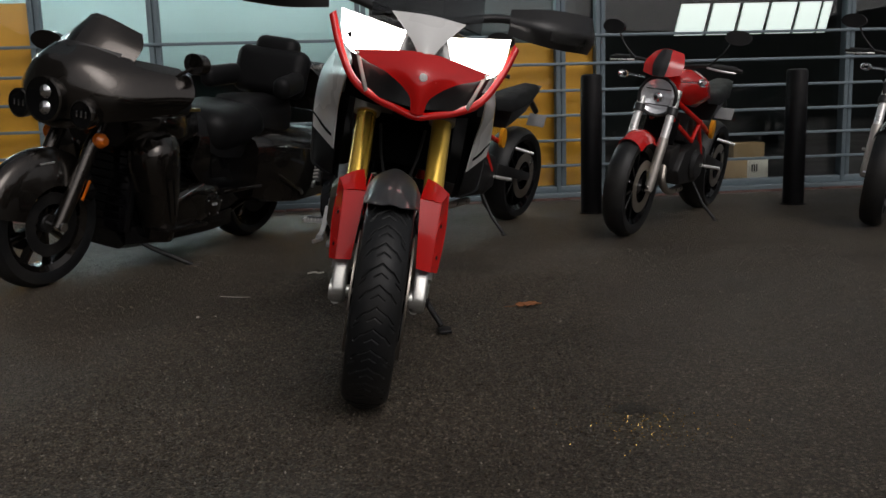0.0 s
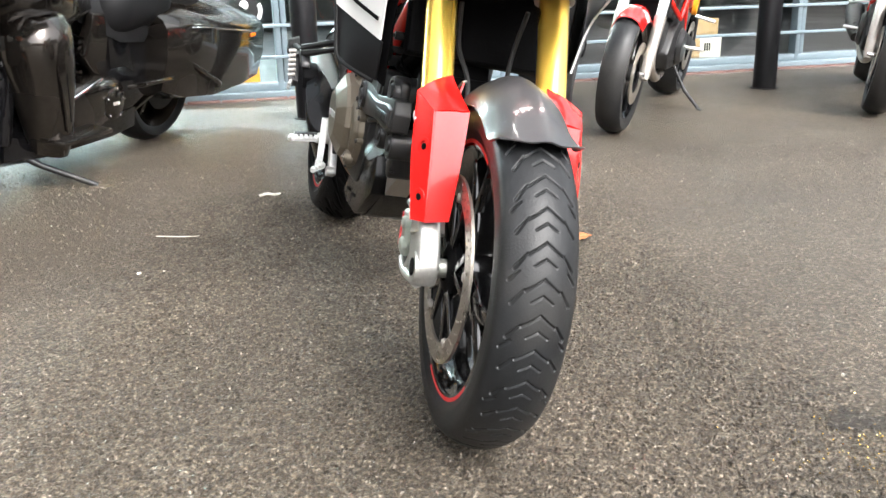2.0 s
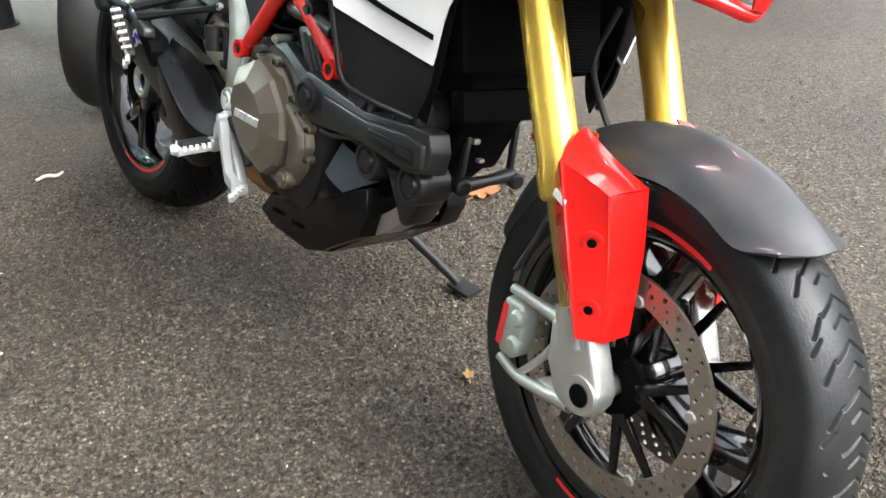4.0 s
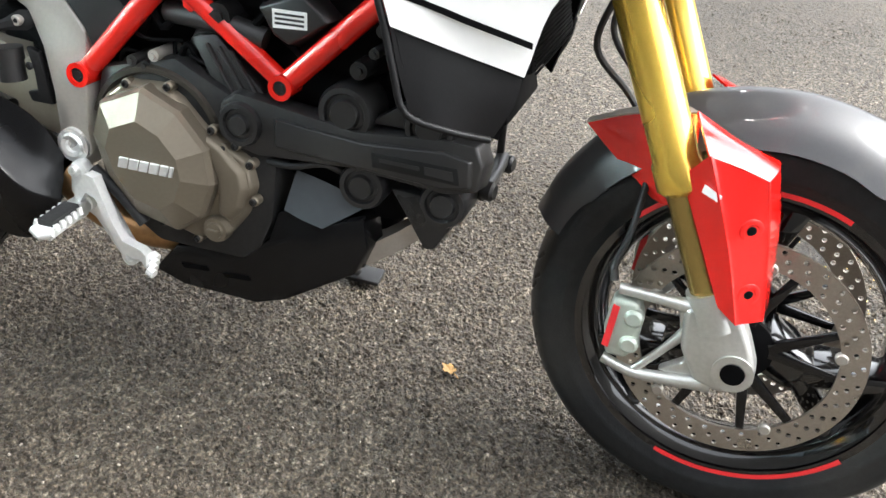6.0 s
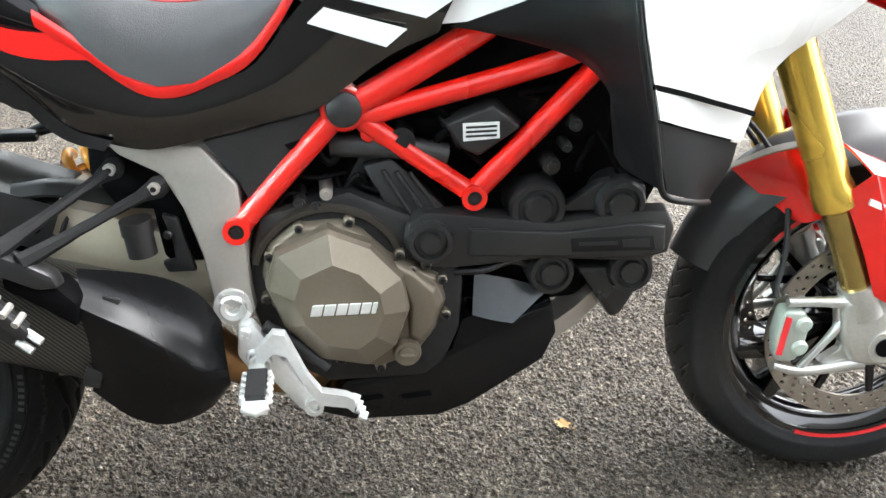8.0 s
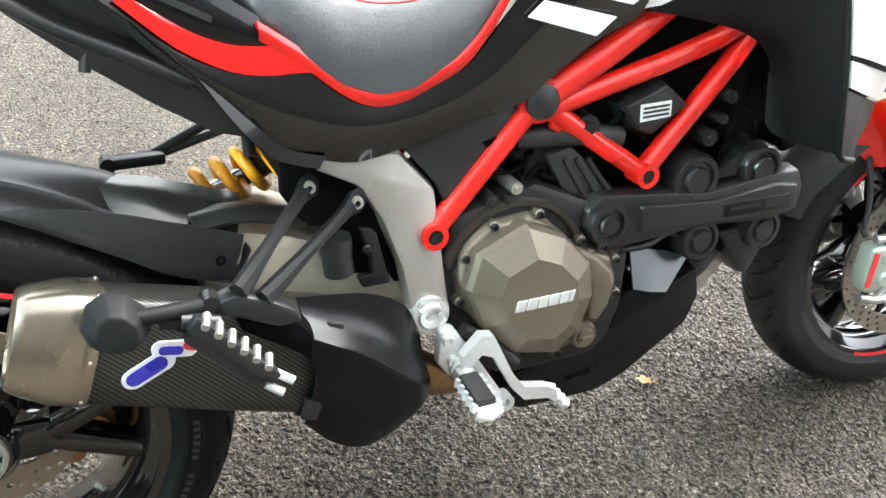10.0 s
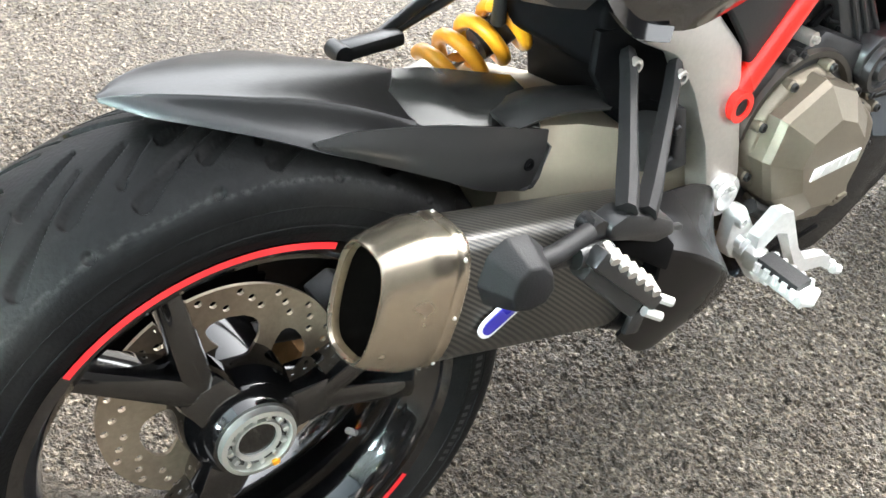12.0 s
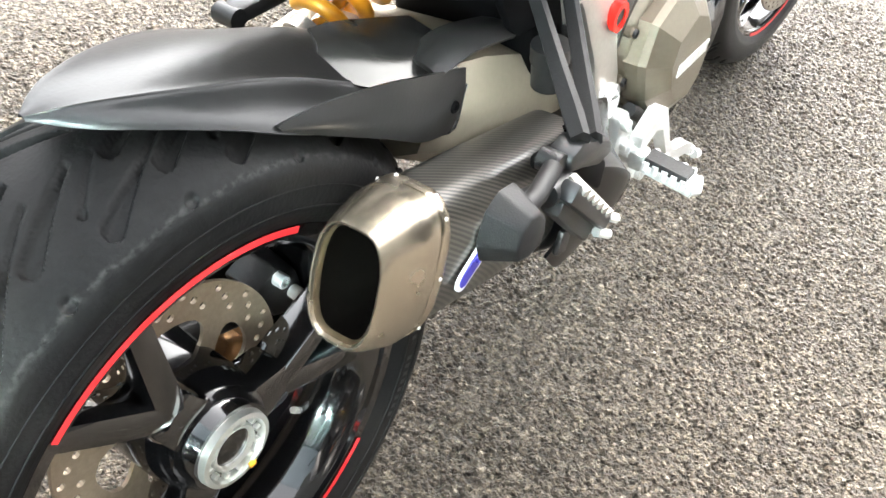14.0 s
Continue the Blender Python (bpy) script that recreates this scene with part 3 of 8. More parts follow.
def make_ground():
    """One sheet to the horizon, with real relief where the bike stands."""
    fx, fy = np.arange(-1.06, 0.8601, 0.0028), np.arange(1.54, 4.2301, 0.0028)
    xs = np.concatenate(([-400, -60, -12, -6, -3, -1.6], fx, [1.3, 2.5, 6, 12, 60, 400]))
    ys = np.concatenate(([-400, -60, -8, -1, 0.8], fy, [5, 6.5, 8, 14, 60, 400]))
    z = np.zeros((len(xs), len(ys)))
    z[6:6 + len(fx), 5:5 + len(fy)] = chip_heights(fx, fy)
    gx, gy = np.meshgrid(xs, ys, indexing="ij")
    k = len(ys)
    corner = (np.arange(len(xs) - 1)[:, None] * k + np.arange(k - 1)[None, :]).ravel()
    quads = np.stack([corner, corner + k, corner + k + 1, corner + 1], axis=1).astype(np.int32)
    me = bpy.data.meshes.new("ground")
    me.vertices.add(gx.size)
    me.vertices.foreach_set("co", np.stack([gx, gy, z], axis=-1).astype(np.float32).ravel())
    me.loops.add(quads.size)
    me.loops.foreach_set("vertex_index", quads.ravel())
    me.polygons.add(len(quads))
    me.polygons.foreach_set("loop_start", (np.arange(len(quads)) * 4).astype(np.int32))
    me.update(calc_edges=True)
    me.materials.append(M_ASPHALT)
    me.shade_flat()
    return tagged(new("ground", me), "damp brown-grey asphalt forecourt with worn chippings", "ground", kind="structure")


make_ground()

# ---- showroom front: its own axes, x along the glass, y inwards ----
FRONT = pose(0.6, 7.1, 0, 0, 0, 10.8)


def place(ob, m):
    ob.matrix_world = m
    return ob


def structure(name, bm, mat, m, label, category):
    return tagged(place(part(name, bm, mat), m), label, category, kind="structure")


M_MORTAR = material("grey_mortar", (0.12, 0.11, 0.10), 0.85, vary=0.2, scale=15, bump=0.4)
EDGE = []


def make_front():
    structure("sill", join(box((0, 0.0, 0.025), (18, 0.16, 0.05), 0.006), box((0, 0.03, 0.075), (18, 0.10, 0.05), 0.006)), M_BLUEGREY, FRONT, "blue-grey painted steel sill along the showroom glass", "sill")
    EDGE.append(structure("brick_edging", box((0, -0.115, 0.0), (18, 0.08, 0.012), 0.002), M_MORTAR, FRONT, "worn red brick edging at the foot of the sill", "edging"))
    rails = thing("window_rails", FRONT, "grey horizontal steel rails across the showroom glass", "rail")
    rails["kind"] = "structure"
    for z in (0.265, 0.465, 0.66, 0.855, 1.06, 1.275):
        part("rail", box((0, -0.02, z), (18, 0.03, 0.022), 0.004), M_BLUEGREY, rails)
    for k, s in enumerate((-5.6, -3.72, -2.88, -1.35, 0.20, 0.52, 2.60, 4.6, 6.6)):
        structure("window_frame_%d" % (k + 1), join(box((s - 0.022, 0.02, 1.75), (0.036, 0.09, 3.4), 0.004), box((s + 0.022, 0.025, 1.75), (0.036, 0.08, 3.4), 0.004)), M_BLUEGREY, FRONT, "blue-grey steel window post", "window frame")
    posts = (-9.0, -5.6, -3.72, -2.88, -1.35, 0.20, 0.52, 2.60, 4.6, 6.6, 9.0)
    glass = tagged(place(new("window_1"), FRONT), "large clear showroom glass with reflections", "window", kind="structure")
    for s0, s1 in zip(posts, posts[1:]):
        pane = part("pane", box(((s0 + s1) / 2, 0.06, 1.78), (s1 - s0 - 0.05, 0.01, 3.36), 0), M_GLASS, glass)
        pane.visible_shadow = False
    # Unseen upper wall, made tall to cut sky light on the ground.
    structure("wall_sky_block", box((0, 0.1, 6.0), (18, 0.3, 5.1), 0.01), M_BLUEGREY, FRONT, "blue-grey wall above the glass, unseen and raised to block sky light", "wall")
    # yellow boards behind the glass
    for name_x0, x1, z0, z1 in ((-0.36, 0.17, 0.1, 1.235), (0.225, 0.49, 0.1, 1.235), (-5.6, -3.75, 0.1, 1.6), (-2.6, -1.5, 0.1, 0.36)):
        structure("yellow_panel", box(((name_x0 + x1) / 2, 0.10, (z0 + z1) / 2), (x1 - name_x0, 0.03, z1 - z0), 0.004), M_YELLOW, FRONT, "yellow-orange board standing behind the showroom glass", "panel")
    # the room behind
    structure("floor", box((0, 4.2, 0.03), (18, 8, 0.06), 0), M_FLOOR, FRONT, "dark tiled showroom floor", "floor")
    structure("ceiling", box((0, 4.2, 3.5), (18, 8, 0.1), 0), M_CEIL, FRONT, "pale teal showroom ceiling", "ceiling")
    structure("wall_back", box((0, 8.2, 1.8), (18, 0.15, 3.6), 0), M_WALL, FRONT, "grey showroom back wall", "wall")
    for k, s in enumerate((-9.0, 9.0)):
        structure("wall_side_%d" % (k + 1), box((s, 4.2, 1.8), (0.15, 8, 3.6), 0), M_WALL, FRONT, "grey showroom side wall", "wall")
    structure("wall_pale", box((-4.2, 5.0, 2.37), (6.2, 0.12, 2.16), 0.01), M_CEIL, FRONT, "pale teal partition inside the showroom", "wall")
    lamp = tagged(place(part("ceiling_light", box((0, 0, 0), (0.9, 0.16, 0.03), 0.004), M_PANEL), FRONT @ pose(-7, 3.5, 3.43)), "white lit strip light on the showroom ceiling", "ceiling light", "showroom ceiling lights")
    for i in range(3):
        for j in range(3):
            if i or j:
                copy_thing(lamp, FRONT @ pose(-7 + i * 2.6, 3.5 + j * 0.5, 3.43))
    # Added wall: stops the strip lights from brightening the right-hand bay.
    structure("wall_light_stop", box((0.36, 4.2, 1.8), (0.14, 7.6, 3.5), 0.01), M_WALL, FRONT, "dark grey wall added to keep strip light out of the right bay", "wall")
    # sign: plain pale shapes
    sign = thing("shop_sign", FRONT, "pale white slanted block shapes fixed on the glass", "sign")
    x = 1.14
    for w in (0.27, 0.25, 0.24, 0.24, 0.2, 0.08):
        part("sign_shape", plate([(x, 1.262), (x + w * 0.86, 1.262), (x + w * 0.86 + 0.06, 1.505), (x + 0.06, 1.505)], 0.035, 0.052, 0.002), M_SIGN, sign)
        x += w
    # boxes behind the glass
    for bx, bz, sx, sz, mat_b, text in ((1.83, 0.325, 0.27, 0.12, M_CARD, "brown cardboard box on another box"), (1.72, 0.16, 0.2, 0.2, M_CARD, "brown cardboard box on the showroom floor"), (1.9, 0.155, 0.2, 0.19, M_PAPER, "pale cardboard box on the showroom floor")):
        b = place(part("cardboard_box", box((0, 0, 0), (sx, 0.2, sz), 0.003), mat_b), FRONT @ pose(bx, 0.22, bz))
        tagged(b, text, "box", "boxes behind the glass")
        if mat_b is M_PAPER:
            for q in range(3):
                part("printed_bar", box((-0.04 + 0.02 * q, -0.101, 0.02), (0.012, 0.002, 0.06), 0), M_GRAIN, b)


make_front()

# Added walls out of view: they block low sky light and darken reflections.
M_UNSEEN_WALL = material("dark_unseen_wall", (0.04, 0.038, 0.034), 0.8, vary=0.15, scale=1.5, bump=0.3)
for k, (wx, wy, sx, sy, high) in enumerate(((5.5, -14, 23, 0.3, 3.0), (-6, 1.5, 0.3, 13, 6.0), (-6, -9.5, 0.3, 9, 3.0), (17, -3, 0.3, 22, 3.0))):
    structure("wall_unseen_%d" % (k + 1), box((wx, wy, high / 2), (sx, sy, high), 0.02), M_UNSEEN_WALL, Matrix(), "plain dark wall added out of view to block low sky light", "wall")


def make_bollards():
    first = thing("bollard", pose(0.951, 6.206, 0), "round black painted steel bollard on the asphalt", "bollard", "bollards before the showroom")
    part("post", tube([(0, 0, 0), (0, 0, 0.93), (0, 0, 0.945), (0, 0, 0.952)], [0.073, 0.073, 0.068, 0.05], 32), M_BOLLARD, first)
    part("base_plate", moved(lathe([(0, 0), (0.088, 0), (0.088, 0.006), (0, 0.006)], (0, 0, 0), 32), pose(0, 0, 0, 90)), M_BOLLARD, first)
    for k in (-2, -1, 1, 2):
        copy_thing(first, pose(0.951 + 1.485 * 0.982 * k, 6.206 + 1.485 * 0.187 * k, 0))


make_bollards()
# Unidentified white ring; its fixing to the rails is made up.
ring_ob = thing("white_ring_object", FRONT @ pose(-1.564, -0.06, 0.567), "unidentified white open ring with a hub, set against the window rails", "fitting")
part("ring", lathe([(0.078, -0.012), (0.088, -0.02), (0.104, -0.012), (0.104, 0.012), (0.078, 0.012)], (0, 0, 0), 40, -205, 25, closed=True), M_DECAL_WHITE, ring_ob)
part("hub_spot", disc((-0.01, -0.012, 0.035), 0.028, -0.01, 0.0, 20), M_DECAL_WHITE, ring_ob)
part("back_disc", disc((0, 0, 0), 0.09, 0.0, 0.03, 32, 0.004), M_SATIN, ring_ob, "dark inner disc")

# ---- the red, white and black motorcycle: x forward, y to its left, z up along its leaning plane ----
BIKE = pose(-0.291, 3.785, 0, -12, 0, -80)
bike = thing("motorcycle", BIKE, "red, white and black sport-touring motorcycle leaning on its side stand", "motorcycle")
REAR, NOSE = (0, 0, 0.322), (1.523, 0, 0.297)
RAKE = radians(24)
HEAD = Vector((1.22, 0, 0.90))
STEER = Matrix.Translation(HEAD) @ Matrix.Rotation(radians(-4), 4, Vector((-math.sin(RAKE), 0, math.cos(RAKE)))) @ Matrix.Translation(Vector((0.010, 0.0, 0.004)) - HEAD)


def fork_x(z):
    return 1.318 + (0.731 - z) * math.tan(RAKE)


def wheel(name, c, half, rim_r, tyre_r, tyre_w, tread, spokes_at, open_angle, hub_r, tapes, m=None, deep=1.5, out=0.0, knee_r=0.095, slim=1.0):
    """A cast wheel: rim and Y spokes in one mesh, with tyre and rim tape on it."""
    m = m or Matrix()
    prof = [(rim_r + 0.004, -half), (rim_r + 0.004, -half + 0.006), (rim_r - 0.010, -half + 0.014), (rim_r - 0.024, -half * 0.45), (rim_r - 0.026, 0), (rim_r - 0.024, half * 0.45), (rim_r - 0.010, half - 0.014), (rim_r + 0.004, half - 0.006), (rim_r + 0.004, half)]
    inner = [(r - 0.012, y * 0.985) for r, y in reversed(prof)]
    rim = lathe(prof + inner, c, 128, closed=True)
    bits = []
    for w0 in spokes_at:
        w = radians(w0)
        knee = (c[0] + knee_r * math.cos(w), c[2] + knee_r * math.sin(w))
        for sgn in (-1, 1):
            wo = w + sgn * radians(open_angle)
            end = (c[0] + (rim_r - 0.014) * math.cos(wo), c[2] + (rim_r - 0.014) * math.sin(wo))
            bits.append(bar((knee[0], c[1] + out, knee[1]), (end[0], c[1] + out, end[1]), 0.034 * slim, 0.027 * slim, half * deep, half * deep * 0.85, 0.0085))
        bits.append(bar((c[0] + 0.03 * math.cos(w), c[1] + out, c[2] + 0.03 * math.sin(w)), (knee[0] + 0.012 * math.cos(w), c[1] + out, knee[1] + 0.012 * math.sin(w)), 0.060 * slim, 0.052 * slim, half * deep, half * deep * 0.97, 0.0085))
    bits.append(lathe([(0, -half * 0.9), (hub_r * 0.8, -half * 0.9), (hub_r, -half * 0.7), (hub_r, half * 0.7), (0, half * 0.7)], c, 48))
    rim_ob = part(name, moved(rim, m), M_WHEEL, bike, "gloss black cast wheel with Y spokes")
    for k, b in enumerate(bits):
        part("hub" if k == len(bits) - 1 else "spoke", moved(b, m), M_WHEEL, rim_ob)
    part("tyre", moved(tyre(c, tyre_r, tyre_w, rim_r, tread), m), M_SCUFF if name == "rear_wheel" else M_TYRE, rim_ob, "worn black road tyre with cut grooves", sharp=50)
    for a0, a1 in tapes:
        part("rim_tape", moved(lathe([(rim_r - 0.0035, -half - 0.0006), (rim_r + 0.0035, -half - 0.0012)], c, 48, a0, a1), m), M_TAPE, rim_ob, "red rim tape")
        part("rim_tape", moved(lathe([(rim_r - 0.0035, half + 0.0006), (rim_r + 0.0035, half + 0.0012)], c, 48, a0, a1), m), M_TAPE, rim_ob, "red rim tape")
    return rim_ob


def bar(a, b, w0, w1, h0, h1, bevel=0.006):
    """A tapered beam from a to b in an x-z plane: w across the plane, h along y."""
    a, b = Vector(a), Vector(b)
    d = (b - a).normalized()
    s = Vector((-d.z, 0, d.x))
    y = Vector((0, 1, 0))
    loops = []
    for q, w, h in ((a, w0, h0), (b, w1, h1)):
        loops.append([q + s * (w / 2) * i + y * (h / 2) * j for i, j in ((-1, -1), (1, -1), (1, 1), (-1, 1))])
    bm = loft(loops)
    bmesh.ops.recalc_face_normals(bm, faces=bm.faces)
    return chamfer(bm, bevel, 2, 30)


def make_wheels():
    rw = wheel("rear_wheel", REAR, 0.086, 0.222, 0.321, 0.188, rear_tread(2 * math.pi * 0.321), (118, -2, -122), 15.5, 0.055, ((63, 129), (-112, -45)), None, 0.56, -0.042, 0.078, 0.95)
    windows = []
    for k in range(6):
        mid = radians(60 * k + 12)
        loop = []
        for q in range(20):
            w = 2 * math.pi * q / 20
            dr = math.copysign(abs(math.sin(w)) ** 0.75, math.sin(w)) * 0.021
            dw = math.copysign(abs(math.cos(w)) ** 0.75, math.cos(w)) * radians(21) + dr * 5.0
            loop.append((REAR[0] + (0.074 + dr) * math.cos(mid + dw), REAR[2] + (0.074 + dr) * math.sin(mid + dw)))
        windows.append(loop)
    drilled = [ring(REAR[0] + r * math.cos(w), REAR[2] + r * math.sin(w), 0.0042, 8) for r, w in [((0.106, 0.1145, 0.1225)[k % 3], 2 * math.pi * k / 54) for k in range(54)]]
    part("brake_disc", pierced(ring(REAR[0], REAR[2], 0.130, 108), [ring(REAR[0], REAR[2], 0.045, 48)] + windows + drilled, -0.0022, 0.0022), M_RUST, rw, "drilled steel brake disc with rust-stained fingers")
    part("hub_ring", lathe([(0.0, -0.03), (0.019, -0.03), (0.020, -0.080), (0.024, -0.082), (0.026, -0.075), (0.032, -0.075), (0.034, -0.086), (0.039, -0.085), (0.041, -0.070), (0.041, -0.05)], REAR, 64), M_PALE, rw, "pale machined hub nut with a hollow axle")
    for k in range(12):
        w = 2 * math.pi * k / 12
        part("hub_notch", box((0.029 * math.cos(w), -0.078, 0.322 + 0.029 * math.sin(w)), (0.006, 0.010, 0.005), 0.001, (0, -math.degrees(w), 0)), M_PALE, rw)
    part("hub_clip", box((0.012, -0.0855, 0.322 - 0.034), (0.008, 0.004, 0.006), 0.001), M_SPRING, rw, "yellow paint mark on the hub nut")
    part("hub_collar", lathe([(0.041, -0.058), (0.050, -0.066), (0.056, -0.060), (0.062, -0.03), (0.062, 0.05)], REAR, 48), M_BLACK, rw)
    # sprocket and chain on the far side
    teeth = []
    for k in range(80):
        w = 2 * math.pi * k / 80
        r = 0.106 if k % 2 else 0.099
        teeth.append((r * math.cos(w), 0.325 + r * math.sin(w)))
    part("sprocket", plate(teeth, 0.098, 0.104, 0), M_PIT, rw)
    for k in range(14):
        w0 = -38 + 2.4 * k + (4 if k > 7 else 0)
        part("sidewall_mark", lathe([(0.252, -0.0935), (0.2525, -0.0943), (0.260, -0.0943), (0.2605, -0.0935)], REAR, 3, w0, w0 + 1.3), M_RUBBER, rw)
    for r0, r1, y in ((0.2445, 0.2465, -0.0945), (0.2640, 0.2648, -0.0950)):
        part("sidewall_ring", lathe([(r0, y + 0.001), (r0 + 0.0003, y), (r1 - 0.0003, y), (r1, y + 0.001)], REAR, 128), M_SCUFF, rw)
    part("valve", tube([(0.145, -0.02, 0.175), (0.12, -0.025, 0.205)], 0.004, 8), M_ALU, rw)

    fw = wheel("front_wheel", NOSE, 0.054, 0.222, 0.300, 0.122, front_tread(2 * math.pi * 0.300), (96, -24, -144), 17, 0.034, ((66, 139), (-109, -40)), STEER)
    for sgn in (-1, 1):
        part("brake_disc", moved(brake_disc(NOSE, 0.163, 0.128, 0.071 * sgn, 0.005, 3, 34), STEER), M_STEEL, fw, "drilled steel brake disc")
        for k in range(5):
            w = 2 * math.pi * k / 5 + 0.2
            ca, sa = math.cos(w), math.sin(w)
            for tw in (-0.26, 0.26):
                a2 = w + tw
                part("disc_arm", moved(bar((NOSE[0] + 0.034 * ca, 0.066 * sgn, NOSE[2] + 0.034 * sa), (NOSE[0] + 0.127 * math.cos(a2), 0.069 * sgn, NOSE[2] + 0.127 * math.sin(a2)), 0.016, 0.011, 0.010, 0.006, 0.001), STEER), M_BLACK, fw)
            part("disc_button", moved(disc((NOSE[0] + 0.129 * ca, 0.071 * sgn, NOSE[2] + 0.129 * sa), 0.0085, -0.005, 0.005, 16, 0.002), STEER), M_CAST, fw)
        part("disc_carrier", moved(lathe([(0.025, 0.05 * sgn), (0.046, 0.055 * sgn), (0.048, 0.067 * sgn), (0.036, 0.074 * sgn), (0.022, 0.076 * sgn)], NOSE, 40), STEER), M_PIT, fw)
    part("axle", moved(join(pipe((NOSE[0], -0.128, NOSE[2]), (NOSE[0], 0.125, NOSE[2]), 0.0165, 0.011), disc(NOSE, 0.0115, -0.10, 0.10, 16)), STEER), M_PALE, fw)


make_wheels()


def make_fork():
    for sgn, word in ((-1, "right"), (1, "left")):
        y = 0.107 * sgn
        leg = part("fork_tube", moved(tube([(fork_x(0.98), y, 0.98), (fork_x(0.56), y, 0.56), (fork_x(0.553), y, 0.553), (fork_x(0.525), y, 0.525), (fork_x(0.52), y, 0.52)], [0.0285, 0.0285, 0.0315, 0.0315, 0.027], 28), STEER), M_GOLD, bike, "gold anodised upper fork tube")
        part("slider", moved(tube([(fork_x(0.53), y, 0.53), (fork_x(0.36), y, 0.36)], 0.0225, 24), STEER), M_GOLD_DARK, leg, "bronze coated lower fork tube")
        foot_pts = [(1.447, 0.372), (1.512, 0.384), (1.535, 0.34), (1.552, 0.30), (1.540, 0.267), (1.510, 0.258), (1.478, 0.266), (1.452, 0.31)]
        foot = part("fork_foot", moved(join(plate(foot_pts, y - 0.022, y + 0.018, 0.009, 3), pipe((NOSE[0], y - 0.025, NOSE[2] - 0.002), (NOSE[0], y + 0.012, NOSE[2] - 0.002), 0.0265, 0.0165), tube([(fork_x(0.395), y, 0.395), (fork_x(0.345), y, 0.345)], [0.0275, 0.03], 24)), STEER), M_FOOT, leg, "pale cast aluminium fork foot")
        # Black disc stands in for the shaded open axle bore.
        part("axle_hole", moved(disc((NOSE[0], y + 0.026 * sgn, NOSE[2] - 0.002), 0.0155, -0.001, 0.001, 20, 0.0004), STEER), M_PIT, foot)
        arm_lo = tube([(1.50, y - 0.008, 0.262), (1.44, y - 0.012, 0.254), (1.395, y - 0.014, 0.252), (1.356, y - 0.012, 0.262)], [0.012, 0.009, 0.0075, 0.0075], 14, 4)
        arm_hi = tube([(1.47, y - 0.006, 0.366), (1.42, y - 0.012, 0.371), (1.362, y - 0.012, 0.372)], [0.012, 0.008, 0.0075], 14, 4)
        brace = tube([(1.465, y - 0.006, 0.345), (1.435, y - 0.008, 0.300), (1.40, y - 0.012, 0.256)], [0.010, 0.006, 0.006], 10, 4)
        web = plate([(1.475, 0.372), (1.44, 0.366), (1.446, 0.335), (1.462, 0.31), (1.46, 0.285), (1.43, 0.262), (1.48, 0.262), (1.50, 0.30)], y - 0.010, y + 0.008, 0.003)
        part("caliper_bracket", moved(join(arm_lo, arm_hi, brace, web), STEER), M_FOOT, foot)
        cal = part("caliper", moved(join(plate([(1.356, 0.360), (1.390, 0.360), (1.400, 0.335), (1.398, 0.30), (1.388, 0.272), (1.358, 0.272), (1.351, 0.315)], y + (-0.022 if sgn < 0 else -0.006), y + (0.014 if sgn < 0 else 0.03), 0.008, 3), disc((1.388, y - (0.010 if sgn < 0 else -0.006), 0.338), 0.013, -0.018, 0.0, 20, 0.004), disc((1.388, y - (0.010 if sgn < 0 else -0.006), 0.298), 0.013, -0.018, 0.0, 20, 0.004)), STEER), M_CALIPER, leg, "pale grey-green four-piston brake caliper")
        part("hose_union", moved(tube([(1.352, y, 0.374), (1.345, y + 0.01, 0.395)], 0.006, 10), STEER), M_DARK, cal)
        part("caliper_mark", moved(plate([(1.353, 0.288), (1.362, 0.286), (1.368, 0.350), (1.359, 0.352)], y - (0.0238 if sgn < 0 else 0.0078), y - (0.0215 if sgn < 0 else 0.0055), 0), STEER), M_TAPE, cal, "red slanted bar on the caliper")
        guard(leg, y, sgn)
        part("brake_hose", moved(tube([(1.346, y, 0.39), (1.36, y * 0.8, 0.45), (1.36, y * 0.45, 0.54), (1.32, y * 0.35, 0.60), (1.27, y * 0.5, 0.66), (1.29, y * 0.6, 0.74)], 0.0045, 8, 6), STEER), M_RUBBER, leg)
    part("fork_clamp", moved(join(*[b for s in (-1, 1) for b in (pipe((fork_x(0.80), 0.107 * s, 0.80), (fork_x(0.765), 0.107 * s, 0.765), 0.038, 0.0287),)], box((1.255, 0, 0.80), (0.07, 0.17, 0.04), 0.01, (0, -24, 0))), STEER), M_CAST, bike, "grey cast fork clamp")


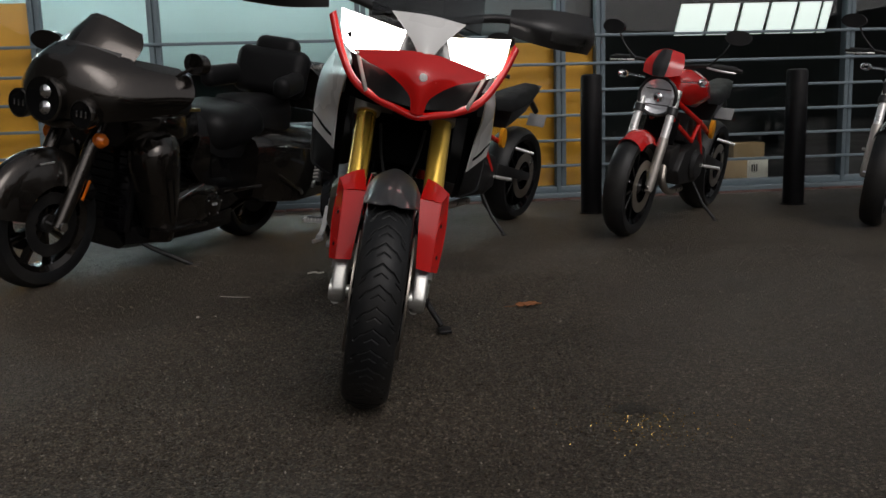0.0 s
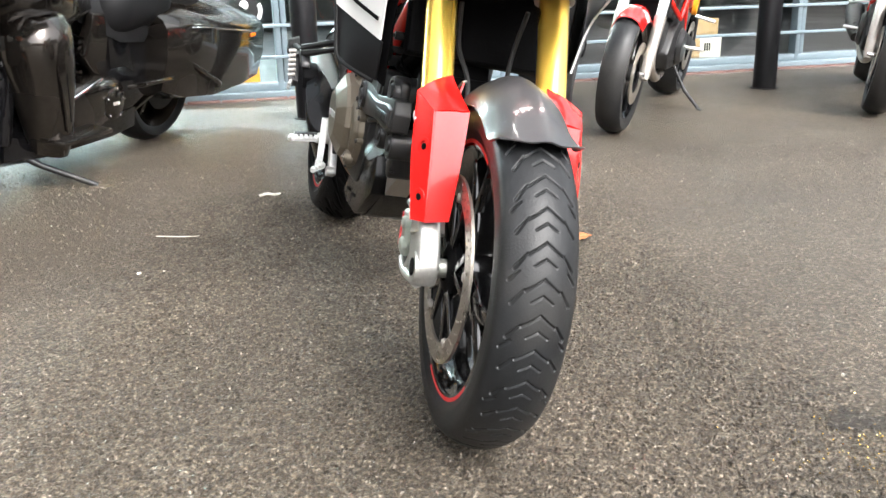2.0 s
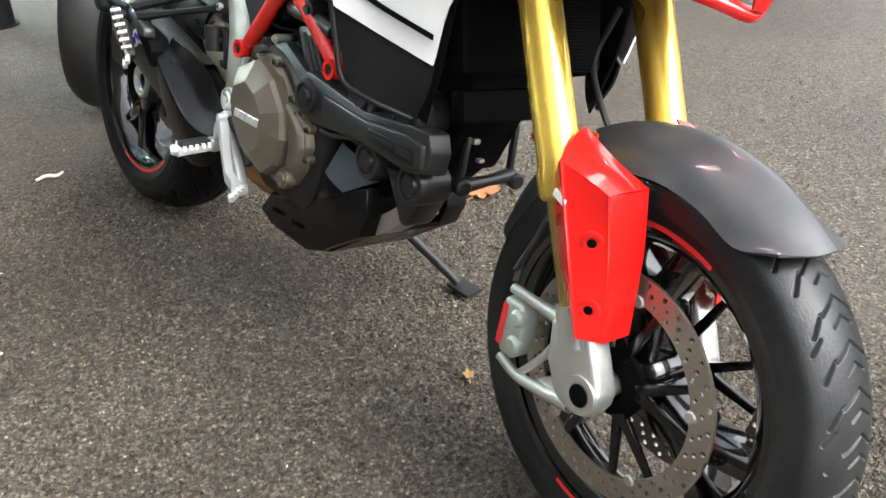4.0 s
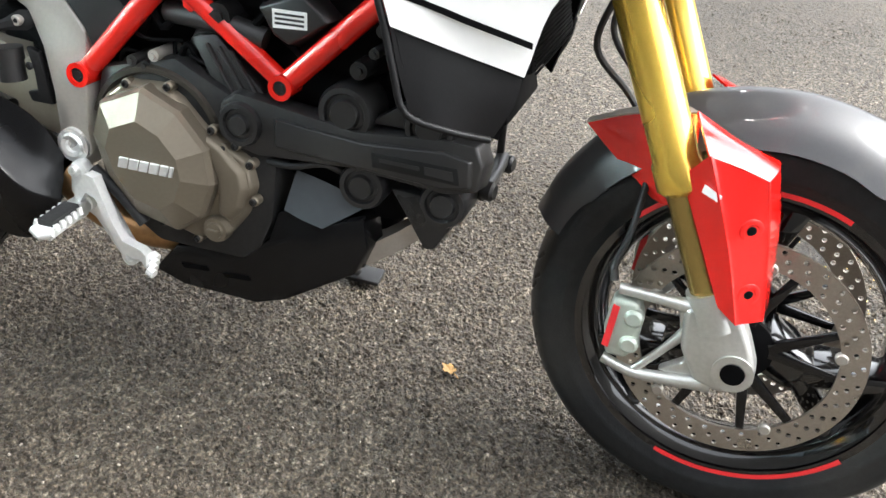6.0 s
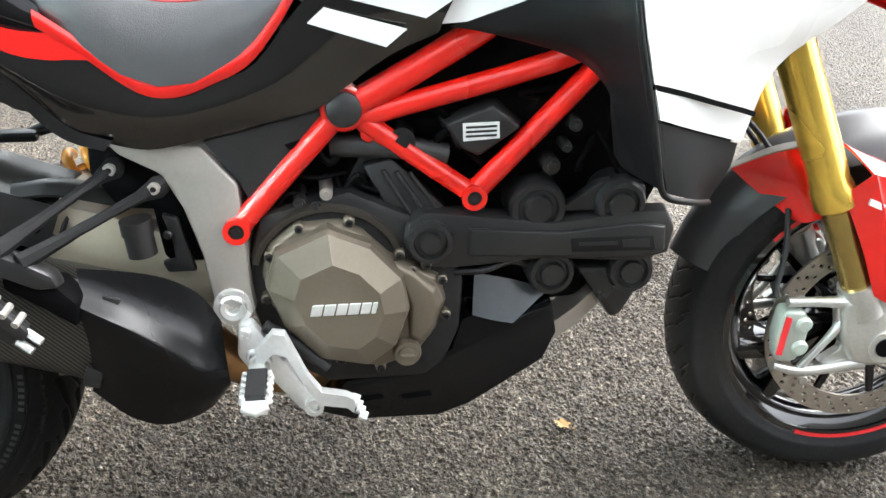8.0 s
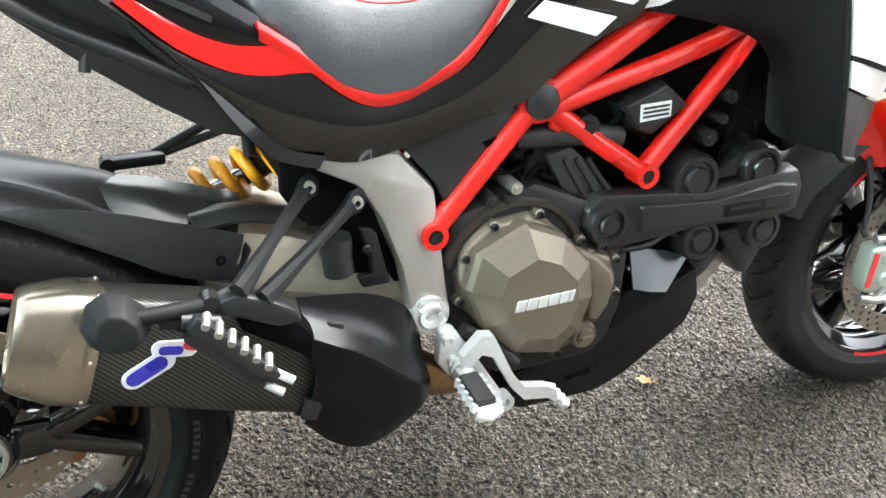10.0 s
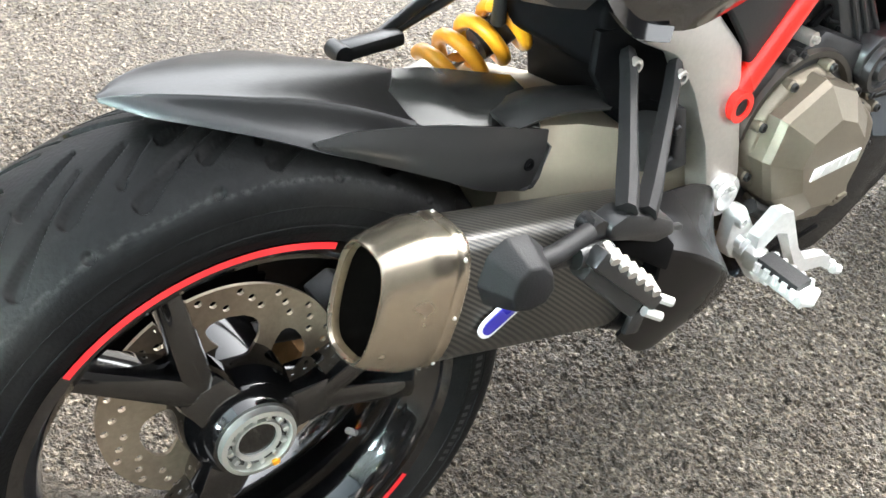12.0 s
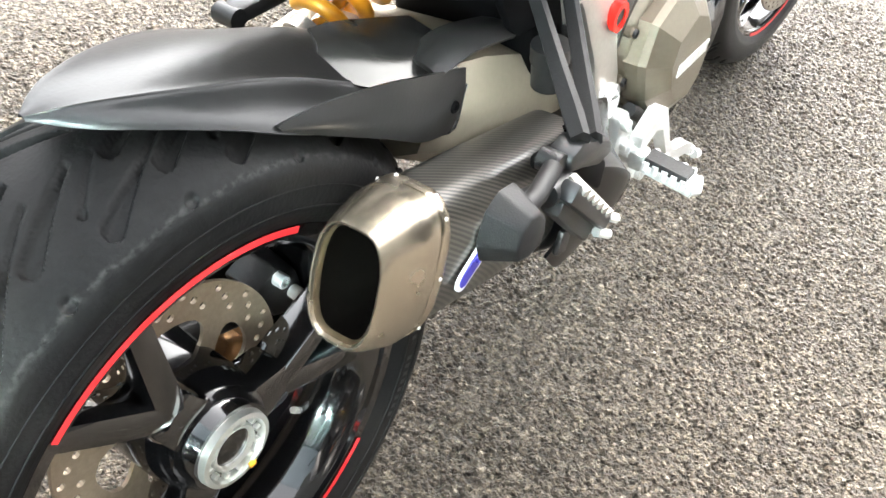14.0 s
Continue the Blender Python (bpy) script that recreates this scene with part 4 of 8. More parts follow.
def guard(leg, y, sgn):
    """The red plastic shield round a fork slider."""
    out = y + 0.031 * sgn
    r0 = [(1.408, out - 0.010 * sgn, 0.545), (1.448, out - 0.002 * sgn, 0.465), (1.484, out - 0.006 * sgn, 0.386)]
    r1 = [(1.434, out + 0.012 * sgn, 0.583), (1.478, out + 0.015 * sgn, 0.475), (1.509, out + 0.007 * sgn, 0.374)]
    r2 = [(1.505, out - 0.008 * sgn, 0.560), (1.523, out - 0.010 * sgn, 0.478), (1.540, out - 0.012 * sgn, 0.378)]
    r3 = [(1.514, out - 0.066 * sgn, 0.566), (1.533, out - 0.060 * sgn, 0.484), (1.544, out - 0.052 * sgn, 0.384)]

    def between(p, q, k):
        return [tuple(a + (b - a) * k for a, b in zip(u, v)) for u, v in zip(p, q)]

    rows = [r0, between(r0, r1, 0.5), r1, between(r1, r2, 0.10), between(r1, r2, 0.55), between(r1, r2, 0.95), r2, between(r2, r3, 0.2), between(r2, r3, 0.6), r3]
    front = sheet(rows, 0.003 * sgn, 4)
    shield = part("fork_guard", moved(front, STEER), M_RED, leg, "red plastic fork guard", 30)
    dents = ((1.500, 0.498), (1.515, 0.415))
    for x, z in dents:
        at = STEER @ pose(x, out - 0.0005 * sgn, z, 0, 0, 29 if sgn < 0 else 151)
        part("screw_recess", moved(lathe([(0.0075, 0.001), (0.009, -0.0006), (0.0135, -0.0012), (0.0155, -0.0004), (0.016, 0.002)], (0, 0, 0), 20), at), M_RED, shield, "round sunken screw recess")
        part("screw", moved(lathe([(0, -0.0010), (0.0040, -0.0014), (0.0062, -0.0006), (0.0064, 0.003)], (0, 0, 0), 14), at), M_PIT, shield)
    horn = sheet([[(1.434, out + 0.012 * sgn, 0.583), (1.470, out + 0.002 * sgn, 0.573), (1.505, out - 0.008 * sgn, 0.560)],
                  [(1.418, out - 0.020 * sgn, 0.604), (1.468, out - 0.030 * sgn, 0.587), (1.513, out - 0.036 * sgn, 0.566)],
                  [(1.408, out - 0.050 * sgn, 0.614), (1.462, out - 0.060 * sgn, 0.585), (1.514, out - 0.066 * sgn, 0.566)]], 0.003 * sgn, 4)
    part("guard_horn", moved(horn, STEER), M_RED, shield)
    if sgn > 0:
        return
    wing = sheet([[(1.268, -0.050, 0.562), (1.325, -0.062, 0.587), (1.405, -0.078, 0.606)],
                  [(1.304, -0.056, 0.532), (1.350, -0.080, 0.545), (1.410, -0.088, 0.550)],
                  [(1.368, -0.068, 0.483), (1.385, -0.078, 0.482), (1.412, -0.084, 0.492)]], 0.003, 5)
    part("guard_wing", moved(wing, pose(0.012, 0.006, 0)), M_RED, shield)
    part("guard_top", moved(sheet([[(1.268, -0.050, 0.562), (1.325, -0.062, 0.587), (1.405, -0.078, 0.606)], [(1.272, -0.044, 0.567), (1.33, -0.053, 0.594), (1.39, -0.066, 0.608)]], 0.003, 4), pose(0.012, 0.006, 0)), M_CAST, shield, "pale hose bracket along the guard")
    part("guard_label", moved(plate([(1.436, 0.548), (1.458, 0.539), (1.4565, 0.530), (1.4345, 0.539)], out + 0.0095 * sgn, out + 0.0135 * sgn, 0), STEER), M_DECAL_WHITE, shield, "small white unreadable label")


make_fork()


def make_front_fender():
    rows = []
    for wdeg in (53, 64, 77, 92, 110, 128, 146, 160):
        w = radians(wdeg)
        r = 0.318 + 0.012 * math.sin(radians((wdeg - 53) * 1.6))
        half = 0.068 if wdeg < 135 else 0.054
        if wdeg == 53:
            half, r = 0.067, 0.321
        row = []
        for q in (-1, -0.75, -0.35, 0, 0.35, 0.75, 1):
            drop = 0.05 * abs(q) ** 3 if wdeg != 53 else 0.012 * abs(q) ** 2
            rr = r - drop + (0.006 if abs(q) < 0.1 else 0)
            wq = w + (0.05 * q * q if wdeg == 53 else 0)
            row.append((NOSE[0] + rr * math.cos(wq), half * q, NOSE[2] + rr * math.sin(wq)))
        rows.append(row)
    part("front_mudguard", moved(sheet(rows, 0.003, 4), STEER), M_FENDER, bike, "glossy dark front mudguard with a pointed tip")


make_front_fender()


def nose(name, bm, mat, parent=None, label="", sharp=38):
    """A part of the nose, whose middle stands a little to the left."""
    return part(name, moved(bm, pose(0.010, 0.012, -0.003)), mat, parent, label, sharp)


def make_fairing():
    for sgn in (-1, 1):
        s = -sgn
        def f(p):
            return (p[0], p[1] * s, p[2])
        white = [[(1.067, -0.270, 0.700), (1.135, -0.234, 0.675), (1.205, -0.198, 0.65)],
                 [(1.050, -0.276, 0.760), (1.145, -0.243, 0.742), (1.236, -0.203, 0.747)],
                 [(1.036, -0.276, 0.823), (1.17, -0.250, 0.805), (1.325, -0.200, 0.812)],
                 [(1.030, -0.268, 0.880), (1.20, -0.245, 0.868), (1.385, -0.19, 0.868)],
                 [(1.03, -0.235, 0.95), (1.20, -0.22, 0.955), (1.36, -0.17, 0.95)]]
        side = nose("side_fairing", sheet([[f(p) for p in r] for r in white], 0.004 * s, 5), M_WHITE, bike, "white side fairing panel with a thin black line")
        low = [[(1.067, -0.269, 0.697), (1.135, -0.233, 0.672), (1.204, -0.197, 0.646)],
               [(1.078, -0.264, 0.650), (1.135, -0.238, 0.628), (1.198, -0.196, 0.612)],
               [(1.093, -0.258, 0.604), (1.135, -0.240, 0.588), (1.178, -0.192, 0.570)]]
        nose("lower_fairing", sheet([[f(p) for p in r] for r in low], 0.004 * s, 4), M_SHADE, side, "black lower fairing end")
        mid_line = [(1.056, -0.2785, 0.740), (1.10, -0.262, 0.727), (1.145, -0.2475, 0.712), (1.19, -0.2275, 0.697), (1.214, -0.214, 0.688)]
        line = [[f((x, y, z + 0.0035)) for x, y, z in mid_line], [f((x, y, z - 0.0035)) for x, y, z in mid_line]]
        nose("pinstripe", sheet(line, 0.003 * s, 2), M_PIT, side)
        # matte black scoop between frame and white panel
        scoop = [[(0.840, -0.152, 0.790), (0.90, -0.165, 0.812), (0.96, -0.19, 0.838), (1.03, -0.262, 0.876)],
                 [(0.880, -0.155, 0.784), (0.95, -0.175, 0.785), (1.00, -0.205, 0.79), (1.034, -0.272, 0.82)],
                 [(0.980, -0.158, 0.757), (1.01, -0.17, 0.745), (1.03, -0.205, 0.735), (1.049, -0.274, 0.757)],
                 [(1.036, -0.155, 0.725), (1.045, -0.163, 0.70), (1.055, -0.20, 0.69), (1.066, -0.268, 0.698)],
                 [(1.050, -0.150, 0.67), (1.058, -0.158, 0.655), (1.068, -0.19, 0.648), (1.079, -0.262, 0.648)],
                 [(1.060, -0.145, 0.62), (1.070, -0.153, 0.605), (1.085, -0.18, 0.598), (1.095, -0.256, 0.602)]]
        nose("air_scoop", sheet([[f(p) for p in r] for r in scoop], 0.006 * s, 5), M_SHADE, bike, "matte black side air scoop")
        nose("scoop_lip", tube([f(p) for p in ((1.024, -0.266, 0.885), (1.030, -0.276, 0.823), (1.044, -0.277, 0.76), (1.061, -0.271, 0.70), (1.073, -0.266, 0.650), (1.088, -0.260, 0.603), (1.130, -0.243, 0.586), (1.174, -0.198, 0.568))], 0.0045, 10, 4), M_SHADE, bike, "raised black lip beside the white panel")
        duct = [[(1.215, -0.176, 0.815), (1.16, -0.215, 0.815), (1.07, -0.258, 0.815)], [(1.205, -0.178, 0.67), (1.15, -0.218, 0.68), (1.09, -0.250, 0.69)], [(1.178, -0.172, 0.562), (1.14, -0.20, 0.582), (1.095, -0.245, 0.603)]]
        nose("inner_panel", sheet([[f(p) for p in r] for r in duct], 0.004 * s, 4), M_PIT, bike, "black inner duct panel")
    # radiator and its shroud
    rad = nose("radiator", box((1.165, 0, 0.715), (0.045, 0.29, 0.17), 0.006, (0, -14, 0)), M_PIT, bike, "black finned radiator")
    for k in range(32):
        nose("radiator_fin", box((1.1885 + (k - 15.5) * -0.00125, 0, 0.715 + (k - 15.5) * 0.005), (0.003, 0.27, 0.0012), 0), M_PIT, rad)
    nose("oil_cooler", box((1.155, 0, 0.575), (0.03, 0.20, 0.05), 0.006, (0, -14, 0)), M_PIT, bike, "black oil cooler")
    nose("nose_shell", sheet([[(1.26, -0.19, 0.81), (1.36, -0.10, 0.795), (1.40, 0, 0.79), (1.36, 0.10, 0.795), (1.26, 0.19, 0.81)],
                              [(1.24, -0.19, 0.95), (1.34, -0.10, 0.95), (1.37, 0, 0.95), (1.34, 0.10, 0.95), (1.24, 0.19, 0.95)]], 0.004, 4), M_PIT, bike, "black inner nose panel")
    # red beak
    lip = [(1.345, 0.262, 1.01), (1.385, 0.228, 0.925), (1.425, 0.178, 0.845), (1.462, 0.112, 0.806), (1.505, 0.05, 0.787), (1.525, 0.0, 0.776)]
    lip = [(x, -y, z) for x, y, z in lip] + [(x, y, z) for x, y, z in reversed(lip[:-1])]
    beak = nose("beak", sheet([[(x, y, z) for x, y, z in lip], [(x + 0.006, y * 0.985, z + 0.006) for x, y, z in lip], [(x - 0.001, y * 0.955, z + 0.014) for x, y, z in lip]], 0.004, 4), M_RED, bike, "red pointed nose beak with black intakes")
    nose("beak_back", sheet([[(1.38, -0.21, 0.965), (1.43, -0.145, 0.835), (1.50, -0.06, 0.81), (1.52, 0, 0.805), (1.50, 0.06, 0.81), (1.43, 0.145, 0.835), (1.38, 0.21, 0.965)],
                             [(1.385, -0.20, 0.975), (1.43, -0.14, 0.90), (1.49, -0.06, 0.89), (1.505, 0, 0.885), (1.49, 0.06, 0.89), (1.43, 0.14, 0.90), (1.385, 0.20, 0.975)],
                             [(1.33, -0.19, 0.99), (1.36, -0.13, 0.99), (1.41, -0.06, 0.985), (1.42, 0, 0.98), (1.41, 0.06, 0.985), (1.36, 0.13, 0.99), (1.33, 0.19, 0.99)]], 0.004, 4), M_SATIN, beak, "black intake mesh")
    nose("beak_centre", sheet([[(1.532, -0.014, 0.79), (1.538, 0, 0.79), (1.532, 0.014, 0.79)],
                               [(1.535, -0.026, 0.835), (1.552, 0, 0.838), (1.535, 0.026, 0.835)],
                               [(1.508, -0.085, 0.878), (1.550, 0, 0.880), (1.508, 0.085, 0.878)],
                               [(1.462, -0.150, 0.902), (1.533, 0, 0.910), (1.462, 0.150, 0.902)],
                               [(1.425, -0.185, 0.925), (1.50, 0, 0.945), (1.425, 0.185, 0.925)]], 0.004, 5), M_RED, beak)
    nose("emblem", moved(lathe([(0, -0.003), (0.009, -0.002), (0.011, 0.002)], (0, 0, 0), 18), pose(1.556, 0, 0.882, 0, 0, 90)), M_DECAL_WHITE, beak, "small round white emblem shape")
    for sgn in (-1, 1):
        nose("beak_bar", bar((1.452, 0.135 * sgn, 0.822), (1.438, 0.175 * sgn, 0.925), 0.012, 0.010, 0.012, 0.010, 0.002), M_CAST, beak)
        lamp_rows = [[(1.470, 0.100 * sgn, 0.912), (1.450, 0.135 * sgn, 0.905), (1.420, 0.172 * sgn, 0.914)],
                     [(1.475, 0.074 * sgn, 0.927), (1.448, 0.135 * sgn, 0.922), (1.395, 0.206 * sgn, 0.934)],
                     [(1.455, 0.066 * sgn, 0.96), (1.43, 0.13 * sgn, 0.965), (1.375, 0.226 * sgn, 0.975)],
                     [(1.42, 0.055 * sgn, 1.00), (1.395, 0.135 * sgn, 1.015), (1.345, 0.235 * sgn, 1.035)]]
        nose("headlamp", sheet(lamp_rows, 0.004, 4), M_LAMP, bike, "lit white twin headlamp")
    nose("nose_centre", sheet([[(1.498, -0.014, 0.934), (1.506, 0, 0.931), (1.498, 0.014, 0.934)], [(1.482, -0.028, 0.957), (1.496, 0, 0.957), (1.482, 0.028, 0.957)], [(1.452, -0.052, 0.990), (1.474, 0, 0.990), (1.452, 0.052, 0.990)], [(1.40, -0.10, 1.045), (1.425, 0, 1.048), (1.40, 0.10, 1.045)]], 0.004, 4), M_WHITE, bike, "white nose panel between the headlamps")
    nose("windscreen", sheet([[(1.36, -0.15, 1.03), (1.41, 0, 1.05), (1.36, 0.15, 1.03)], [(1.27, -0.15, 1.15), (1.32, 0, 1.17), (1.27, 0.15, 1.15)], [(1.19, -0.11, 1.26), (1.22, 0, 1.28), (1.19, 0.11, 1.26)]], 0.004, 4), M_SMOKE, bike, "smoked plastic windscreen")
    nose("fairing_bridge", sheet([[(1.24, -0.19, 0.955), (1.30, -0.10, 1.0), (1.32, 0, 1.02), (1.30, 0.10, 1.0), (1.24, 0.19, 0.955)], [(1.36, -0.2, 0.99), (1.39, -0.10, 1.02), (1.41, 0, 1.04), (1.39, 0.10, 1.02), (1.36, 0.2, 0.99)]], 0.004, 4), M_SATIN, bike)
    # bars and hand guards
    bars = part("handlebar", moved(tube([(1.05, -0.44, 1.09), (1.12, -0.25, 1.10), (1.17, -0.08, 1.06), (1.17, 0.08, 1.06), (1.12, 0.25, 1.10), (1.05, 0.44, 1.09)], 0.0135, 12, 5), STEER), M_SATIN, bike, "black tapered handlebar")
    for sgn in (-1, 1):
        part("hand_guard", moved(sheet([[(1.04, 0.53 * sgn, 1.04), (1.17, 0.50 * sgn, 1.03), (1.24, 0.38 * sgn, 1.025), (1.22, 0.26 * sgn, 1.045)],
                                       [(1.03, 0.545 * sgn, 1.09), (1.19, 0.51 * sgn, 1.075), (1.26, 0.38 * sgn, 1.075), (1.24, 0.26 * sgn, 1.085)],
                                       [(1.03, 0.53 * sgn, 1.14), (1.16, 0.50 * sgn, 1.14), (1.22, 0.38 * sgn, 1.135), (1.21, 0.26 * sgn, 1.12)]], 0.004, 4), STEER), M_SATIN, bars, "black plastic hand guard")
        part("turn_signal", moved(sheet([[(1.205, 0.495 * sgn, 1.045), (1.243, 0.44 * sgn, 1.042), (1.262, 0.38 * sgn, 1.04)], [(1.208, 0.50 * sgn, 1.078), (1.246, 0.44 * sgn, 1.075), (1.265, 0.38 * sgn, 1.072)]], 0.004, 4), STEER), M_LENS, bars, "clear turn signal strip")
        part("grip", moved(tube([(1.05, 0.455 * sgn, 1.09), (1.095, 0.33 * sgn, 1.098)], 0.017, 14), STEER), M_RUBBER, bars)


make_fairing()


def make_frame():
    tubes = (("frame_tube", [(0.717, 0.686), (0.573, 0.528)], 0.0155), ("frame_tube", [(0.72, 0.682), (0.885, 0.563)], 0.0135), ("frame_tube", [(0.885, 0.563), (1.035, 0.712), (1.06, 0.74)], 0.0155),
             ("frame_tube", [(0.70, 0.672), (0.872, 0.768), (1.10, 0.90)], 0.0185), ("frame_tube", [(0.735, 0.672), (0.985, 0.737), (1.12, 0.78)], 0.0145))
    for sgn in (-1, 1):
        y = 0.112 * sgn
        for name, pts, r in tubes:
            part(name, tube([(x, y * (1 if x < 1.0 else 1 - (x - 1.0) * 3.5), z) for x, z in pts], r, 18, 3), M_FRAME, bike, "red painted frame tube")
        for x, z, r in ((0.572, 0.528, 0.0178), (0.885, 0.562, 0.0172)):
            part("frame_lug", pipe((x, y + 0.019 * sgn, z), (x, y - 0.016 * sgn, z), r, r * 0.58, 24), M_FRAME, bike, "open round frame lug")
            part("lug_screw", join(tube([(x, y - 0.014 * sgn, z), (x, y + 0.0165 * sgn, z)], r * 0.59, 16), tube([(x, y, z), (x, y + 0.0175 * sgn, z)], r * 0.3, 6)), M_DARK, bike)
        boss = part("frame_boss", disc((0.717, y, 0.686), 0.030, -0.014, 0.014, 32, 0.004), M_FRAME, bike)
        part("plug", lathe([(0, 0.024 * sgn), (0.018, 0.0225 * sgn), (0.0225, 0.019 * sgn), (0.0235, 0.010 * sgn)], (0.717, y, 0.686), 32), M_GRAIN, boss, "round grey rubber frame plug")
        part("frame_tab", plate([(0.735, 0.668), (0.757, 0.665), (0.757, 0.645), (0.748, 0.638), (0.737, 0.645)], y - 0.006, y + 0.006, 0.003), M_FRAME, bike)
    part("steering_head", tube([(1.19, 0, 0.98), (1.28, 0, 0.78)], 0.038, 24), M_DARK, bike)


make_frame()


def make_engine():
    case = part("crankcase", plate([(0.60, 0.545), (0.72, 0.575), (0.84, 0.52), (0.875, 0.44), (0.87, 0.36), (0.85, 0.31), (0.82, 0.285), (0.68, 0.285), (0.60, 0.34), (0.575, 0.44)], -0.118, 0.115, 0.012), M_DARK, bike, "dark cast engine case")
    clutch = [(0.596, 0.464), (0.606, 0.508), (0.643, 0.538), (0.708, 0.542), (0.737, 0.525), (0.772, 0.490), (0.842, 0.452), (0.853, 0.412), (0.838, 0.365), (0.810, 0.328), (0.757, 0.308), (0.712, 0.320), (0.645, 0.372), (0.605, 0.415)]
    cover = part("clutch_cover", slab(clutch, -0.134, -0.108, 0.010, bevel=0.004), M_TAUPE, bike, "taupe grey cast clutch cover")
    dome = [(0.620, 0.507), (0.689, 0.537), (0.746, 0.512), (0.789, 0.464), (0.797, 0.413), (0.778, 0.358), (0.738, 0.329), (0.672, 0.344), (0.625, 0.397), (0.604, 0.457)]
    cx, cz = 0.702, 0.434
    loops = [[(cx + (x - cx) * k, y, cz + (z - cz) * k) for x, z in dome] for y, k in ((-0.128, 1.0), (-0.148, 0.985), (-0.157, 0.94), (-0.1775, 0.60))]
    part("cover_dome", chamfer(loft(loops), 0.0022, 2, 14), M_TAUPE, cover, sharp=12)
    part("cover_ring", lathe([(0.090, -0.112), (0.097, -0.124), (0.104, -0.124), (0.109, -0.112)], (0.690, 0, 0.452), 36, 20, 165), M_HEAT_DARK, cover, "dark bronze rim of the clutch cover")
    part("cover_rib", slab([(0.775, 0.482), (0.800, 0.470), (0.835, 0.440), (0.842, 0.41), (0.832, 0.375), (0.812, 0.352), (0.795, 0.36), (0.79, 0.42)], -0.144, -0.132, 0.010, bevel=0.003), M_TAUPE, cover)
    # raised light mark on the cover: plain slanted blocks
    for k, w in enumerate((0.0145, 0.0145, 0.0135, 0.0145, 0.0125, 0.0065)):
        x = 0.662 + sum((0.0145, 0.0145, 0.0135, 0.0145, 0.0125, 0.0065)[:k]) * 1.14
        part("raised_mark", plate([(x, 0.4245), (x + w, 0.4245), (x + w + 0.004, 0.4405), (x + 0.004, 0.4405)], -0.1795, -0.175, 0.0008, 1), M_ALU, cover, "pale raised block mark")
    part("filler_plug", join(lathe([(0, -0.150), (0.012, -0.150), (0.013, -0.146), (0.018, -0.146), (0.020, -0.140), (0.020, -0.128)], (0.792, 0, 0.341), 32), box((0.792, -0.151, 0.341), (0.02, 0.006, 0.006), 0.002)), M_TAUPE, cover, "pale round filler plug")
    for x, z in ((0.652, 0.530), (0.718, 0.536), (0.612, 0.492), (0.604, 0.430), (0.637, 0.384), (0.700, 0.330), (0.784, 0.486), (0.842, 0.446), (0.847, 0.392), (0.755, 0.314), (0.80, 0.462), (0.82, 0.47)):
        bolt((x, 0, z), 0.0055, -0.1375, -0.115, cover, M_DARK)
        part("bolt_boss", disc((x, 0, z), 0.0075, -0.1335, -0.110, 16, 0.002), M_TAUPE, cover)
    # upper cylinder, horizontal cylinder and heads
    part("upper_cylinder", plate([(0.70, 0.55), (0.79, 0.53), (0.84, 0.62), (0.76, 0.66)], -0.085, 0.085, 0.01), M_DARK, bike, "dark finned engine cylinder")
    part("belt_tunnel", plate([(0.738, 0.604), (0.778, 0.614), (0.852, 0.540), (0.852, 0.49), (0.800, 0.49)], -0.105, -0.06, 0.006), M_GRAIN, bike, "dark ribbed belt tunnel")
    part("belt_tunnel_rib", join(*[tube([(0.765 + 0.018 * k, -0.106, 0.598 - 0.002 * k), (0.815 + 0.018 * k, -0.106, 0.515 + 0.004 * k)], 0.0035, 8) for k in range(3)]), M_GRAIN, bike)
    front = part("front_cylinder", join(plate([(0.88, 0.52), (1.10, 0.53), (1.125, 0.455), (1.05, 0.38), (0.94, 0.37), (0.86, 0.43)], -0.076, 0.040, 0.014), disc((1.09, -0.09, 0.48), 0.036, -0.01, 0.0, 24)), M_PIT, bike, "dark forward engine cylinder head")
    for k in range(6):
        part("cylinder_rib", box((1.118 - 0.002 * k, -0.02, 0.515 - 0.011 * k), (0.020, 0.10, 0.004), 0.001), M_SATIN, front)
    lug = part("cooler_bracket", join(bar((1.150, -0.045, 0.452), (1.150, -0.040, 0.520), 0.012, 0.010, 0.010, 0.010, 0.003), tube([(1.152, -0.050, 0.440), (1.156, 0.010, 0.446), (1.152, 0.066, 0.450)], [0.014, 0.009, 0.013], 14, 4), bar((1.150, 0.062, 0.452), (1.150, 0.060, 0.535), 0.012, 0.010, 0.010, 0.010, 0.003)), M_SATIN, bike, "black bracket below the radiator")
    for q in (-0.050, 0.066):
        part("bracket_bush", moved(lathe([(0, -0.004), (0.010, -0.004), (0.014, 0.0), (0.014, 0.012)], (0, 0, 0), 18), pose(1.168, q, 0.443, 0, 0, 80)), M_DARK, lug)
    part("small_fitting", join(box((1.152, -0.026, 0.512), (0.010, 0.014, 0.008), 0.002), box((1.152, -0.010, 0.480), (0.010, 0.012, 0.007), 0.002)), M_CAST, lug, "small bright hose fittings")
    # the long black belt cover with its bosses
    out = [(0.784, 0.502), (0.789, 0.530), (0.812, 0.546), (0.842, 0.543), (1.00, 0.526), (1.12, 0.534), (1.164, 0.533), (1.176, 0.505), (1.170, 0.468), (1.125, 0.456), (0.99, 0.462), (0.842, 0.458), (0.808, 0.466)]
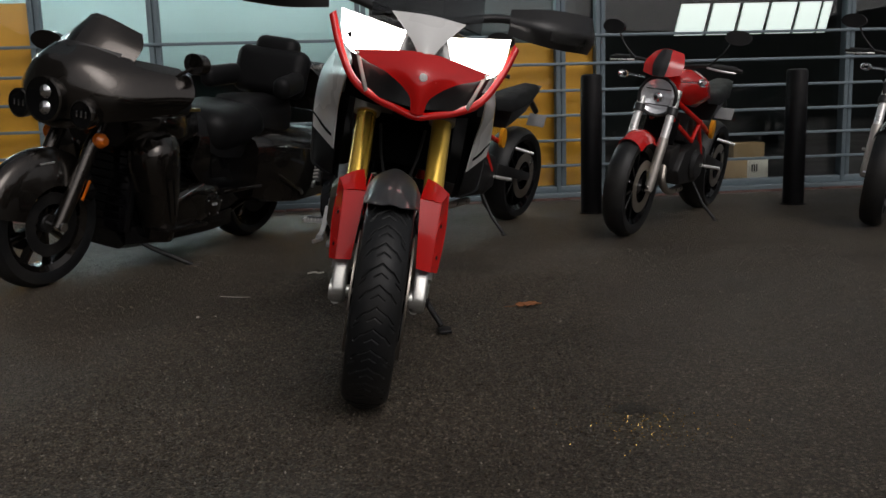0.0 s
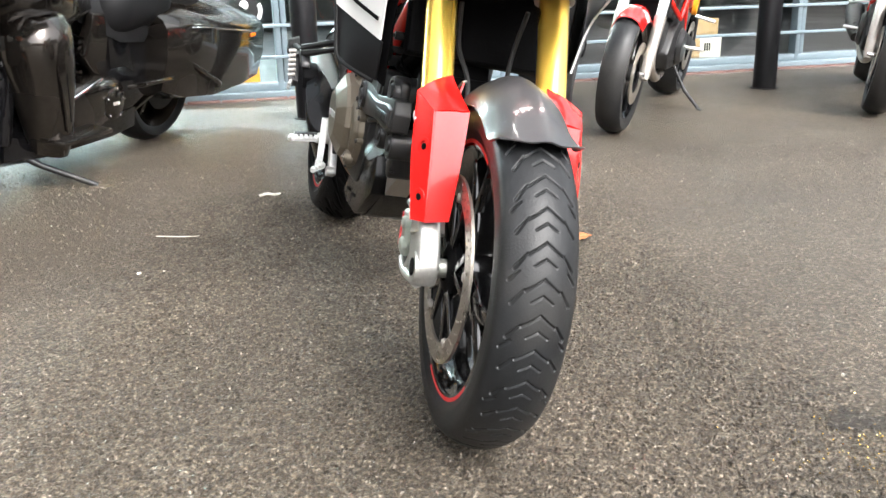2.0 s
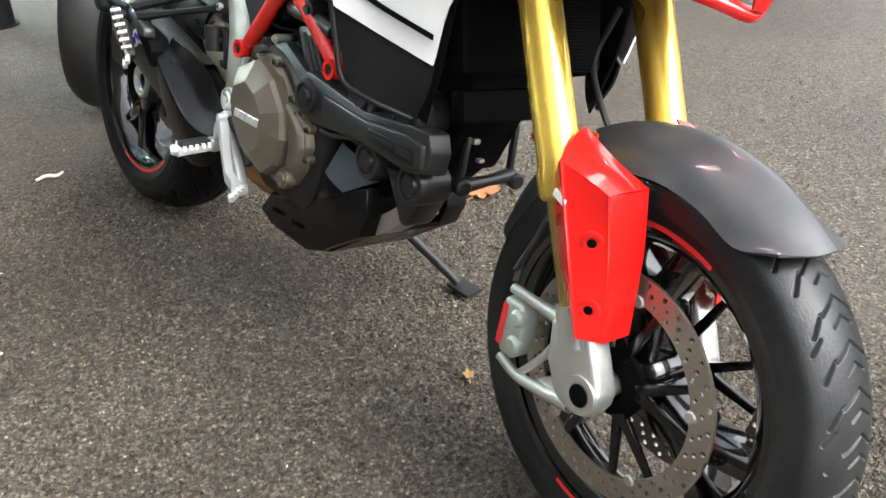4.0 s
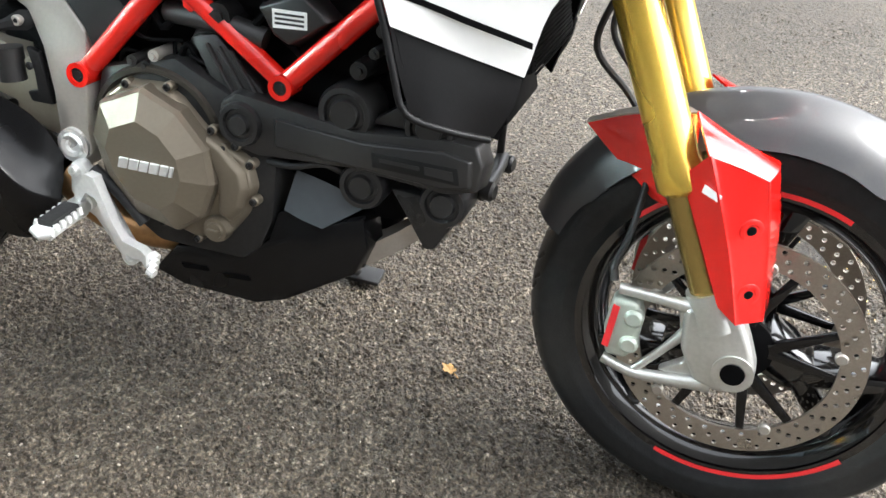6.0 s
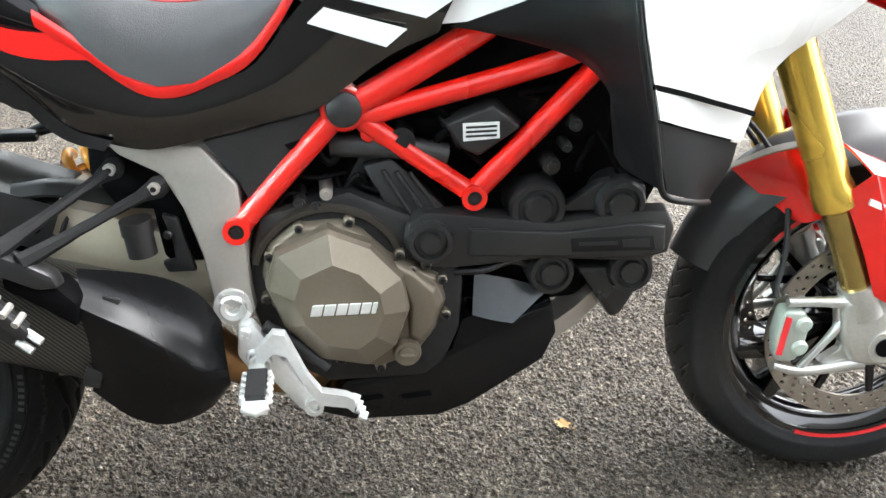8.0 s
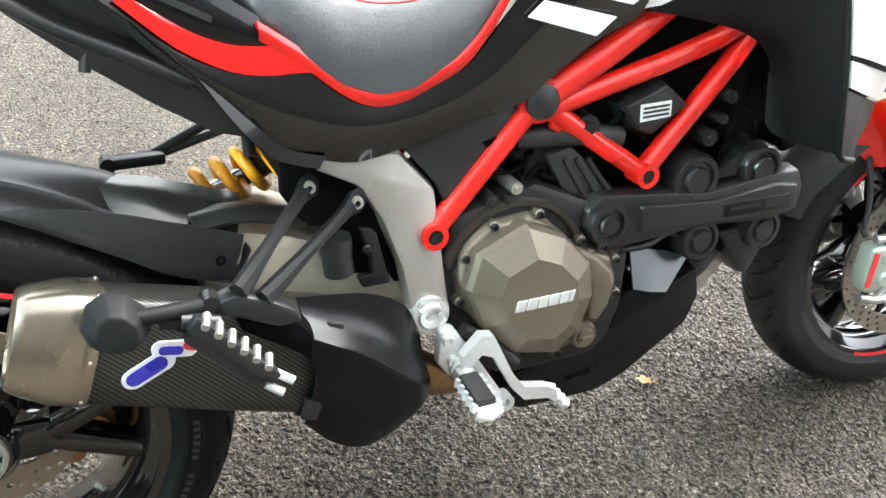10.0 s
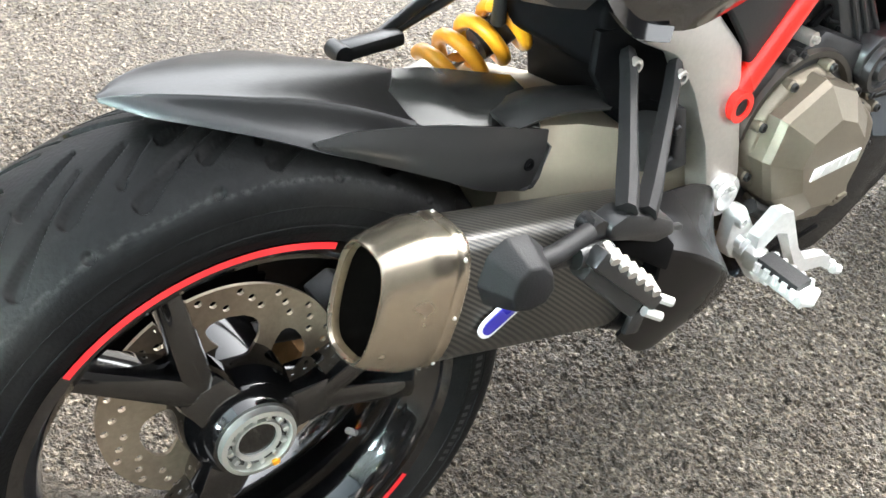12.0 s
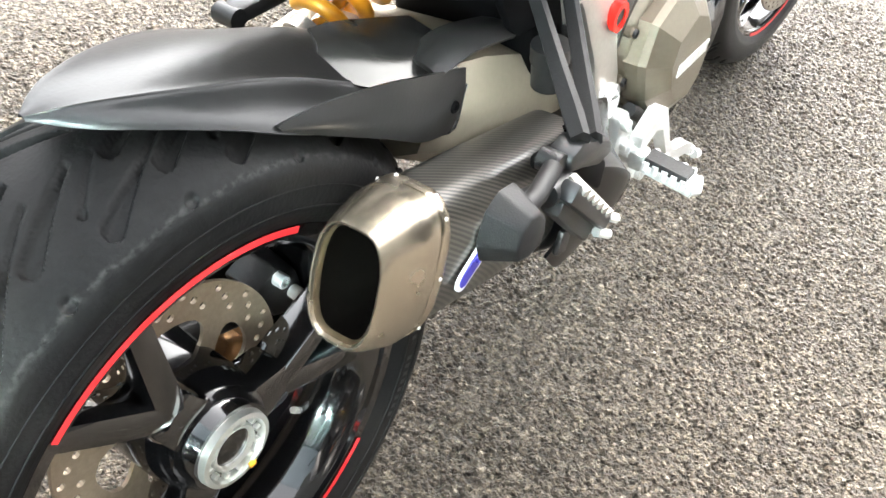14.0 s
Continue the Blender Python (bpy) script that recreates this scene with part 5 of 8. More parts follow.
    belt = part("belt_cover", slab(out, -0.128, -0.092, 0.008, bevel=0.004), M_SATIN, bike, "long black plastic belt cover with a recessed name plate")
    part("belt_cover_cap", lathe([(0, -0.139), (0.013, -0.1385), (0.016, -0.132), (0.021, -0.131), (0.023, -0.1365), (0.029, -0.136), (0.032, -0.128), (0.033, -0.12)], (0.826, 0, 0.502), 32), M_SATIN, belt)
    part("belt_rib", slab([(0.875, 0.520), (1.0, 0.511), (1.12, 0.519), (1.156, 0.512), (1.158, 0.474), (1.12, 0.466), (1.0, 0.471), (0.875, 0.480)], -0.134, -0.126, 0.006, bevel=0.002), M_SATIN, belt)
    part("name_recess", plate([(1.018, 0.500), (1.136, 0.500), (1.141, 0.477), (1.021, 0.480)], -0.1350, -0.132, 0.001), M_SHADE, belt, "dark recessed name plate")
    part("name_bar", plate([(1.03, 0.494), (1.085, 0.4935), (1.086, 0.488), (1.031, 0.489)], -0.1356, -0.1345, 0), M_SATIN, belt)
    part("name_bar", plate([(1.092, 0.495), (1.130, 0.495), (1.133, 0.482), (1.094, 0.484)], -0.1356, -0.1345, 0), M_SATIN, belt)
    for x, z, r, y in ((0.974, 0.540, 0.040, -0.118), (1.091, 0.541, 0.036, -0.118), (1.000, 0.440, 0.034, -0.112), (1.116, 0.437, 0.034, -0.112)):
        part("belt_boss", lathe([(0, y - 0.009), (r * 0.46, y - 0.009), (r * 0.54, y - 0.003), (r * 0.66, y - 0.002), (r * 0.72, y - 0.0065), (r * 0.90, y - 0.006), (r, y + 0.002), (r, -0.06)], (x, 0, z), 36), M_SATIN, belt, "round black cover boss")
    part("belt_arm", plate([(1.0, 0.53), (1.06, 0.572), (1.10, 0.578), (1.128, 0.565), (1.13, 0.53)], -0.112, -0.09, 0.006), M_SATIN, belt)
    part("belt_tail", plate([(1.035, 0.445), (1.145, 0.440), (1.128, 0.398), (1.108, 0.362), (1.092, 0.360), (1.07, 0.395)], -0.108, -0.05, 0.008), M_SATIN, belt)
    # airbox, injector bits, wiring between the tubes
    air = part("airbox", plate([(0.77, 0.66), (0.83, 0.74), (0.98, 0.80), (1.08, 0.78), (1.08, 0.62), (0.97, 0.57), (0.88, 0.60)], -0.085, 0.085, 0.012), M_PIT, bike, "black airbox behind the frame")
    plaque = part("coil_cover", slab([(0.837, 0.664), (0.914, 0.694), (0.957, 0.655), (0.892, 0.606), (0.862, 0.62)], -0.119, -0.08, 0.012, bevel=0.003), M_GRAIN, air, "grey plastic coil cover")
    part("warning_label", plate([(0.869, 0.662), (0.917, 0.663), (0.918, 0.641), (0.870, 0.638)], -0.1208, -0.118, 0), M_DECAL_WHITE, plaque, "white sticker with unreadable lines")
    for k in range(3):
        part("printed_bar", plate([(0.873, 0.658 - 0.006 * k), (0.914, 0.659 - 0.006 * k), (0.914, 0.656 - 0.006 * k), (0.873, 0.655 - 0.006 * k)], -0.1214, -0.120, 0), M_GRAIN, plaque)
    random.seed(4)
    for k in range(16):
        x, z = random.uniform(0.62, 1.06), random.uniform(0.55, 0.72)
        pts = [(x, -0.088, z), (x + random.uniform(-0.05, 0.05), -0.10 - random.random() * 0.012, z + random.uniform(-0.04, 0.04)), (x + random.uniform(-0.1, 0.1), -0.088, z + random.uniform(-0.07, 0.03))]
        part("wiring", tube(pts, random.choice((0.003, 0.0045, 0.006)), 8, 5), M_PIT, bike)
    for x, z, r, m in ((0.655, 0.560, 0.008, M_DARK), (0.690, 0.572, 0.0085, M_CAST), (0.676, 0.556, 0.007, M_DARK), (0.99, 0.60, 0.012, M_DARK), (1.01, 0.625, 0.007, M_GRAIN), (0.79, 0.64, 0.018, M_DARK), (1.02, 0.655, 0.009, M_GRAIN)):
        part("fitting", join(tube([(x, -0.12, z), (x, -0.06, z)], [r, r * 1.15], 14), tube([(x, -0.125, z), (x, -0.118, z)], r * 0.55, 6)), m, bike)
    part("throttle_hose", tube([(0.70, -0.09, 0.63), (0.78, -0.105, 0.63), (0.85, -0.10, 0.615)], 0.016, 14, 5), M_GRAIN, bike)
    # Added black block: fills the gap where only deep shade shows.
    part("dark_gap_filler", plate([(0.60, 0.56), (0.70, 0.70), (0.90, 0.78), (1.12, 0.80), (1.17, 0.56), (1.12, 0.45), (0.9, 0.45)], -0.062, 0.062, 0.01), M_PIT, bike, "added black block standing in for the dark between the cylinders")
    # coolant hose, oil line below
    part("oil_line", tube([(0.86, -0.115, 0.45), (0.90, -0.12, 0.452), (0.94, -0.11, 0.46), (0.965, -0.10, 0.45)], 0.005, 10, 5), M_DARK, bike)
    part("header_pipe", loft([[(x, y0 + dy, z + dz) for dy, dz in ((-0.022, -0.018), (0.03, -0.018), (0.032, 0.016), (-0.026, 0.016))] for x, y0, z in ((1.085, -0.05, 0.384), (1.045, -0.058, 0.352), (1.010, -0.058, 0.326), (0.985, -0.055, 0.312))]), M_CAST, bike, "silver exhaust header shield")
    # bash plate
    skid_side = [(0.888, 0.384), (0.945, 0.368), (1.008, 0.395), (1.018, 0.345), (1.0, 0.300), (0.888, 0.226), (0.838, 0.209), (0.71, 0.214), (0.66, 0.232), (0.70, 0.282), (0.815, 0.302), (0.858, 0.332), (0.874, 0.378)]
    skid = part("bash_plate", slab(skid_side, -0.112, -0.06, 0.006, bevel=0.003), M_SHIELD, bike, "black engine bash plate with slots")
    part("bash_side", mirrored(slab(skid_side, -0.112, -0.06, 0.006, bevel=0.003)), M_SHIELD, skid)
    part("bash_floor", loft([[(x, -w, z), (x, w, z), (x, w, z + 0.008), (x, -w, z + 0.008)] for x, w, z in ((0.66, 0.06, 0.232), (0.71, 0.085, 0.214), (0.838, 0.09, 0.210), (0.89, 0.09, 0.228), (1.0, 0.085, 0.302))]), M_SHIELD, skid)
    for x, z in ((0.735, 0.247), (0.805, 0.247)):
        # Black plate on the surface in place of an open, shaded slot.
        part("bash_slot", plate([(x - 0.022, z + 0.008), (x + 0.022, z + 0.012), (x + 0.026, z + 0.004), (x - 0.018, z)], -0.1135, -0.109, 0.001), M_PIT, skid)
    # Facet of the black plate, coloured slate for the sky it reflects.
    part("plate_facet", sheet([[(0.893, -0.092, 0.436), (0.95, -0.090, 0.422), (1.003, -0.088, 0.402)], [(0.887, -0.1185, 0.383), (0.915, -0.1205, 0.374), (0.946, -0.1185, 0.366)]], 0.004, 4), M_FACET, skid, "slanted upper facet, coloured paler for its sky reflection")


make_engine()


def make_middle():
    # cast bracket that carries pivot and pegs
    for sgn in (-1, 1):
        bits = [(0.400, 0.668), (0.445, 0.650), (0.535, 0.642), (0.581, 0.592), (0.586, 0.505), (0.588, 0.45), (0.592, 0.415), (0.578, 0.390), (0.548, 0.390), (0.537, 0.425), (0.527, 0.49), (0.505, 0.560), (0.480, 0.606), (0.43, 0.632)]
        ys = (-0.136, -0.100)
        b = slab(bits, ys[0], ys[1], 0.004, bevel=0.006)
        for v in b.verts:
            v.co.y += 0.17 * max(0.0, min(0.17, v.co.z - 0.45))
        if sgn > 0:
            b = mirrored(b)
        br = part("pivot_bracket", b, M_CAST, bike, "bare grey cast footrest bracket")
        y = 0.1375 * sgn
        part("pivot_bolt", lathe([(0, y), (0.009, y + 0.001 * sgn), (0.010, y + 0.006 * sgn), (0.016, y + 0.008 * sgn), (0.019, y + 0.004 * sgn), (0.0255, y + 0.003 * sgn), (0.027, y - 0.02 * sgn)], (0.560, 0, 0.424), 40), M_ALU, br, "bright swingarm pivot bolt")
        tri = plate([(0.579, 0.594), (0.538, 0.646), (0.69, 0.684), (0.715, 0.66), (0.60, 0.545)], -0.116, -0.102, 0.003)
        if sgn > 0:
            tri = mirrored(tri)
        part("frame_cover", tri, M_GRAIN, bike, "dark grey triangular frame cover")
    # Black plate in place of an open, shaded hole.
    part("cover_hole", plate([(0.640, 0.640), (0.668, 0.648), (0.664, 0.634), (0.646, 0.633)], -0.1175, -0.113, 0.001), M_PIT, bike)
    part("subframe_tube", tube([(0.50, -0.080, 0.620), (0.45, -0.098, 0.648), (0.35, -0.124, 0.718), (0.24, -0.128, 0.834), (0.20, -0.120, 0.878)], 0.012, 12, 5), M_DARK, bike, "dark grey tail subframe rail")
    part("subframe_tube", tube([(0.50, 0.080, 0.620), (0.45, 0.098, 0.648), (0.35, 0.124, 0.718), (0.24, 0.128, 0.834), (0.20, 0.120, 0.878)], 0.012, 12, 5), M_DARK, bike)
    # swingarm, single-sided, with the tan beam in view
    arm = part("swingarm", loft([[(x, y0 + 0.045, z0), (x, y1, z0), (x, y1, z1), (x, (y0 + y1) / 2, z1 + 0.012), (x, y0 + 0.022, z1 + 0.004), (x, y0 + 0.006, z1 - (z1 - z0) * 0.2), (x, y0, z1 - (z1 - z0) * 0.45), (x, y0 + 0.008, z0 + (z1 - z0) * 0.25)] for x, y0, y1, z0, z1 in ((0.58, -0.095, 0.10, 0.375, 0.46), (0.50, -0.092, 0.11, 0.385, 0.49), (0.40, -0.088, 0.13, 0.405, 0.53), (0.335, -0.082, 0.135, 0.425, 0.546), (0.292, -0.070, 0.135, 0.45, 0.54))]), M_SWING, bike, "tan anodised swingarm beam", sharp=28)
    # Leg coloured dark, not tan: the far side's shade is in its colour.
    part("swingarm_leg", loft([[(x, y0, z0), (x, y1, z0), (x, y1, z1), (x, y0, z1)] for x, y0, y1, z0, z1 in ((0.40, 0.09, 0.16, 0.42, 0.53), (0.20, 0.11, 0.17, 0.35, 0.45), (0.03, 0.11, 0.17, 0.27, 0.38), (-0.05, 0.11, 0.17, 0.29, 0.36))]), M_DARK, arm)
    # Added black plate for the shaded swingarm seen through the wheel.
    part("swingarm_shade", slab([(0.02, 0.40), (0.20, 0.41), (0.30, 0.38), (0.31, 0.24), (0.25, 0.165), (0.13, 0.17), (0.03, 0.225), (-0.05, 0.29), (-0.04, 0.36)], 0.125, 0.15, 0.006, bevel=0.004), M_SHADE, arm, "added black plate standing in for the shaded far swingarm")
    bracket = part("caliper_bracket", join(slab([(0.118, 0.372), (0.150, 0.385), (0.182, 0.362), (0.190, 0.325), (0.170, 0.300), (0.138, 0.312)], 0.006, 0.05, 0.006, bevel=0.004), tube([(0.12, 0.03, 0.33), (0.05, 0.06, 0.325)], 0.014, 12)), M_DARK, bike, "dark rear caliper bracket")
    for x, z in ((0.150, 0.368), (0.168, 0.335)):
        bolt((x, 0, z), 0.008, -0.006, 0.01, bracket)
    part("caliper_rear", join(box((0.115, 0.06, 0.25), (0.08, 0.05, 0.05), 0.008, (0, 40, 0)), tube([(0.1, 0.02, 0.23), (0.1, 0.08, 0.23)], 0.017, 16), tube([(0.135, 0.02, 0.262), (0.135, 0.08, 0.262)], 0.017, 16)), M_HEAT, bike, "brown rear brake caliper")
    part("chain", tube([(0.0, 0.115, 0.432), (0.2, 0.115, 0.448), (0.52, 0.11, 0.47), (0.52, 0.11, 0.40), (0.2, 0.115, 0.26), (0.0, 0.115, 0.22), (-0.075, 0.115, 0.25), (-0.106, 0.115, 0.325), (-0.075, 0.115, 0.40), (0.0, 0.115, 0.432)], 0.007, 8, 4, False), M_STEEL, bike, "drive chain")
    # hugger over the rear tyre
    secs = ((-0.046, 0.004, 0.669, 0.672, 0.673), (-0.02, 0.032, 0.661, 0.675, 0.676), (0.02, 0.060, 0.651, 0.670, 0.673), (0.06, 0.080, 0.637, 0.661, 0.667), (0.10, 0.090, 0.616, 0.650, 0.659), (0.15, 0.095, 0.590, 0.628, 0.644), (0.20, 0.096, 0.560, 0.600, 0.627), (0.24, 0.094, 0.532, 0.582, 0.606), (0.28, 0.090, 0.512, 0.567, 0.584), (0.325, 0.084, 0.494, 0.548, 0.557), (0.347, 0.080, 0.532, 0.542, 0.548))
    rows = []
    for x, w, ze, zr, zt in secs:
        c, dz = w * 0.62, (zr - ze)
        side = [(-w, ze), (-w * 0.93, ze + dz * 0.30), (-w * 0.80, ze + dz * 0.62), (-c - w * 0.03, zr - dz * 0.12), (-c, zr), (-c + w * 0.06, zr + (zt - zr) * 0.1), (-w * 0.28, zt - (zt - zr) * 0.25)]
        rows.append([(x, y, z) for y, z in side] + [(x, 0, zt)] + [(x, -y, z) for y, z in reversed(side)])
    hug = part("hugger", sheet(rows, 0.004, 3), M_HUGGER, bike, "satin charcoal rear tyre hugger with a crease", sharp=24)
    part("hugger_side_panel", sheet([[(0.090, -0.0885, 0.628), (0.13, -0.094, 0.628), (0.206, -0.097, 0.610), (0.253, -0.094, 0.592), (0.30, -0.088, 0.573), (0.344, -0.080, 0.553)], [(0.092, -0.090, 0.624), (0.13, -0.099, 0.613), (0.206, -0.102, 0.580), (0.253, -0.099, 0.558), (0.30, -0.092, 0.541), (0.336, -0.085, 0.531)], [(0.094, -0.0885, 0.620), (0.13, -0.0945, 0.600), (0.206, -0.0985, 0.555), (0.253, -0.0965, 0.524), (0.30, -0.0895, 0.504), (0.322, -0.084, 0.500)]], 0.004, 4), M_HUGGER, hug, "raised lower side panel")
    part("hugger_boss", moved(sheet([[(0.182, -0.036, 0.622), (0.21, -0.062, 0.600), (0.26, -0.072, 0.580), (0.335, -0.076, 0.558)], [(0.198, -0.026, 0.629), (0.235, -0.042, 0.618), (0.275, -0.048, 0.600), (0.345, -0.05, 0.578)], [(0.215, 0.0, 0.628), (0.25, 0.0, 0.620), (0.29, 0.0, 0.606), (0.355, 0.0, 0.582)]], 0.004, 5), pose(0, 0, -0.010)), M_BOSS, hug, "smooth hump before the spring, made satin grey metal for its sky sheen")
    part("hugger_blade", sheet([[(0.29, -0.086, 0.568), (0.345, -0.088, 0.571), (0.42, -0.085, 0.553)], [(0.285, -0.068, 0.578), (0.345, -0.07, 0.581), (0.42, -0.068, 0.562)], [(0.285, -0.045, 0.574), (0.345, -0.045, 0.578), (0.42, -0.045, 0.558)]], 0.005, 4), M_HUGGER, hug)
    bolt((0.312, 0, 0.529), 0.0065, -0.0925, -0.078, hug, M_PIT)
    part("guard_strut", tube([(0.235, 0.09, 0.604), (0.265, 0.10, 0.608), (0.36, 0.10, 0.65), (0.44, 0.09, 0.70)], 0.007, 10), M_SATIN, bike)
    part("guard_strut", tube([(0.25, 0.10, 0.600), (0.37, 0.10, 0.632), (0.45, 0.09, 0.67)], 0.006, 10), M_SATIN, bike)
    part("strut_foot", join(box((0.245, 0.09, 0.606), (0.07, 0.026, 0.016), 0.005), tube([(0.208, 0.077, 0.606), (0.208, 0.103, 0.606)], 0.010, 14)), M_SATIN, bike)
    # yellow shock spring
    a, b = Vector((0.322, 0.092, 0.548)), Vector((0.452, 0.082, 0.600))
    d = (b - a).normalized()
    u = d.orthogonal().normalized()
    v = d.cross(u)
    turns, n = 4.6, 96
    coil = [a + (b - a) * (k / n) + (u * math.cos(2 * math.pi * turns * k / n) + v * math.sin(2 * math.pi * turns * k / n)) * 0.0295 for k in range(n + 1)]
    shock = part("shock_spring", tube(coil, 0.0084, 12), M_SPRING, bike, "yellow rear shock spring")
    part("shock_rod", tube([a - d * 0.02, a + (b - a) * 0.5], 0.0085, 14), M_CHROME, shock)
    part("shock_body", tube([a + (b - a) * 0.42, b], 0.019, 16), M_DARK, shock)
    part("shock_seat", tube([a - d * 0.026, a - d * 0.010], 0.024, 24), M_CAST, shock)
    part("shock_lead", tube([(0.375, 0.045, 0.685), (0.380, 0.050, 0.640), (0.385, 0.060, 0.605)], [0.004, 0.007, 0.007, 0.009], 10), M_RUBBER, shock)
    # Tray widened into a black blocker over the far bracket.
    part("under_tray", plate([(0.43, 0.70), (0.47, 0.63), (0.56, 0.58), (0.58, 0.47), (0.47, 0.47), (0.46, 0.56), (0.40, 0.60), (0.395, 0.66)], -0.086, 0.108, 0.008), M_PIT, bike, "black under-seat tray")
    part("brake_reservoir", join(tube([(0.449, -0.115, 0.497), (0.446, -0.115, 0.527)], 0.019, 20), tube([(0.446, -0.115, 0.527), (0.4445, -0.115, 0.546)], 0.021, 20)), M_SATIN, bike, "black rear brake reservoir")
    part("pedal_switch", join(plate([(0.478, 0.552), (0.498, 0.545), (0.515, 0.470), (0.478, 0.470), (0.472, 0.485), (0.490, 0.488), (0.488, 0.515)], -0.118, -0.105, 0.003), disc((0.484, -0.118, 0.525), 0.006, -0.006, 0, 12)), M_DARK, bike)


make_middle()


def make_exhaust():
    ang = radians(-18.5)
    ax, up_v, side = Vector((math.cos(ang), 0.055, math.sin(ang))).normalized(), None, None
    side = Vector((0, 1, 0)) - ax * ax.y
    side.normalize()
    up_v = side.cross(ax) * -1
    if up_v.z < 0:
        up_v = -up_v
    base = Vector((0.078, -0.1525, 0.511))
    slim, low = 0.82, 0.945

    def section(d, hw, hh, cut=0.45, shift=0.0):
        """A rounded box-shaped loop d metres along the can."""
        out = []
        for k in range(32):
            w = 2 * math.pi * k / 32
            p = math.copysign(abs(math.cos(w)) ** 0.5, math.cos(w))
            q = math.copysign(abs(math.sin(w)) ** 0.5, math.sin(w))
            p *= 1 - 0.20 * max(0.0, -q) ** 2 - 0.16 * max(0.0, q) ** 2
            out.append(base + ax * d + side * (p * hw * slim) + up_v * (q * hh * low + shift))
        return out

    can = part("silencer", loft([section(d, w, h) for d, w, h in ((0.070, 0.050, 0.071), (0.20, 0.052, 0.076), (0.36, 0.054, 0.080))], False), M_CARBON, bike, "carbon fibre silencer can", sharp=60)
    part("end_cap", loft([section(d, w, h) for d, w, h in ((0.078, 0.0525, 0.0735), (0.060, 0.0528, 0.0738), (0.048, 0.0525, 0.0735), (0.045, 0.0520, 0.0730), (0.012, 0.0438, 0.0630), (0.0035, 0.0412, 0.0588), (0.0012, 0.0396, 0.0568), (0.0015, 0.0378, 0.0546), (0.0048, 0.0362, 0.0530))], False), M_TITAN, can, "brushed titanium end cap", sharp=24)
    part("outlet", loft([section(d, w, h) for d, w, h in ((0.010, 0.0345, 0.0515), (0.016, 0.0350, 0.0520), (0.11, 0.030, 0.044), (0.15, 0.004, 0.006))], False), M_HOLLOW, can, "dark hollow outlet")
    part("outlet_lip", loft([section(d, w, h) for d, w, h in ((0.0045, 0.0362, 0.0530), (0.006, 0.0350, 0.0520), (0.011, 0.0344, 0.0514))], False), M_BORE, can, "sooty inner outlet lip")
    part("cap_band", loft([section(d, w, h) for d, w, h in ((0.070, 0.0530, 0.0742), (0.072, 0.0540, 0.0752), (0.082, 0.0542, 0.0754), (0.084, 0.0528, 0.074))], False), M_TITAN, can, "bright riveted band")
    for k in (1, 4, 7, 10, 13, 16, 19, 22):
        part("rivet", moved(lathe([(0, -0.0012), (0.0016, -0.001), (0.0022, 0.001)], (0, 0, 0), 8), Matrix.Translation(section(0.077, 0.0541, 0.0753)[k])), M_ALU, can)
    shield = part("heat_shield", loft([section(d, w, h, shift=s) for d, w, h, s in ((0.330, 0.054, 0.074, -0.004), (0.334, 0.056, 0.077, -0.006), (0.375, 0.056, 0.080, -0.014), (0.425, 0.052, 0.074, -0.018), (0.462, 0.044, 0.056, -0.014), (0.472, 0.032, 0.040, -0.010))]), M_SHIELD, can, "satin black exhaust heat shield", sharp=40)
    face = (((0.380, 0.506, -0.172), (0.43, 0.499, -0.170), (0.478, 0.484, -0.162), (0.517, 0.455, -0.152), (0.540, 0.405, -0.138)),
            ((0.382, 0.490, -0.181), (0.43, 0.468, -0.182), (0.478, 0.437, -0.176), (0.517, 0.402, -0.166), (0.542, 0.372, -0.147)),
            ((0.384, 0.472, -0.203), (0.432, 0.444, -0.208), (0.480, 0.406, -0.205), (0.518, 0.370, -0.191), (0.545, 0.348, -0.160)),
            ((0.386, 0.462, -0.206), (0.434, 0.434, -0.211), (0.482, 0.396, -0.208), (0.519, 0.360, -0.193), (0.546, 0.342, -0.161)),
            ((0.390, 0.405, -0.199), (0.438, 0.372, -0.201), (0.486, 0.338, -0.194), (0.522, 0.318, -0.180), (0.547, 0.322, -0.156)),
            ((0.377, 0.334, -0.174), (0.416, 0.288, -0.168), (0.460, 0.266, -0.160), (0.512, 0.276, -0.147), (0.541, 0.303, -0.133)))
    part("shield_face", sheet([[(x, y, z) for x, z, y in r] for r in face], -0.004, 4), M_SHIELD, shield)
    for q in (0.058, -0.045):
        part("shield_clip", moved(box((0, 0, 0), (0.022, 0.008, 0.03), 0.003), Matrix.Translation(base + ax * 0.335 + side * -0.056 + up_v * q) @ Euler((0, 0.32, 0)).to_matrix().to_4x4()), M_SATIN, shield)
    part("link_pipe", tube([(0.50, -0.105, 0.375), (0.56, -0.09, 0.310), (0.62, -0.06, 0.270), (0.70, -0.03, 0.262)], [0.029, 0.029, 0.028, 0.028], 20, 5), M_HEAT, bike, "heat-tinted exhaust link pipe")
    part("can_tab", join(box((0.335, -0.12, 0.345), (0.03, 0.02, 0.03), 0.003)), M_STEEL, can)

    # maker's mark: plain blue and white shapes
    def on_can(d, q, lift):
        return base + ax * d + side * (-0.0420 - lift - 0.003 * (1 - abs(q) / 0.08)) + up_v * q
    def patch(name, pts, lift, mat):
        n = len(pts)
        vs = [on_can(d, q, lift) for d, q in pts] + [on_can(d, q, lift - 0.0025) for d, q in pts]
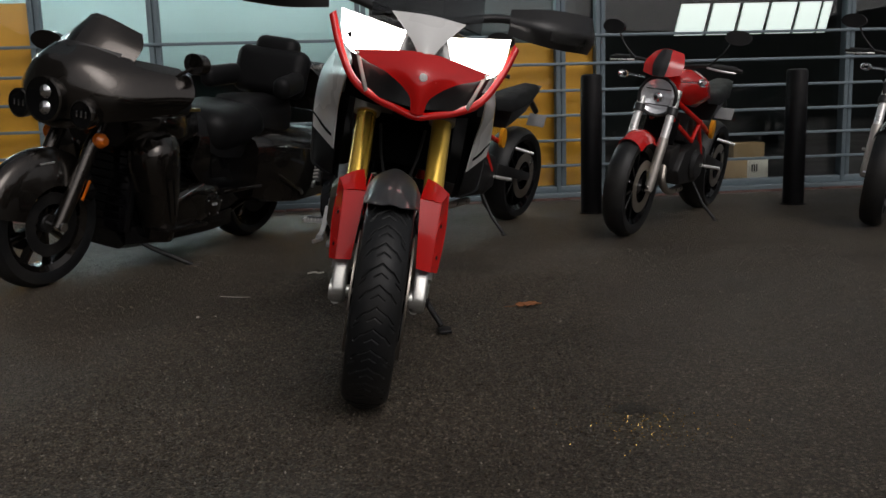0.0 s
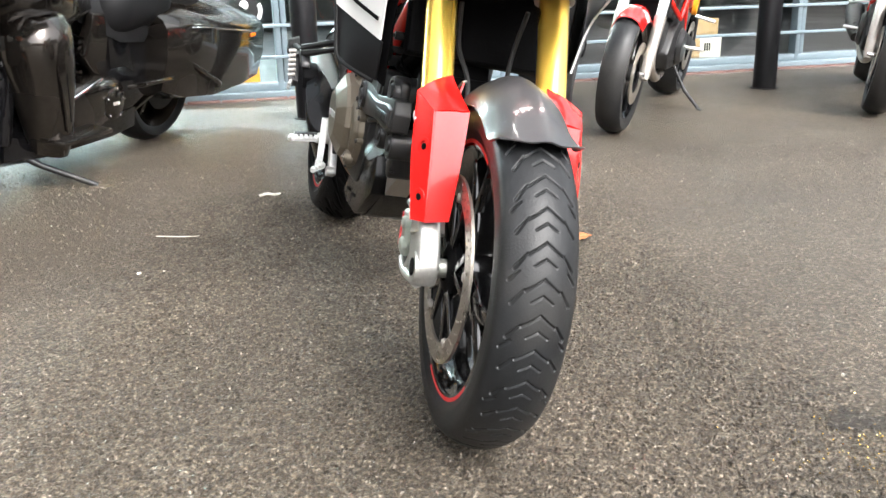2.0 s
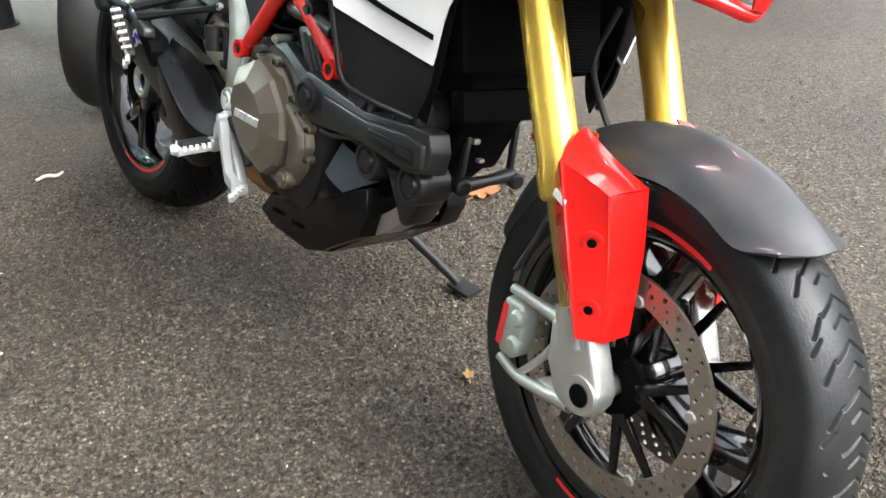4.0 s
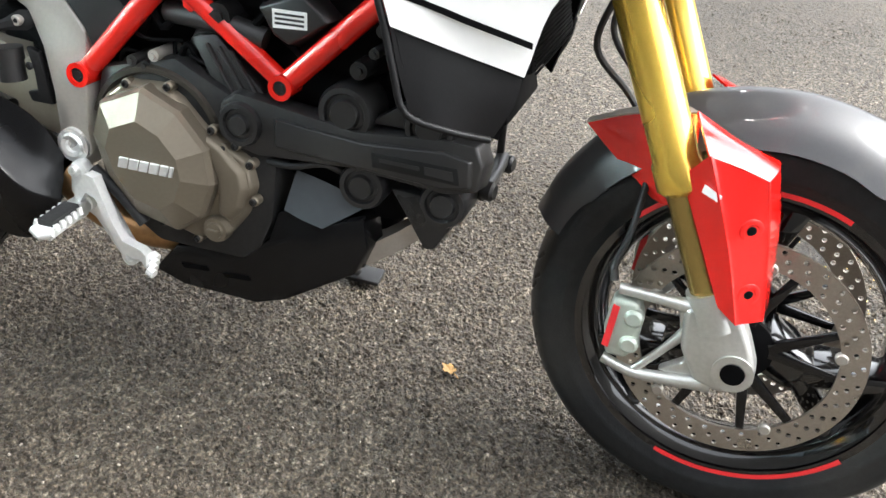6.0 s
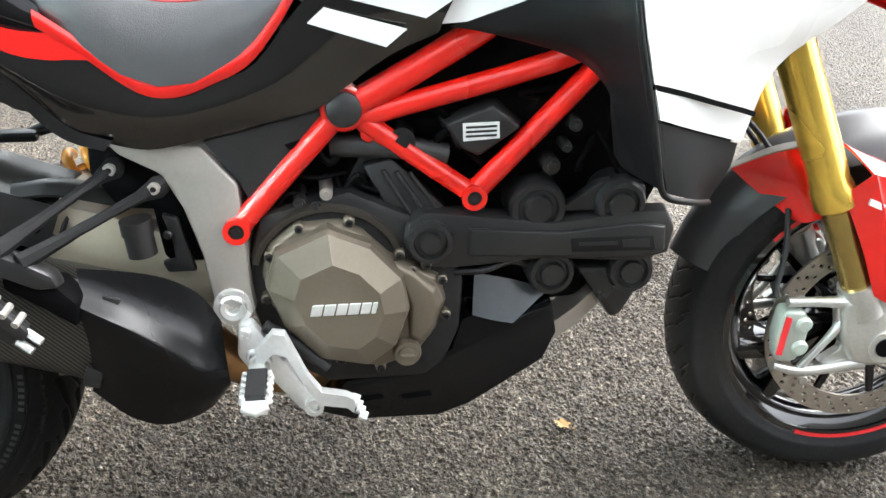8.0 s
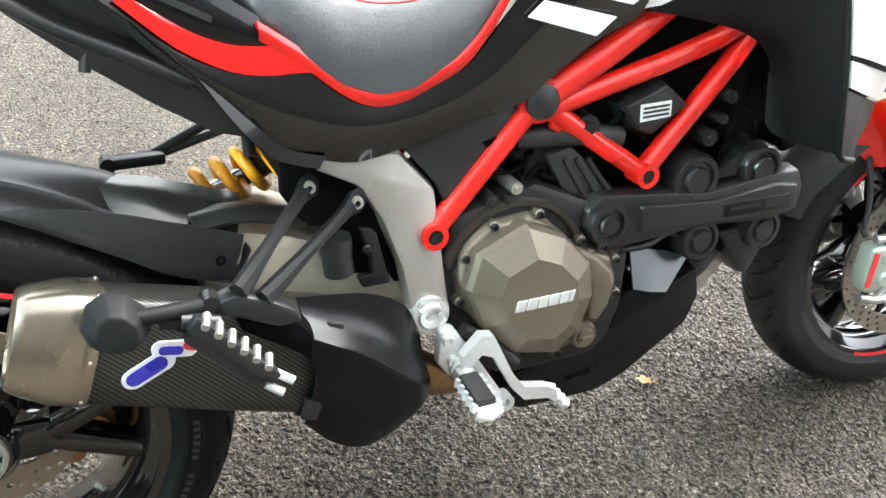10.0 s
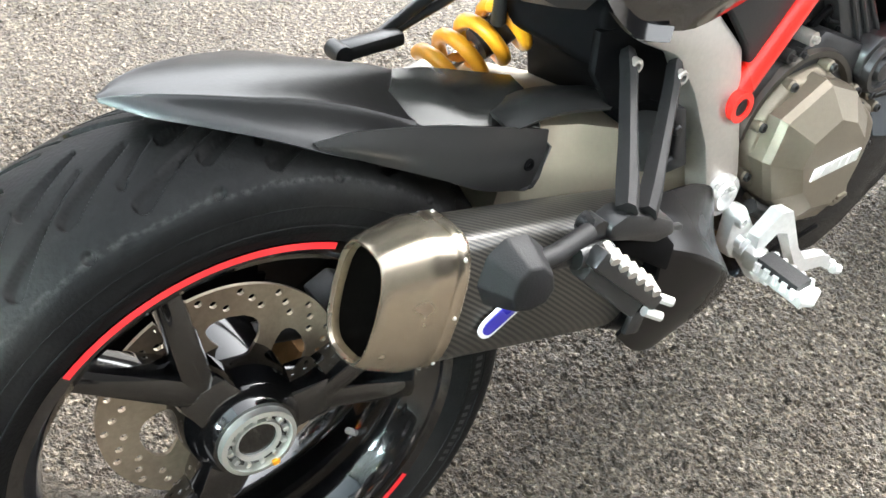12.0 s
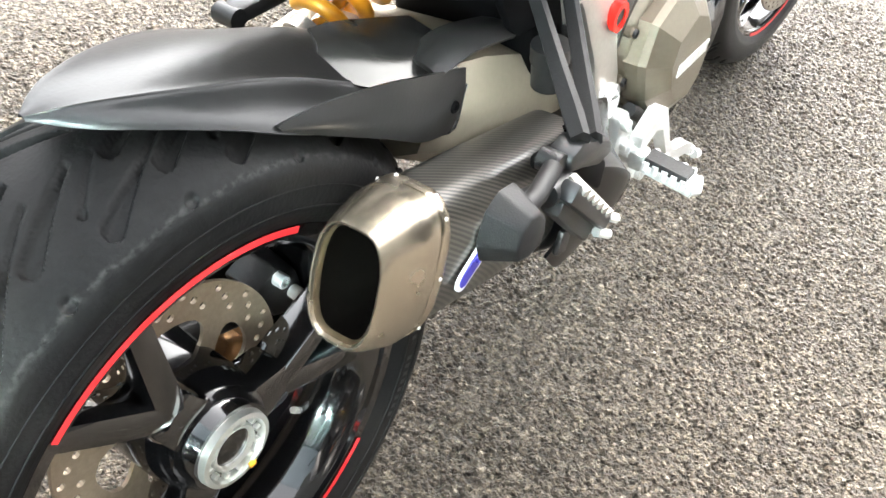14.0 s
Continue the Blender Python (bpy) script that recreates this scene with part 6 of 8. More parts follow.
        part(name, build(vs, [list(range(n))] + [list(range(2 * n - 1, n - 1, -1))] + [[i, (i + 1) % n, n + (i + 1) % n, n + i] for i in range(n)]), mat, can)
    def capsule(d0, q0, d1, q1, r):
        w = math.atan2(q1 - q0, d1 - d0)
        return [(d1 + r * math.cos(w + t), q1 + r * math.sin(w + t)) for t in np.linspace(-1.57, 1.57, 9)] + [(d0 - r * math.cos(w + t), q0 - r * math.sin(w + t)) for t in np.linspace(-1.57, 1.57, 9)]
    patch("white_mark", capsule(0.124, -0.018, 0.152, 0.008, 0.0122), 0.0014, M_DECAL_WHITE)
    patch("white_mark", capsule(0.146, 0.020, 0.176, 0.024, 0.0100), 0.0011, M_DECAL_WHITE)
    patch("blue_mark", capsule(0.1245, -0.0175, 0.148, 0.0045, 0.0084), 0.0022, M_DECAL_BLUE)
    patch("blue_mark", capsule(0.149, 0.0195, 0.165, 0.021, 0.0052), 0.0020, M_DECAL_BLUE)
    patch("red_mark", capsule(0.174, 0.028, 0.180, 0.027, 0.0052), 0.0024, M_TAPE)


make_exhaust()


def strut(a, b):
    """A flat forged strut, waisted in the middle, with a ridge along its outer face."""
    a, b = Vector(a), Vector(b)
    d = (b - a).normalized()
    out = Vector((0, -1, 0)) - d * -d.y
    out.normalize()
    wide = d.cross(out)
    loops = []
    for t, w, h in ((-0.085, 0.006, 0.005), (-0.06, 0.0115, 0.007), (0.0, 0.0150, 0.008), (0.06, 0.0120, 0.008), (0.13, 0.0080, 0.0082), (0.35, 0.0066, 0.0085), (0.6, 0.0070, 0.009), (0.85, 0.0100, 0.010), (1.0, 0.0115, 0.009)):
        q = a + (b - a) * t
        loops.append([q + wide * (w * i) + out * (h * j) for i, j in ((-0.7, -0.9), (-1, 0.4), (-0.45, 1), (0.45, 1), (1, 0.4), (0.7, -0.9))])
    bm = loft(loops)
    bmesh.ops.recalc_face_normals(bm, faces=bm.faces)
    return bm


def make_pegs():
    hanger = part("peg_hanger", join(*[strut(a, b) for a, b in (((0.422, -0.100, 0.611), (0.309, -0.226, 0.554)), ((0.476, -0.112, 0.588), (0.334, -0.226, 0.540)))]), M_STOP, bike, "black forged passenger footrest hanger")
    part("hanger_plate", plate([(0.392, 0.645), (0.432, 0.641), (0.500, 0.605), (0.530, 0.565), (0.565, 0.400), (0.535, 0.415), (0.508, 0.530), (0.475, 0.548), (0.420, 0.552), (0.390, 0.600)], -0.088, -0.076, 0.004), M_PIT, hanger, "black plate behind the hanger bolts")
    for x, y, z in ((0.420, -0.1145, 0.612), (0.474, -0.1265, 0.589)):
        bolt((x, 0, z), 0.0080, y, y + 0.012, hanger, M_CAST)
    part("hanger_foot", join(slab([(0.284, 0.550), (0.305, 0.557), (0.345, 0.541), (0.372, 0.522), (0.378, 0.504), (0.350, 0.502), (0.310, 0.520), (0.284, 0.532)], -0.232, -0.206, 0.004, bevel=0.006), tube([(0.280, -0.226, 0.543), (0.280, -0.205, 0.543)], 0.011, 16)), M_SATIN, hanger, "dark clamp block under the struts")
    # Black block in place of the shadow below the clamp.
    part("clamp_shadow", slab([(0.305, 0.520), (0.372, 0.506), (0.392, 0.480), (0.386, 0.446), (0.352, 0.470), (0.305, 0.505)], -0.222, -0.180, 0.004, bevel=0.004), M_PIT, hanger)
    part("peg_pivot", join(tube([(0.246, -0.232, 0.536), (0.285, -0.232, 0.525)], 0.011, 14), box((0.25, -0.222, 0.53), (0.05, 0.02, 0.014), 0.004, (0, 16, 0))), M_SATIN, hanger)
    pp = part("passenger_peg", bar((0.256, -0.246, 0.542), (0.336, -0.250, 0.456), 0.020, 0.017, 0.018, 0.014, 0.004), M_SATIN, bike, "dark folded passenger footrest with bright teeth")
    for k in range(6):
        part("tooth", tube([(0.268 + 0.0118 * k, -0.259, 0.538 - 0.0126 * k), (0.273 + 0.0118 * k, -0.240, 0.543 - 0.0126 * k)], 0.0046, 8), M_CAST, pp)
    for x, z in ((0.345, 0.456), (0.333, 0.444)):
        part("peg_tip", tube([(x - 0.009, -0.250, z + 0.006), (x + 0.008, -0.256, z - 0.005)], 0.005, 8), M_ALU, pp)
    part("peg_rubber", bar((0.258, -0.236, 0.530), (0.325, -0.238, 0.452), 0.034, 0.030, 0.02, 0.018, 0.004), M_RUBBER, bike)
    part("peg_stop", slab([(0.150, 0.546), (0.160, 0.572), (0.178, 0.582), (0.200, 0.577), (0.217, 0.557), (0.219, 0.531), (0.206, 0.515), (0.181, 0.512), (0.157, 0.523)], -0.256, -0.225, 0.014, bevel=0.0025), M_STOP, bike, "dark grey rubber heel stop")
    part("stop_arm", tube([(0.195, -0.236, 0.552), (0.225, -0.234, 0.550), (0.270, -0.222, 0.545)], 0.009, 10), M_STOP, bike)
    # rider's peg
    peg = part("rider_peg", join(loft([[(0.590 + dx, y, z + dz) for dx, dz in ((-0.015, -0.007), (0.015, -0.007), (0.015, 0.006), (-0.015, 0.006))] for y, z in ((-0.190, 0.346), (-0.25, 0.340), (-0.258, 0.338))]), *[tube([(0.572 + 0.036 * s, -0.196 - 0.0125 * k, 0.346 - 0.0012 * k), (0.575 + 0.030 * s, -0.196 - 0.0125 * k, 0.356 - 0.0012 * k)], 0.0042, 8) for k in range(5) for s in (0, 1)], tube([(0.574, -0.254, 0.341), (0.590, -0.260, 0.336), (0.606, -0.254, 0.341)], 0.0065, 12)), M_BRIGHT, bike, "bright toothed rider footrest")
    part("peg_rubber", loft([[(0.590 + dx, y, z + dz) for dx, dz in ((-0.015, 0.004), (0.015, 0.004), (0.012, 0.014), (-0.012, 0.014))] for y, z in ((-0.192, 0.346), (-0.248, 0.341))]), M_RUBBER, peg, "black rubber pad")
    part("peg_stem", join(tube([(0.592, -0.14, 0.352), (0.590, -0.195, 0.346)], [0.017, 0.012], 16), box((0.590, -0.18, 0.347), (0.026, 0.02, 0.026), 0.005)), M_FOOT, peg, "grey footrest clevis")
    part("peg_mount", join(plate([(0.566, 0.405), (0.585, 0.410), (0.625, 0.345), (0.66, 0.285), (0.668, 0.268), (0.655, 0.262), (0.64, 0.27), (0.60, 0.325), (0.575, 0.338), (0.562, 0.36)], -0.158, -0.138, 0.005), pipe((0.66, -0.165, 0.275), (0.66, -0.145, 0.275), 0.013, 0.007), tube([(0.592, -0.17, 0.352), (0.592, -0.14, 0.354)], 0.016, 16)), M_BRIGHT, bike, "pale cast peg mount")
    for x, z in ((0.575, 0.395), (0.582, 0.362)):
        bolt((x, 0, z), 0.0085, -0.166, -0.15, peg)
    part("brake_pedal", join(loft([[(x, y - w, z - h), (x, y + w, z - h), (x, y + w, z + h), (x, y - w, z + h)] for x, y, z, w, h in ((0.588, -0.172, 0.362, 0.008, 0.014), (0.612, -0.178, 0.392, 0.009, 0.014), (0.628, -0.180, 0.388, 0.009, 0.016), (0.655, -0.184, 0.330, 0.008, 0.012), (0.672, -0.187, 0.308, 0.008, 0.010), (0.705, -0.192, 0.304, 0.008, 0.009), (0.715, -0.195, 0.298, 0.009, 0.010))]), *[tube([(0.712 + 0.003 * k, -0.183 - 0.008 * k, 0.301 - 0.004 * k), (0.722 + 0.003 * k, -0.185 - 0.008 * k, 0.297 - 0.004 * k)], 0.0068, 8) for k in range(4)]), M_BRIGHT, bike, "bright bare aluminium brake pedal")
    part("pedal_link", tube([(0.60, -0.15, 0.40), (0.64, -0.15, 0.37), (0.68, -0.15, 0.33)], 0.009, 10, 4), M_RUBBER, bike)
    # side stand on the far side
    stand = part("side_stand", tube([(0.70, 0.10, 0.27), (0.78, 0.19, 0.175), (0.855, 0.275, 0.085)], [0.013, 0.011, 0.010], 12), M_DARK, bike, "dark steel side stand")
    part("stand_foot", moved(box((0, 0, 0), (0.07, 0.045, 0.01), 0.003), pose(0.865, 0.288, 0.074, 12)), M_DARK, stand)


make_pegs()


def make_body():
    # glossy black tail and side panels
    for sgn in (-1, 1):
        def put(bm):
            bm = moved(bm, pose(0, 0.012, 0))
            return bm if sgn < 0 else mirrored(bm)
        main = [[(0.20, -0.125, 0.885), (0.235, -0.145, 0.85), (0.30, -0.152, 0.79), (0.36, -0.152, 0.765), (0.42, -0.150, 0.757), (0.46, -0.150, 0.728), (0.492, -0.150, 0.714), (0.525, -0.150, 0.714), (0.57, -0.152, 0.728), (0.615, -0.155, 0.750), (0.668, -0.16, 0.814), (0.72, -0.165, 0.850), (0.86, -0.168, 0.84)],
                [(0.20, -0.130, 0.872), (0.235, -0.150, 0.838), (0.285, -0.157, 0.785), (0.34, -0.157, 0.742), (0.39, -0.156, 0.712), (0.44, -0.156, 0.690), (0.49, -0.156, 0.684), (0.535, -0.156, 0.688), (0.59, -0.157, 0.702), (0.65, -0.158, 0.728), (0.70, -0.160, 0.765), (0.75, -0.163, 0.795), (0.84, -0.166, 0.80)],
                [(0.20, -0.120, 0.862), (0.235, -0.140, 0.828), (0.285, -0.147, 0.777), (0.34, -0.148, 0.722), (0.39, -0.146, 0.668), (0.43, -0.142, 0.652), (0.475, -0.140, 0.642), (0.528, -0.140, 0.650), (0.60, -0.142, 0.668), (0.685, -0.145, 0.690), (0.715, -0.148, 0.712), (0.775, -0.152, 0.755), (0.835, -0.155, 0.782)]]
        body = part("tail_panel", put(sheet(main, 0.005, 3)), M_WHEEL, bike, "gloss black side and tail panel with a red swoosh")
        edge = [(0.20, 0.872), (0.245, 0.836), (0.287, 0.797), (0.311, 0.765), (0.337, 0.723), (0.361, 0.690), (0.39, 0.665), (0.43, 0.651)]
        part("panel_edge", put(sheet([[(x + 0.006, -0.149, z + 0.006) for x, z in edge], [(x - 0.004, -0.155, z - 0.005) for x, z in edge]], 0.004, 4)), M_BLACK, body)
        # red piping under the seat
        pipe_pts = [(0.371, 0.806), (0.387, 0.795), (0.42, 0.770), (0.46, 0.737), (0.491, 0.722), (0.524, 0.722), (0.56, 0.735), (0.605, 0.757), (0.640, 0.797), (0.665, 0.835)]
        ribbon = [[(x, -0.1575, z + 0.0095) for x, z in pipe_pts], [(x, -0.161, z) for x, z in pipe_pts], [(x, -0.1575, z - 0.0105) for x, z in pipe_pts]]
        part("red_piping", put(sheet(ribbon, 0.006, 4)), M_RED, body, "red stripe below the seat")
        sw_up = [(0.25, 0.848), (0.30, 0.812), (0.34, 0.794), (0.375, 0.789), (0.395, 0.786), (0.425, 0.765)]
        sw_lo = [(0.235, 0.845), (0.288, 0.795), (0.34, 0.766), (0.38, 0.758), (0.40, 0.758), (0.425, 0.757)]
        part("red_swoosh", put(sheet([[(x, -0.1562, z) for x, z in sw_up], [(x, -0.1578, (z + z2) / 2) for (x, z), (x2, z2) in zip(sw_up, sw_lo)], [(x, -0.1588, z) for x, z in sw_lo]], 0.003, 3)), M_RED, body, "red swoosh")
        part("upper_tail_panel", put(sheet([[(0.19, -0.146, 0.915), (0.25, -0.146, 0.893), (0.31, -0.146, 0.862), (0.375, -0.147, 0.818)], [(0.19, -0.154, 0.880), (0.25, -0.155, 0.860), (0.31, -0.155, 0.828), (0.380, -0.155, 0.797)], [(0.19, -0.150, 0.862), (0.25, -0.152, 0.838), (0.31, -0.152, 0.802), (0.385, -0.152, 0.778)]], 0.005, 4)), M_BLACK, body)
        part("name_mark", put(plate([(0.262, 0.851), (0.325, 0.817), (0.327, 0.823), (0.266, 0.857)], -0.1575, -0.1555, 0)), M_GRAIN, body, "small grey unreadable name bar")
        # white tank stripes
        for quad in ([(0.678, 0.797), (0.698, 0.815), (0.795, 0.789), (0.770, 0.768)], [(0.711, 0.828), (0.724, 0.845), (0.875, 0.838), (0.818, 0.801)]):
            part("white_stripe", put(sheet([[(x, -0.1655, z) for x, z in (quad[0], quad[3])], [(x, -0.1685, z) for x, z in (quad[1], quad[2])]], 0.003, 3)), M_WHITE, body, "white stripe")
    # seat
    loops = []
    for x, w, z0, z1 in ((0.345, 0.10, 0.83, 0.90), (0.375, 0.135, 0.803, 0.892), (0.42, 0.148, 0.770, 0.868), (0.46, 0.150, 0.740, 0.852), (0.50, 0.150, 0.725, 0.842), (0.54, 0.150, 0.728, 0.838), (0.60, 0.146, 0.757, 0.84), (0.64, 0.140, 0.797, 0.85), (0.675, 0.125, 0.845, 0.868)):
        prof = [(-1.0, 0), (-1.0, 0.3), (-0.93, 0.62), (-0.78, 0.86), (-0.5, 0.98), (0, 1.0), (0.5, 0.98), (0.78, 0.86), (0.93, 0.62), (1.0, 0.3), (1.0, 0)]
        loops.append([(x, w * p, z0 + (z1 - z0) * q) for p, q in prof])
    seat = part("seat", loft(loops), M_SEAT, bike, "dark grey vinyl rider seat with red stitching", sharp=70)
    for sgn in (-1, 1):
        part("stitching", tube([(0.38, 0.122 * sgn, 0.878), (0.44, 0.130 * sgn, 0.842), (0.50, 0.130 * sgn, 0.822), (0.56, 0.130 * sgn, 0.822), (0.62, 0.126 * sgn, 0.836)], 0.0012, 6, 4), M_THREAD, seat)
    # pillion pad, tank and tail underside
    part("pillion_seat", loft([[(x, w * p, z0 + (z1 - z0) * q) for p, q in ((-1, 0), (-0.95, 0.6), (-0.7, 0.95), (0, 1), (0.7, 0.95), (0.95, 0.6), (1, 0))] for x, w, z0, z1 in ((-0.02, 0.09, 0.98, 1.02), (0.10, 0.12, 0.94, 1.02), (0.25, 0.135, 0.88, 0.99), (0.36, 0.125, 0.84, 0.94))]), M_SEAT, bike, "dark grey passenger seat", sharp=70)
    part("tank", loft([[(x, w * p, z0 + (z1 - z0) * q) for p, q in ((-1, 0), (-1.0, 0.35), (-0.85, 0.75), (-0.5, 0.97), (0, 1), (0.5, 0.97), (0.85, 0.75), (1.0, 0.35), (1, 0))] for x, w, z0, z1 in ((0.655, 0.09, 0.82, 0.90), (0.72, 0.132, 0.80, 0.96), (0.82, 0.140, 0.79, 1.03), (0.95, 0.145, 0.80, 1.07), (1.07, 0.145, 0.82, 1.06), (1.16, 0.11, 0.86, 1.02))]), M_WHITE, bike, "white and black fuel tank", sharp=60)
    part("tail_underside", loft([[(x, -w, z1), (x, -w * 0.9, z0 + 0.01), (x, -w * 0.5, z0), (x, w * 0.5, z0), (x, w * 0.9, z0 + 0.01), (x, w, z1)] for x, w, z0, z1 in ((0.02, 0.08, 0.93, 0.97), (0.14, 0.11, 0.82, 0.90), (0.20, 0.115, 0.768, 0.86), (0.26, 0.118, 0.722, 0.82), (0.32, 0.118, 0.682, 0.77), (0.36, 0.11, 0.668, 0.72), (0.40, 0.10, 0.68, 0.70))]), M_SATIN, bike, "black tail underside", sharp=30)
    part("tail_hook", tube([(0.206, -0.10, 0.800), (0.200, -0.10, 0.770)], 0.006, 8), M_SATIN, bike)
    part("grab_rail", tube([(0.30, -0.13, 0.755), (0.24, -0.135, 0.79), (0.18, -0.13, 0.82), (0.12, -0.12, 0.86)], 0.008, 10, 4), M_DARK, bike, "dark grey grab rail")


make_body()


# ---- other motorcycles on the forecourt ----
def plain_wheel(owner, name, c, radius, width, spokes, disc_side=0, rim_mat=None, disc_mat=None):
    """A wheel with tyre, rim, spokes, hub and brake disc."""
    rim_r, half = radius - 0.078, width * 0.42
    body = part(name, lathe([(rim_r, -half), (rim_r - 0.012, -half * 0.8), (rim_r - 0.02, 0), (rim_r - 0.012, half * 0.8), (rim_r, half), (rim_r - 0.026, half * 0.7), (rim_r - 0.030, 0), (rim_r - 0.026, -half * 0.7)], c, 64, closed=True), rim_mat or M_BLACK, owner)
    prof = []
    for k in range(17):
        w = math.pi * (k / 16) - math.pi / 2
        prof.append((radius - 0.42 * width / 2 * abs(math.sin(w)) ** 2.2, width / 2 * math.sin(w)))
    part("tyre", lathe([(rim_r, -half), (rim_r + 0.02, -width / 2)] + prof + [(rim_r + 0.02, width / 2), (rim_r, half)], c, 80), M_TYRE, body, "black road tyre")
    for k in range(spokes):
        w = 2 * math.pi * k / spokes + 0.3
        part("spoke", bar((c[0] + 0.03 * math.cos(w), c[1], c[2] + 0.03 * math.sin(w)), (c[0] + (rim_r - 0.02) * math.cos(w), c[1], c[2] + (rim_r - 0.02) * math.sin(w)), 0.026, 0.018, half * 1.1, half * 0.8), rim_mat or M_BLACK, body)
    part("hub", disc(c, 0.042, -half, half, 24, 0.005), M_DARK, body)
    for s in ((-1, 1) if disc_side == 0 else (disc_side,)):
        part("brake_disc", lathe([(0.095, s * (half + 0.012)), (0.15, s * (half + 0.012)), (0.15, s * (half + 0.017)), (0.095, s * (half + 0.017))], c, 48, closed=True), disc_mat or M_STEEL, body, "steel brake disc")
    part("axle", tube([(c[0], -half - 0.055, c[2]), (c[0], half + 0.055, c[2])], 0.012, 14), M_CHROME, body)
    return body


def naked_bike(m, paint, paint_word, legs, frame_mat, lamp_mat, group, disc_mat=None):
    """A small naked motorcycle with a round lamp, x forward, y left."""
    b = thing("naked_motorcycle", m, "%s naked motorcycle with round headlamp on side stand" % paint_word, "motorcycle", group)
    fx = lambda z: 1.44 - (z - 0.30) * math.tan(radians(24)) - 0.02
    plain_wheel(b, "front_wheel", (1.44, 0, 0.30), 0.30, 0.12, 10, 0, None, disc_mat)
    plain_wheel(b, "rear_wheel", (0, 0, 0.315), 0.315, 0.18, 10, 1)
    for s in (-1, 1):
        y = 0.098 * s
        leg = part("fork_leg", tube([(fx(0.84), y, 0.84), (fx(0.55), y, 0.55)], 0.025, 16), legs, b, "bright fork tube")
        part("fork_lower", tube([(fx(0.57), y, 0.57), (fx(0.30), y, 0.30), (fx(0.275), y, 0.275)], [0.029, 0.027, 0.02], 16), M_CAST if legs is M_ALU else M_DARK, leg)
        part("clamp", pipe((fx(0.74), y, 0.74), (fx(0.70), y, 0.70), 0.034, 0.025), M_SATIN, leg)
        part("caliper", box((1.35, 0.075 * s, 0.36), (0.06, 0.04, 0.09), 0.01, (0, 20, 0)), M_CAST, leg)
        part("mirror_stem", tube([(fx(1.0) - 0.02, 0.22 * s, 1.0), (fx(1.0), 0.30 * s, 1.08), (fx(1.0) + 0.01, 0.34 * s, 1.16)], 0.005, 8, 4), M_SATIN, b)
        part("mirror", moved(loft([[(x, yy * 0.075, zz * 0.042) for yy, zz in ring(0, 0, 1, 16)] for x in (0.012, -0.012)]), pose(fx(1.0) + 0.01, 0.37 * s, 1.17, 0, 0, 10 * s)), M_SATIN, b, "black oval mirror")
        part("turn_signal", join(tube([(fx(0.9) + 0.03, 0.11 * s, 0.90), (fx(0.9) + 0.03, 0.22 * s, 0.905)], 0.006, 8), moved(loft([[(x, yy * r, zz * r * 0.7) for yy, zz in ring(0, 0, 1, 14)] for x, r in ((-0.03, 0.012), (0.0, 0.03), (0.02, 0.034), (0.04, 0.024))]), pose(fx(0.9) + 0.03, 0.24 * s, 0.905))), M_LENS if s else M_AMBER, b, "clear turn signal")
        part("grip", tube([(fx(1.0) - 0.07, 0.37 * s, 0.995), (fx(1.0) - 0.03, 0.25 * s, 1.0)], 0.017, 12), M_RUBBER, b)
        part("lever", tube([(fx(1.0) + 0.0, 0.22 * s, 0.99), (fx(1.0) + 0.02, 0.30 * s, 0.98), (fx(1.0) - 0.02, 0.38 * s, 0.975)], 0.006, 8, 4), M_ALU, b)
        part("frame_tube", tube([(fx(0.84) - 0.06, 0.05 * s, 0.80), (0.78, 0.13 * s, 0.66), (0.45, 0.12 * s, 0.56)], 0.016, 12, 4), frame_mat, b)
        part("frame_tube", tube([(fx(0.84) - 0.04, 0.05 * s, 0.70), (0.86, 0.13 * s, 0.54), (0.74, 0.13 * s, 0.66)], 0.014, 12), frame_mat, b)
        part("frame_tube", tube([(0.78, 0.13 * s, 0.66), (0.55, 0.12 * s, 0.40)], 0.014, 12), frame_mat, b)
        part("footpeg", tube([(0.52, 0.12 * s, 0.36), (0.50, 0.24 * s, 0.36)], 0.011, 10), M_ALU, b)
        part("passenger_peg", tube([(0.26, 0.13 * s, 0.52), (0.22, 0.24 * s, 0.50)], 0.010, 10), M_ALU, b)
    rows = []
    for wd in (58, 78, 100, 125, 150):
        w = radians(wd)
        rows.append([(1.44 + (0.317 - 0.07 * abs(q) ** 3) * math.cos(w), 0.072 * q, 0.30 + (0.317 - 0.07 * abs(q) ** 3) * math.sin(w)) for q in (-1, -0.6, 0, 0.6, 1)])
    part("front_mudguard", sheet(rows, 0.003, 4), paint, b)
    lamp = part("headlamp_shell", moved(lathe([(0.02, 0.09), (0.08, 0.06), (0.115, 0.0), (0.12, -0.03), (0.112, -0.035), (0.10, -0.03)], (0, 0, 0), 36), pose(1.21, 0, 0.80, 0, 0, 90)), M_GRAIN, b, "grey round headlamp shell")
    part("reflector", moved(lathe([(0.0, 0.012), (0.05, 0.004), (0.085, -0.012), (0.104, -0.028)], (0, 0, 0), 36), pose(1.21, 0, 0.80, 0, 0, 90)), lamp_mat, lamp, "bright faceted lamp reflector")
    part("lamp_core", moved(lathe([(0.0, -0.030), (0.018, -0.028), (0.030, -0.018), (0.034, -0.004)], (0, 0, 0), 24), pose(1.21, 0, 0.795, 0, 0, 90)), M_CHROME, lamp, "chrome lamp core")
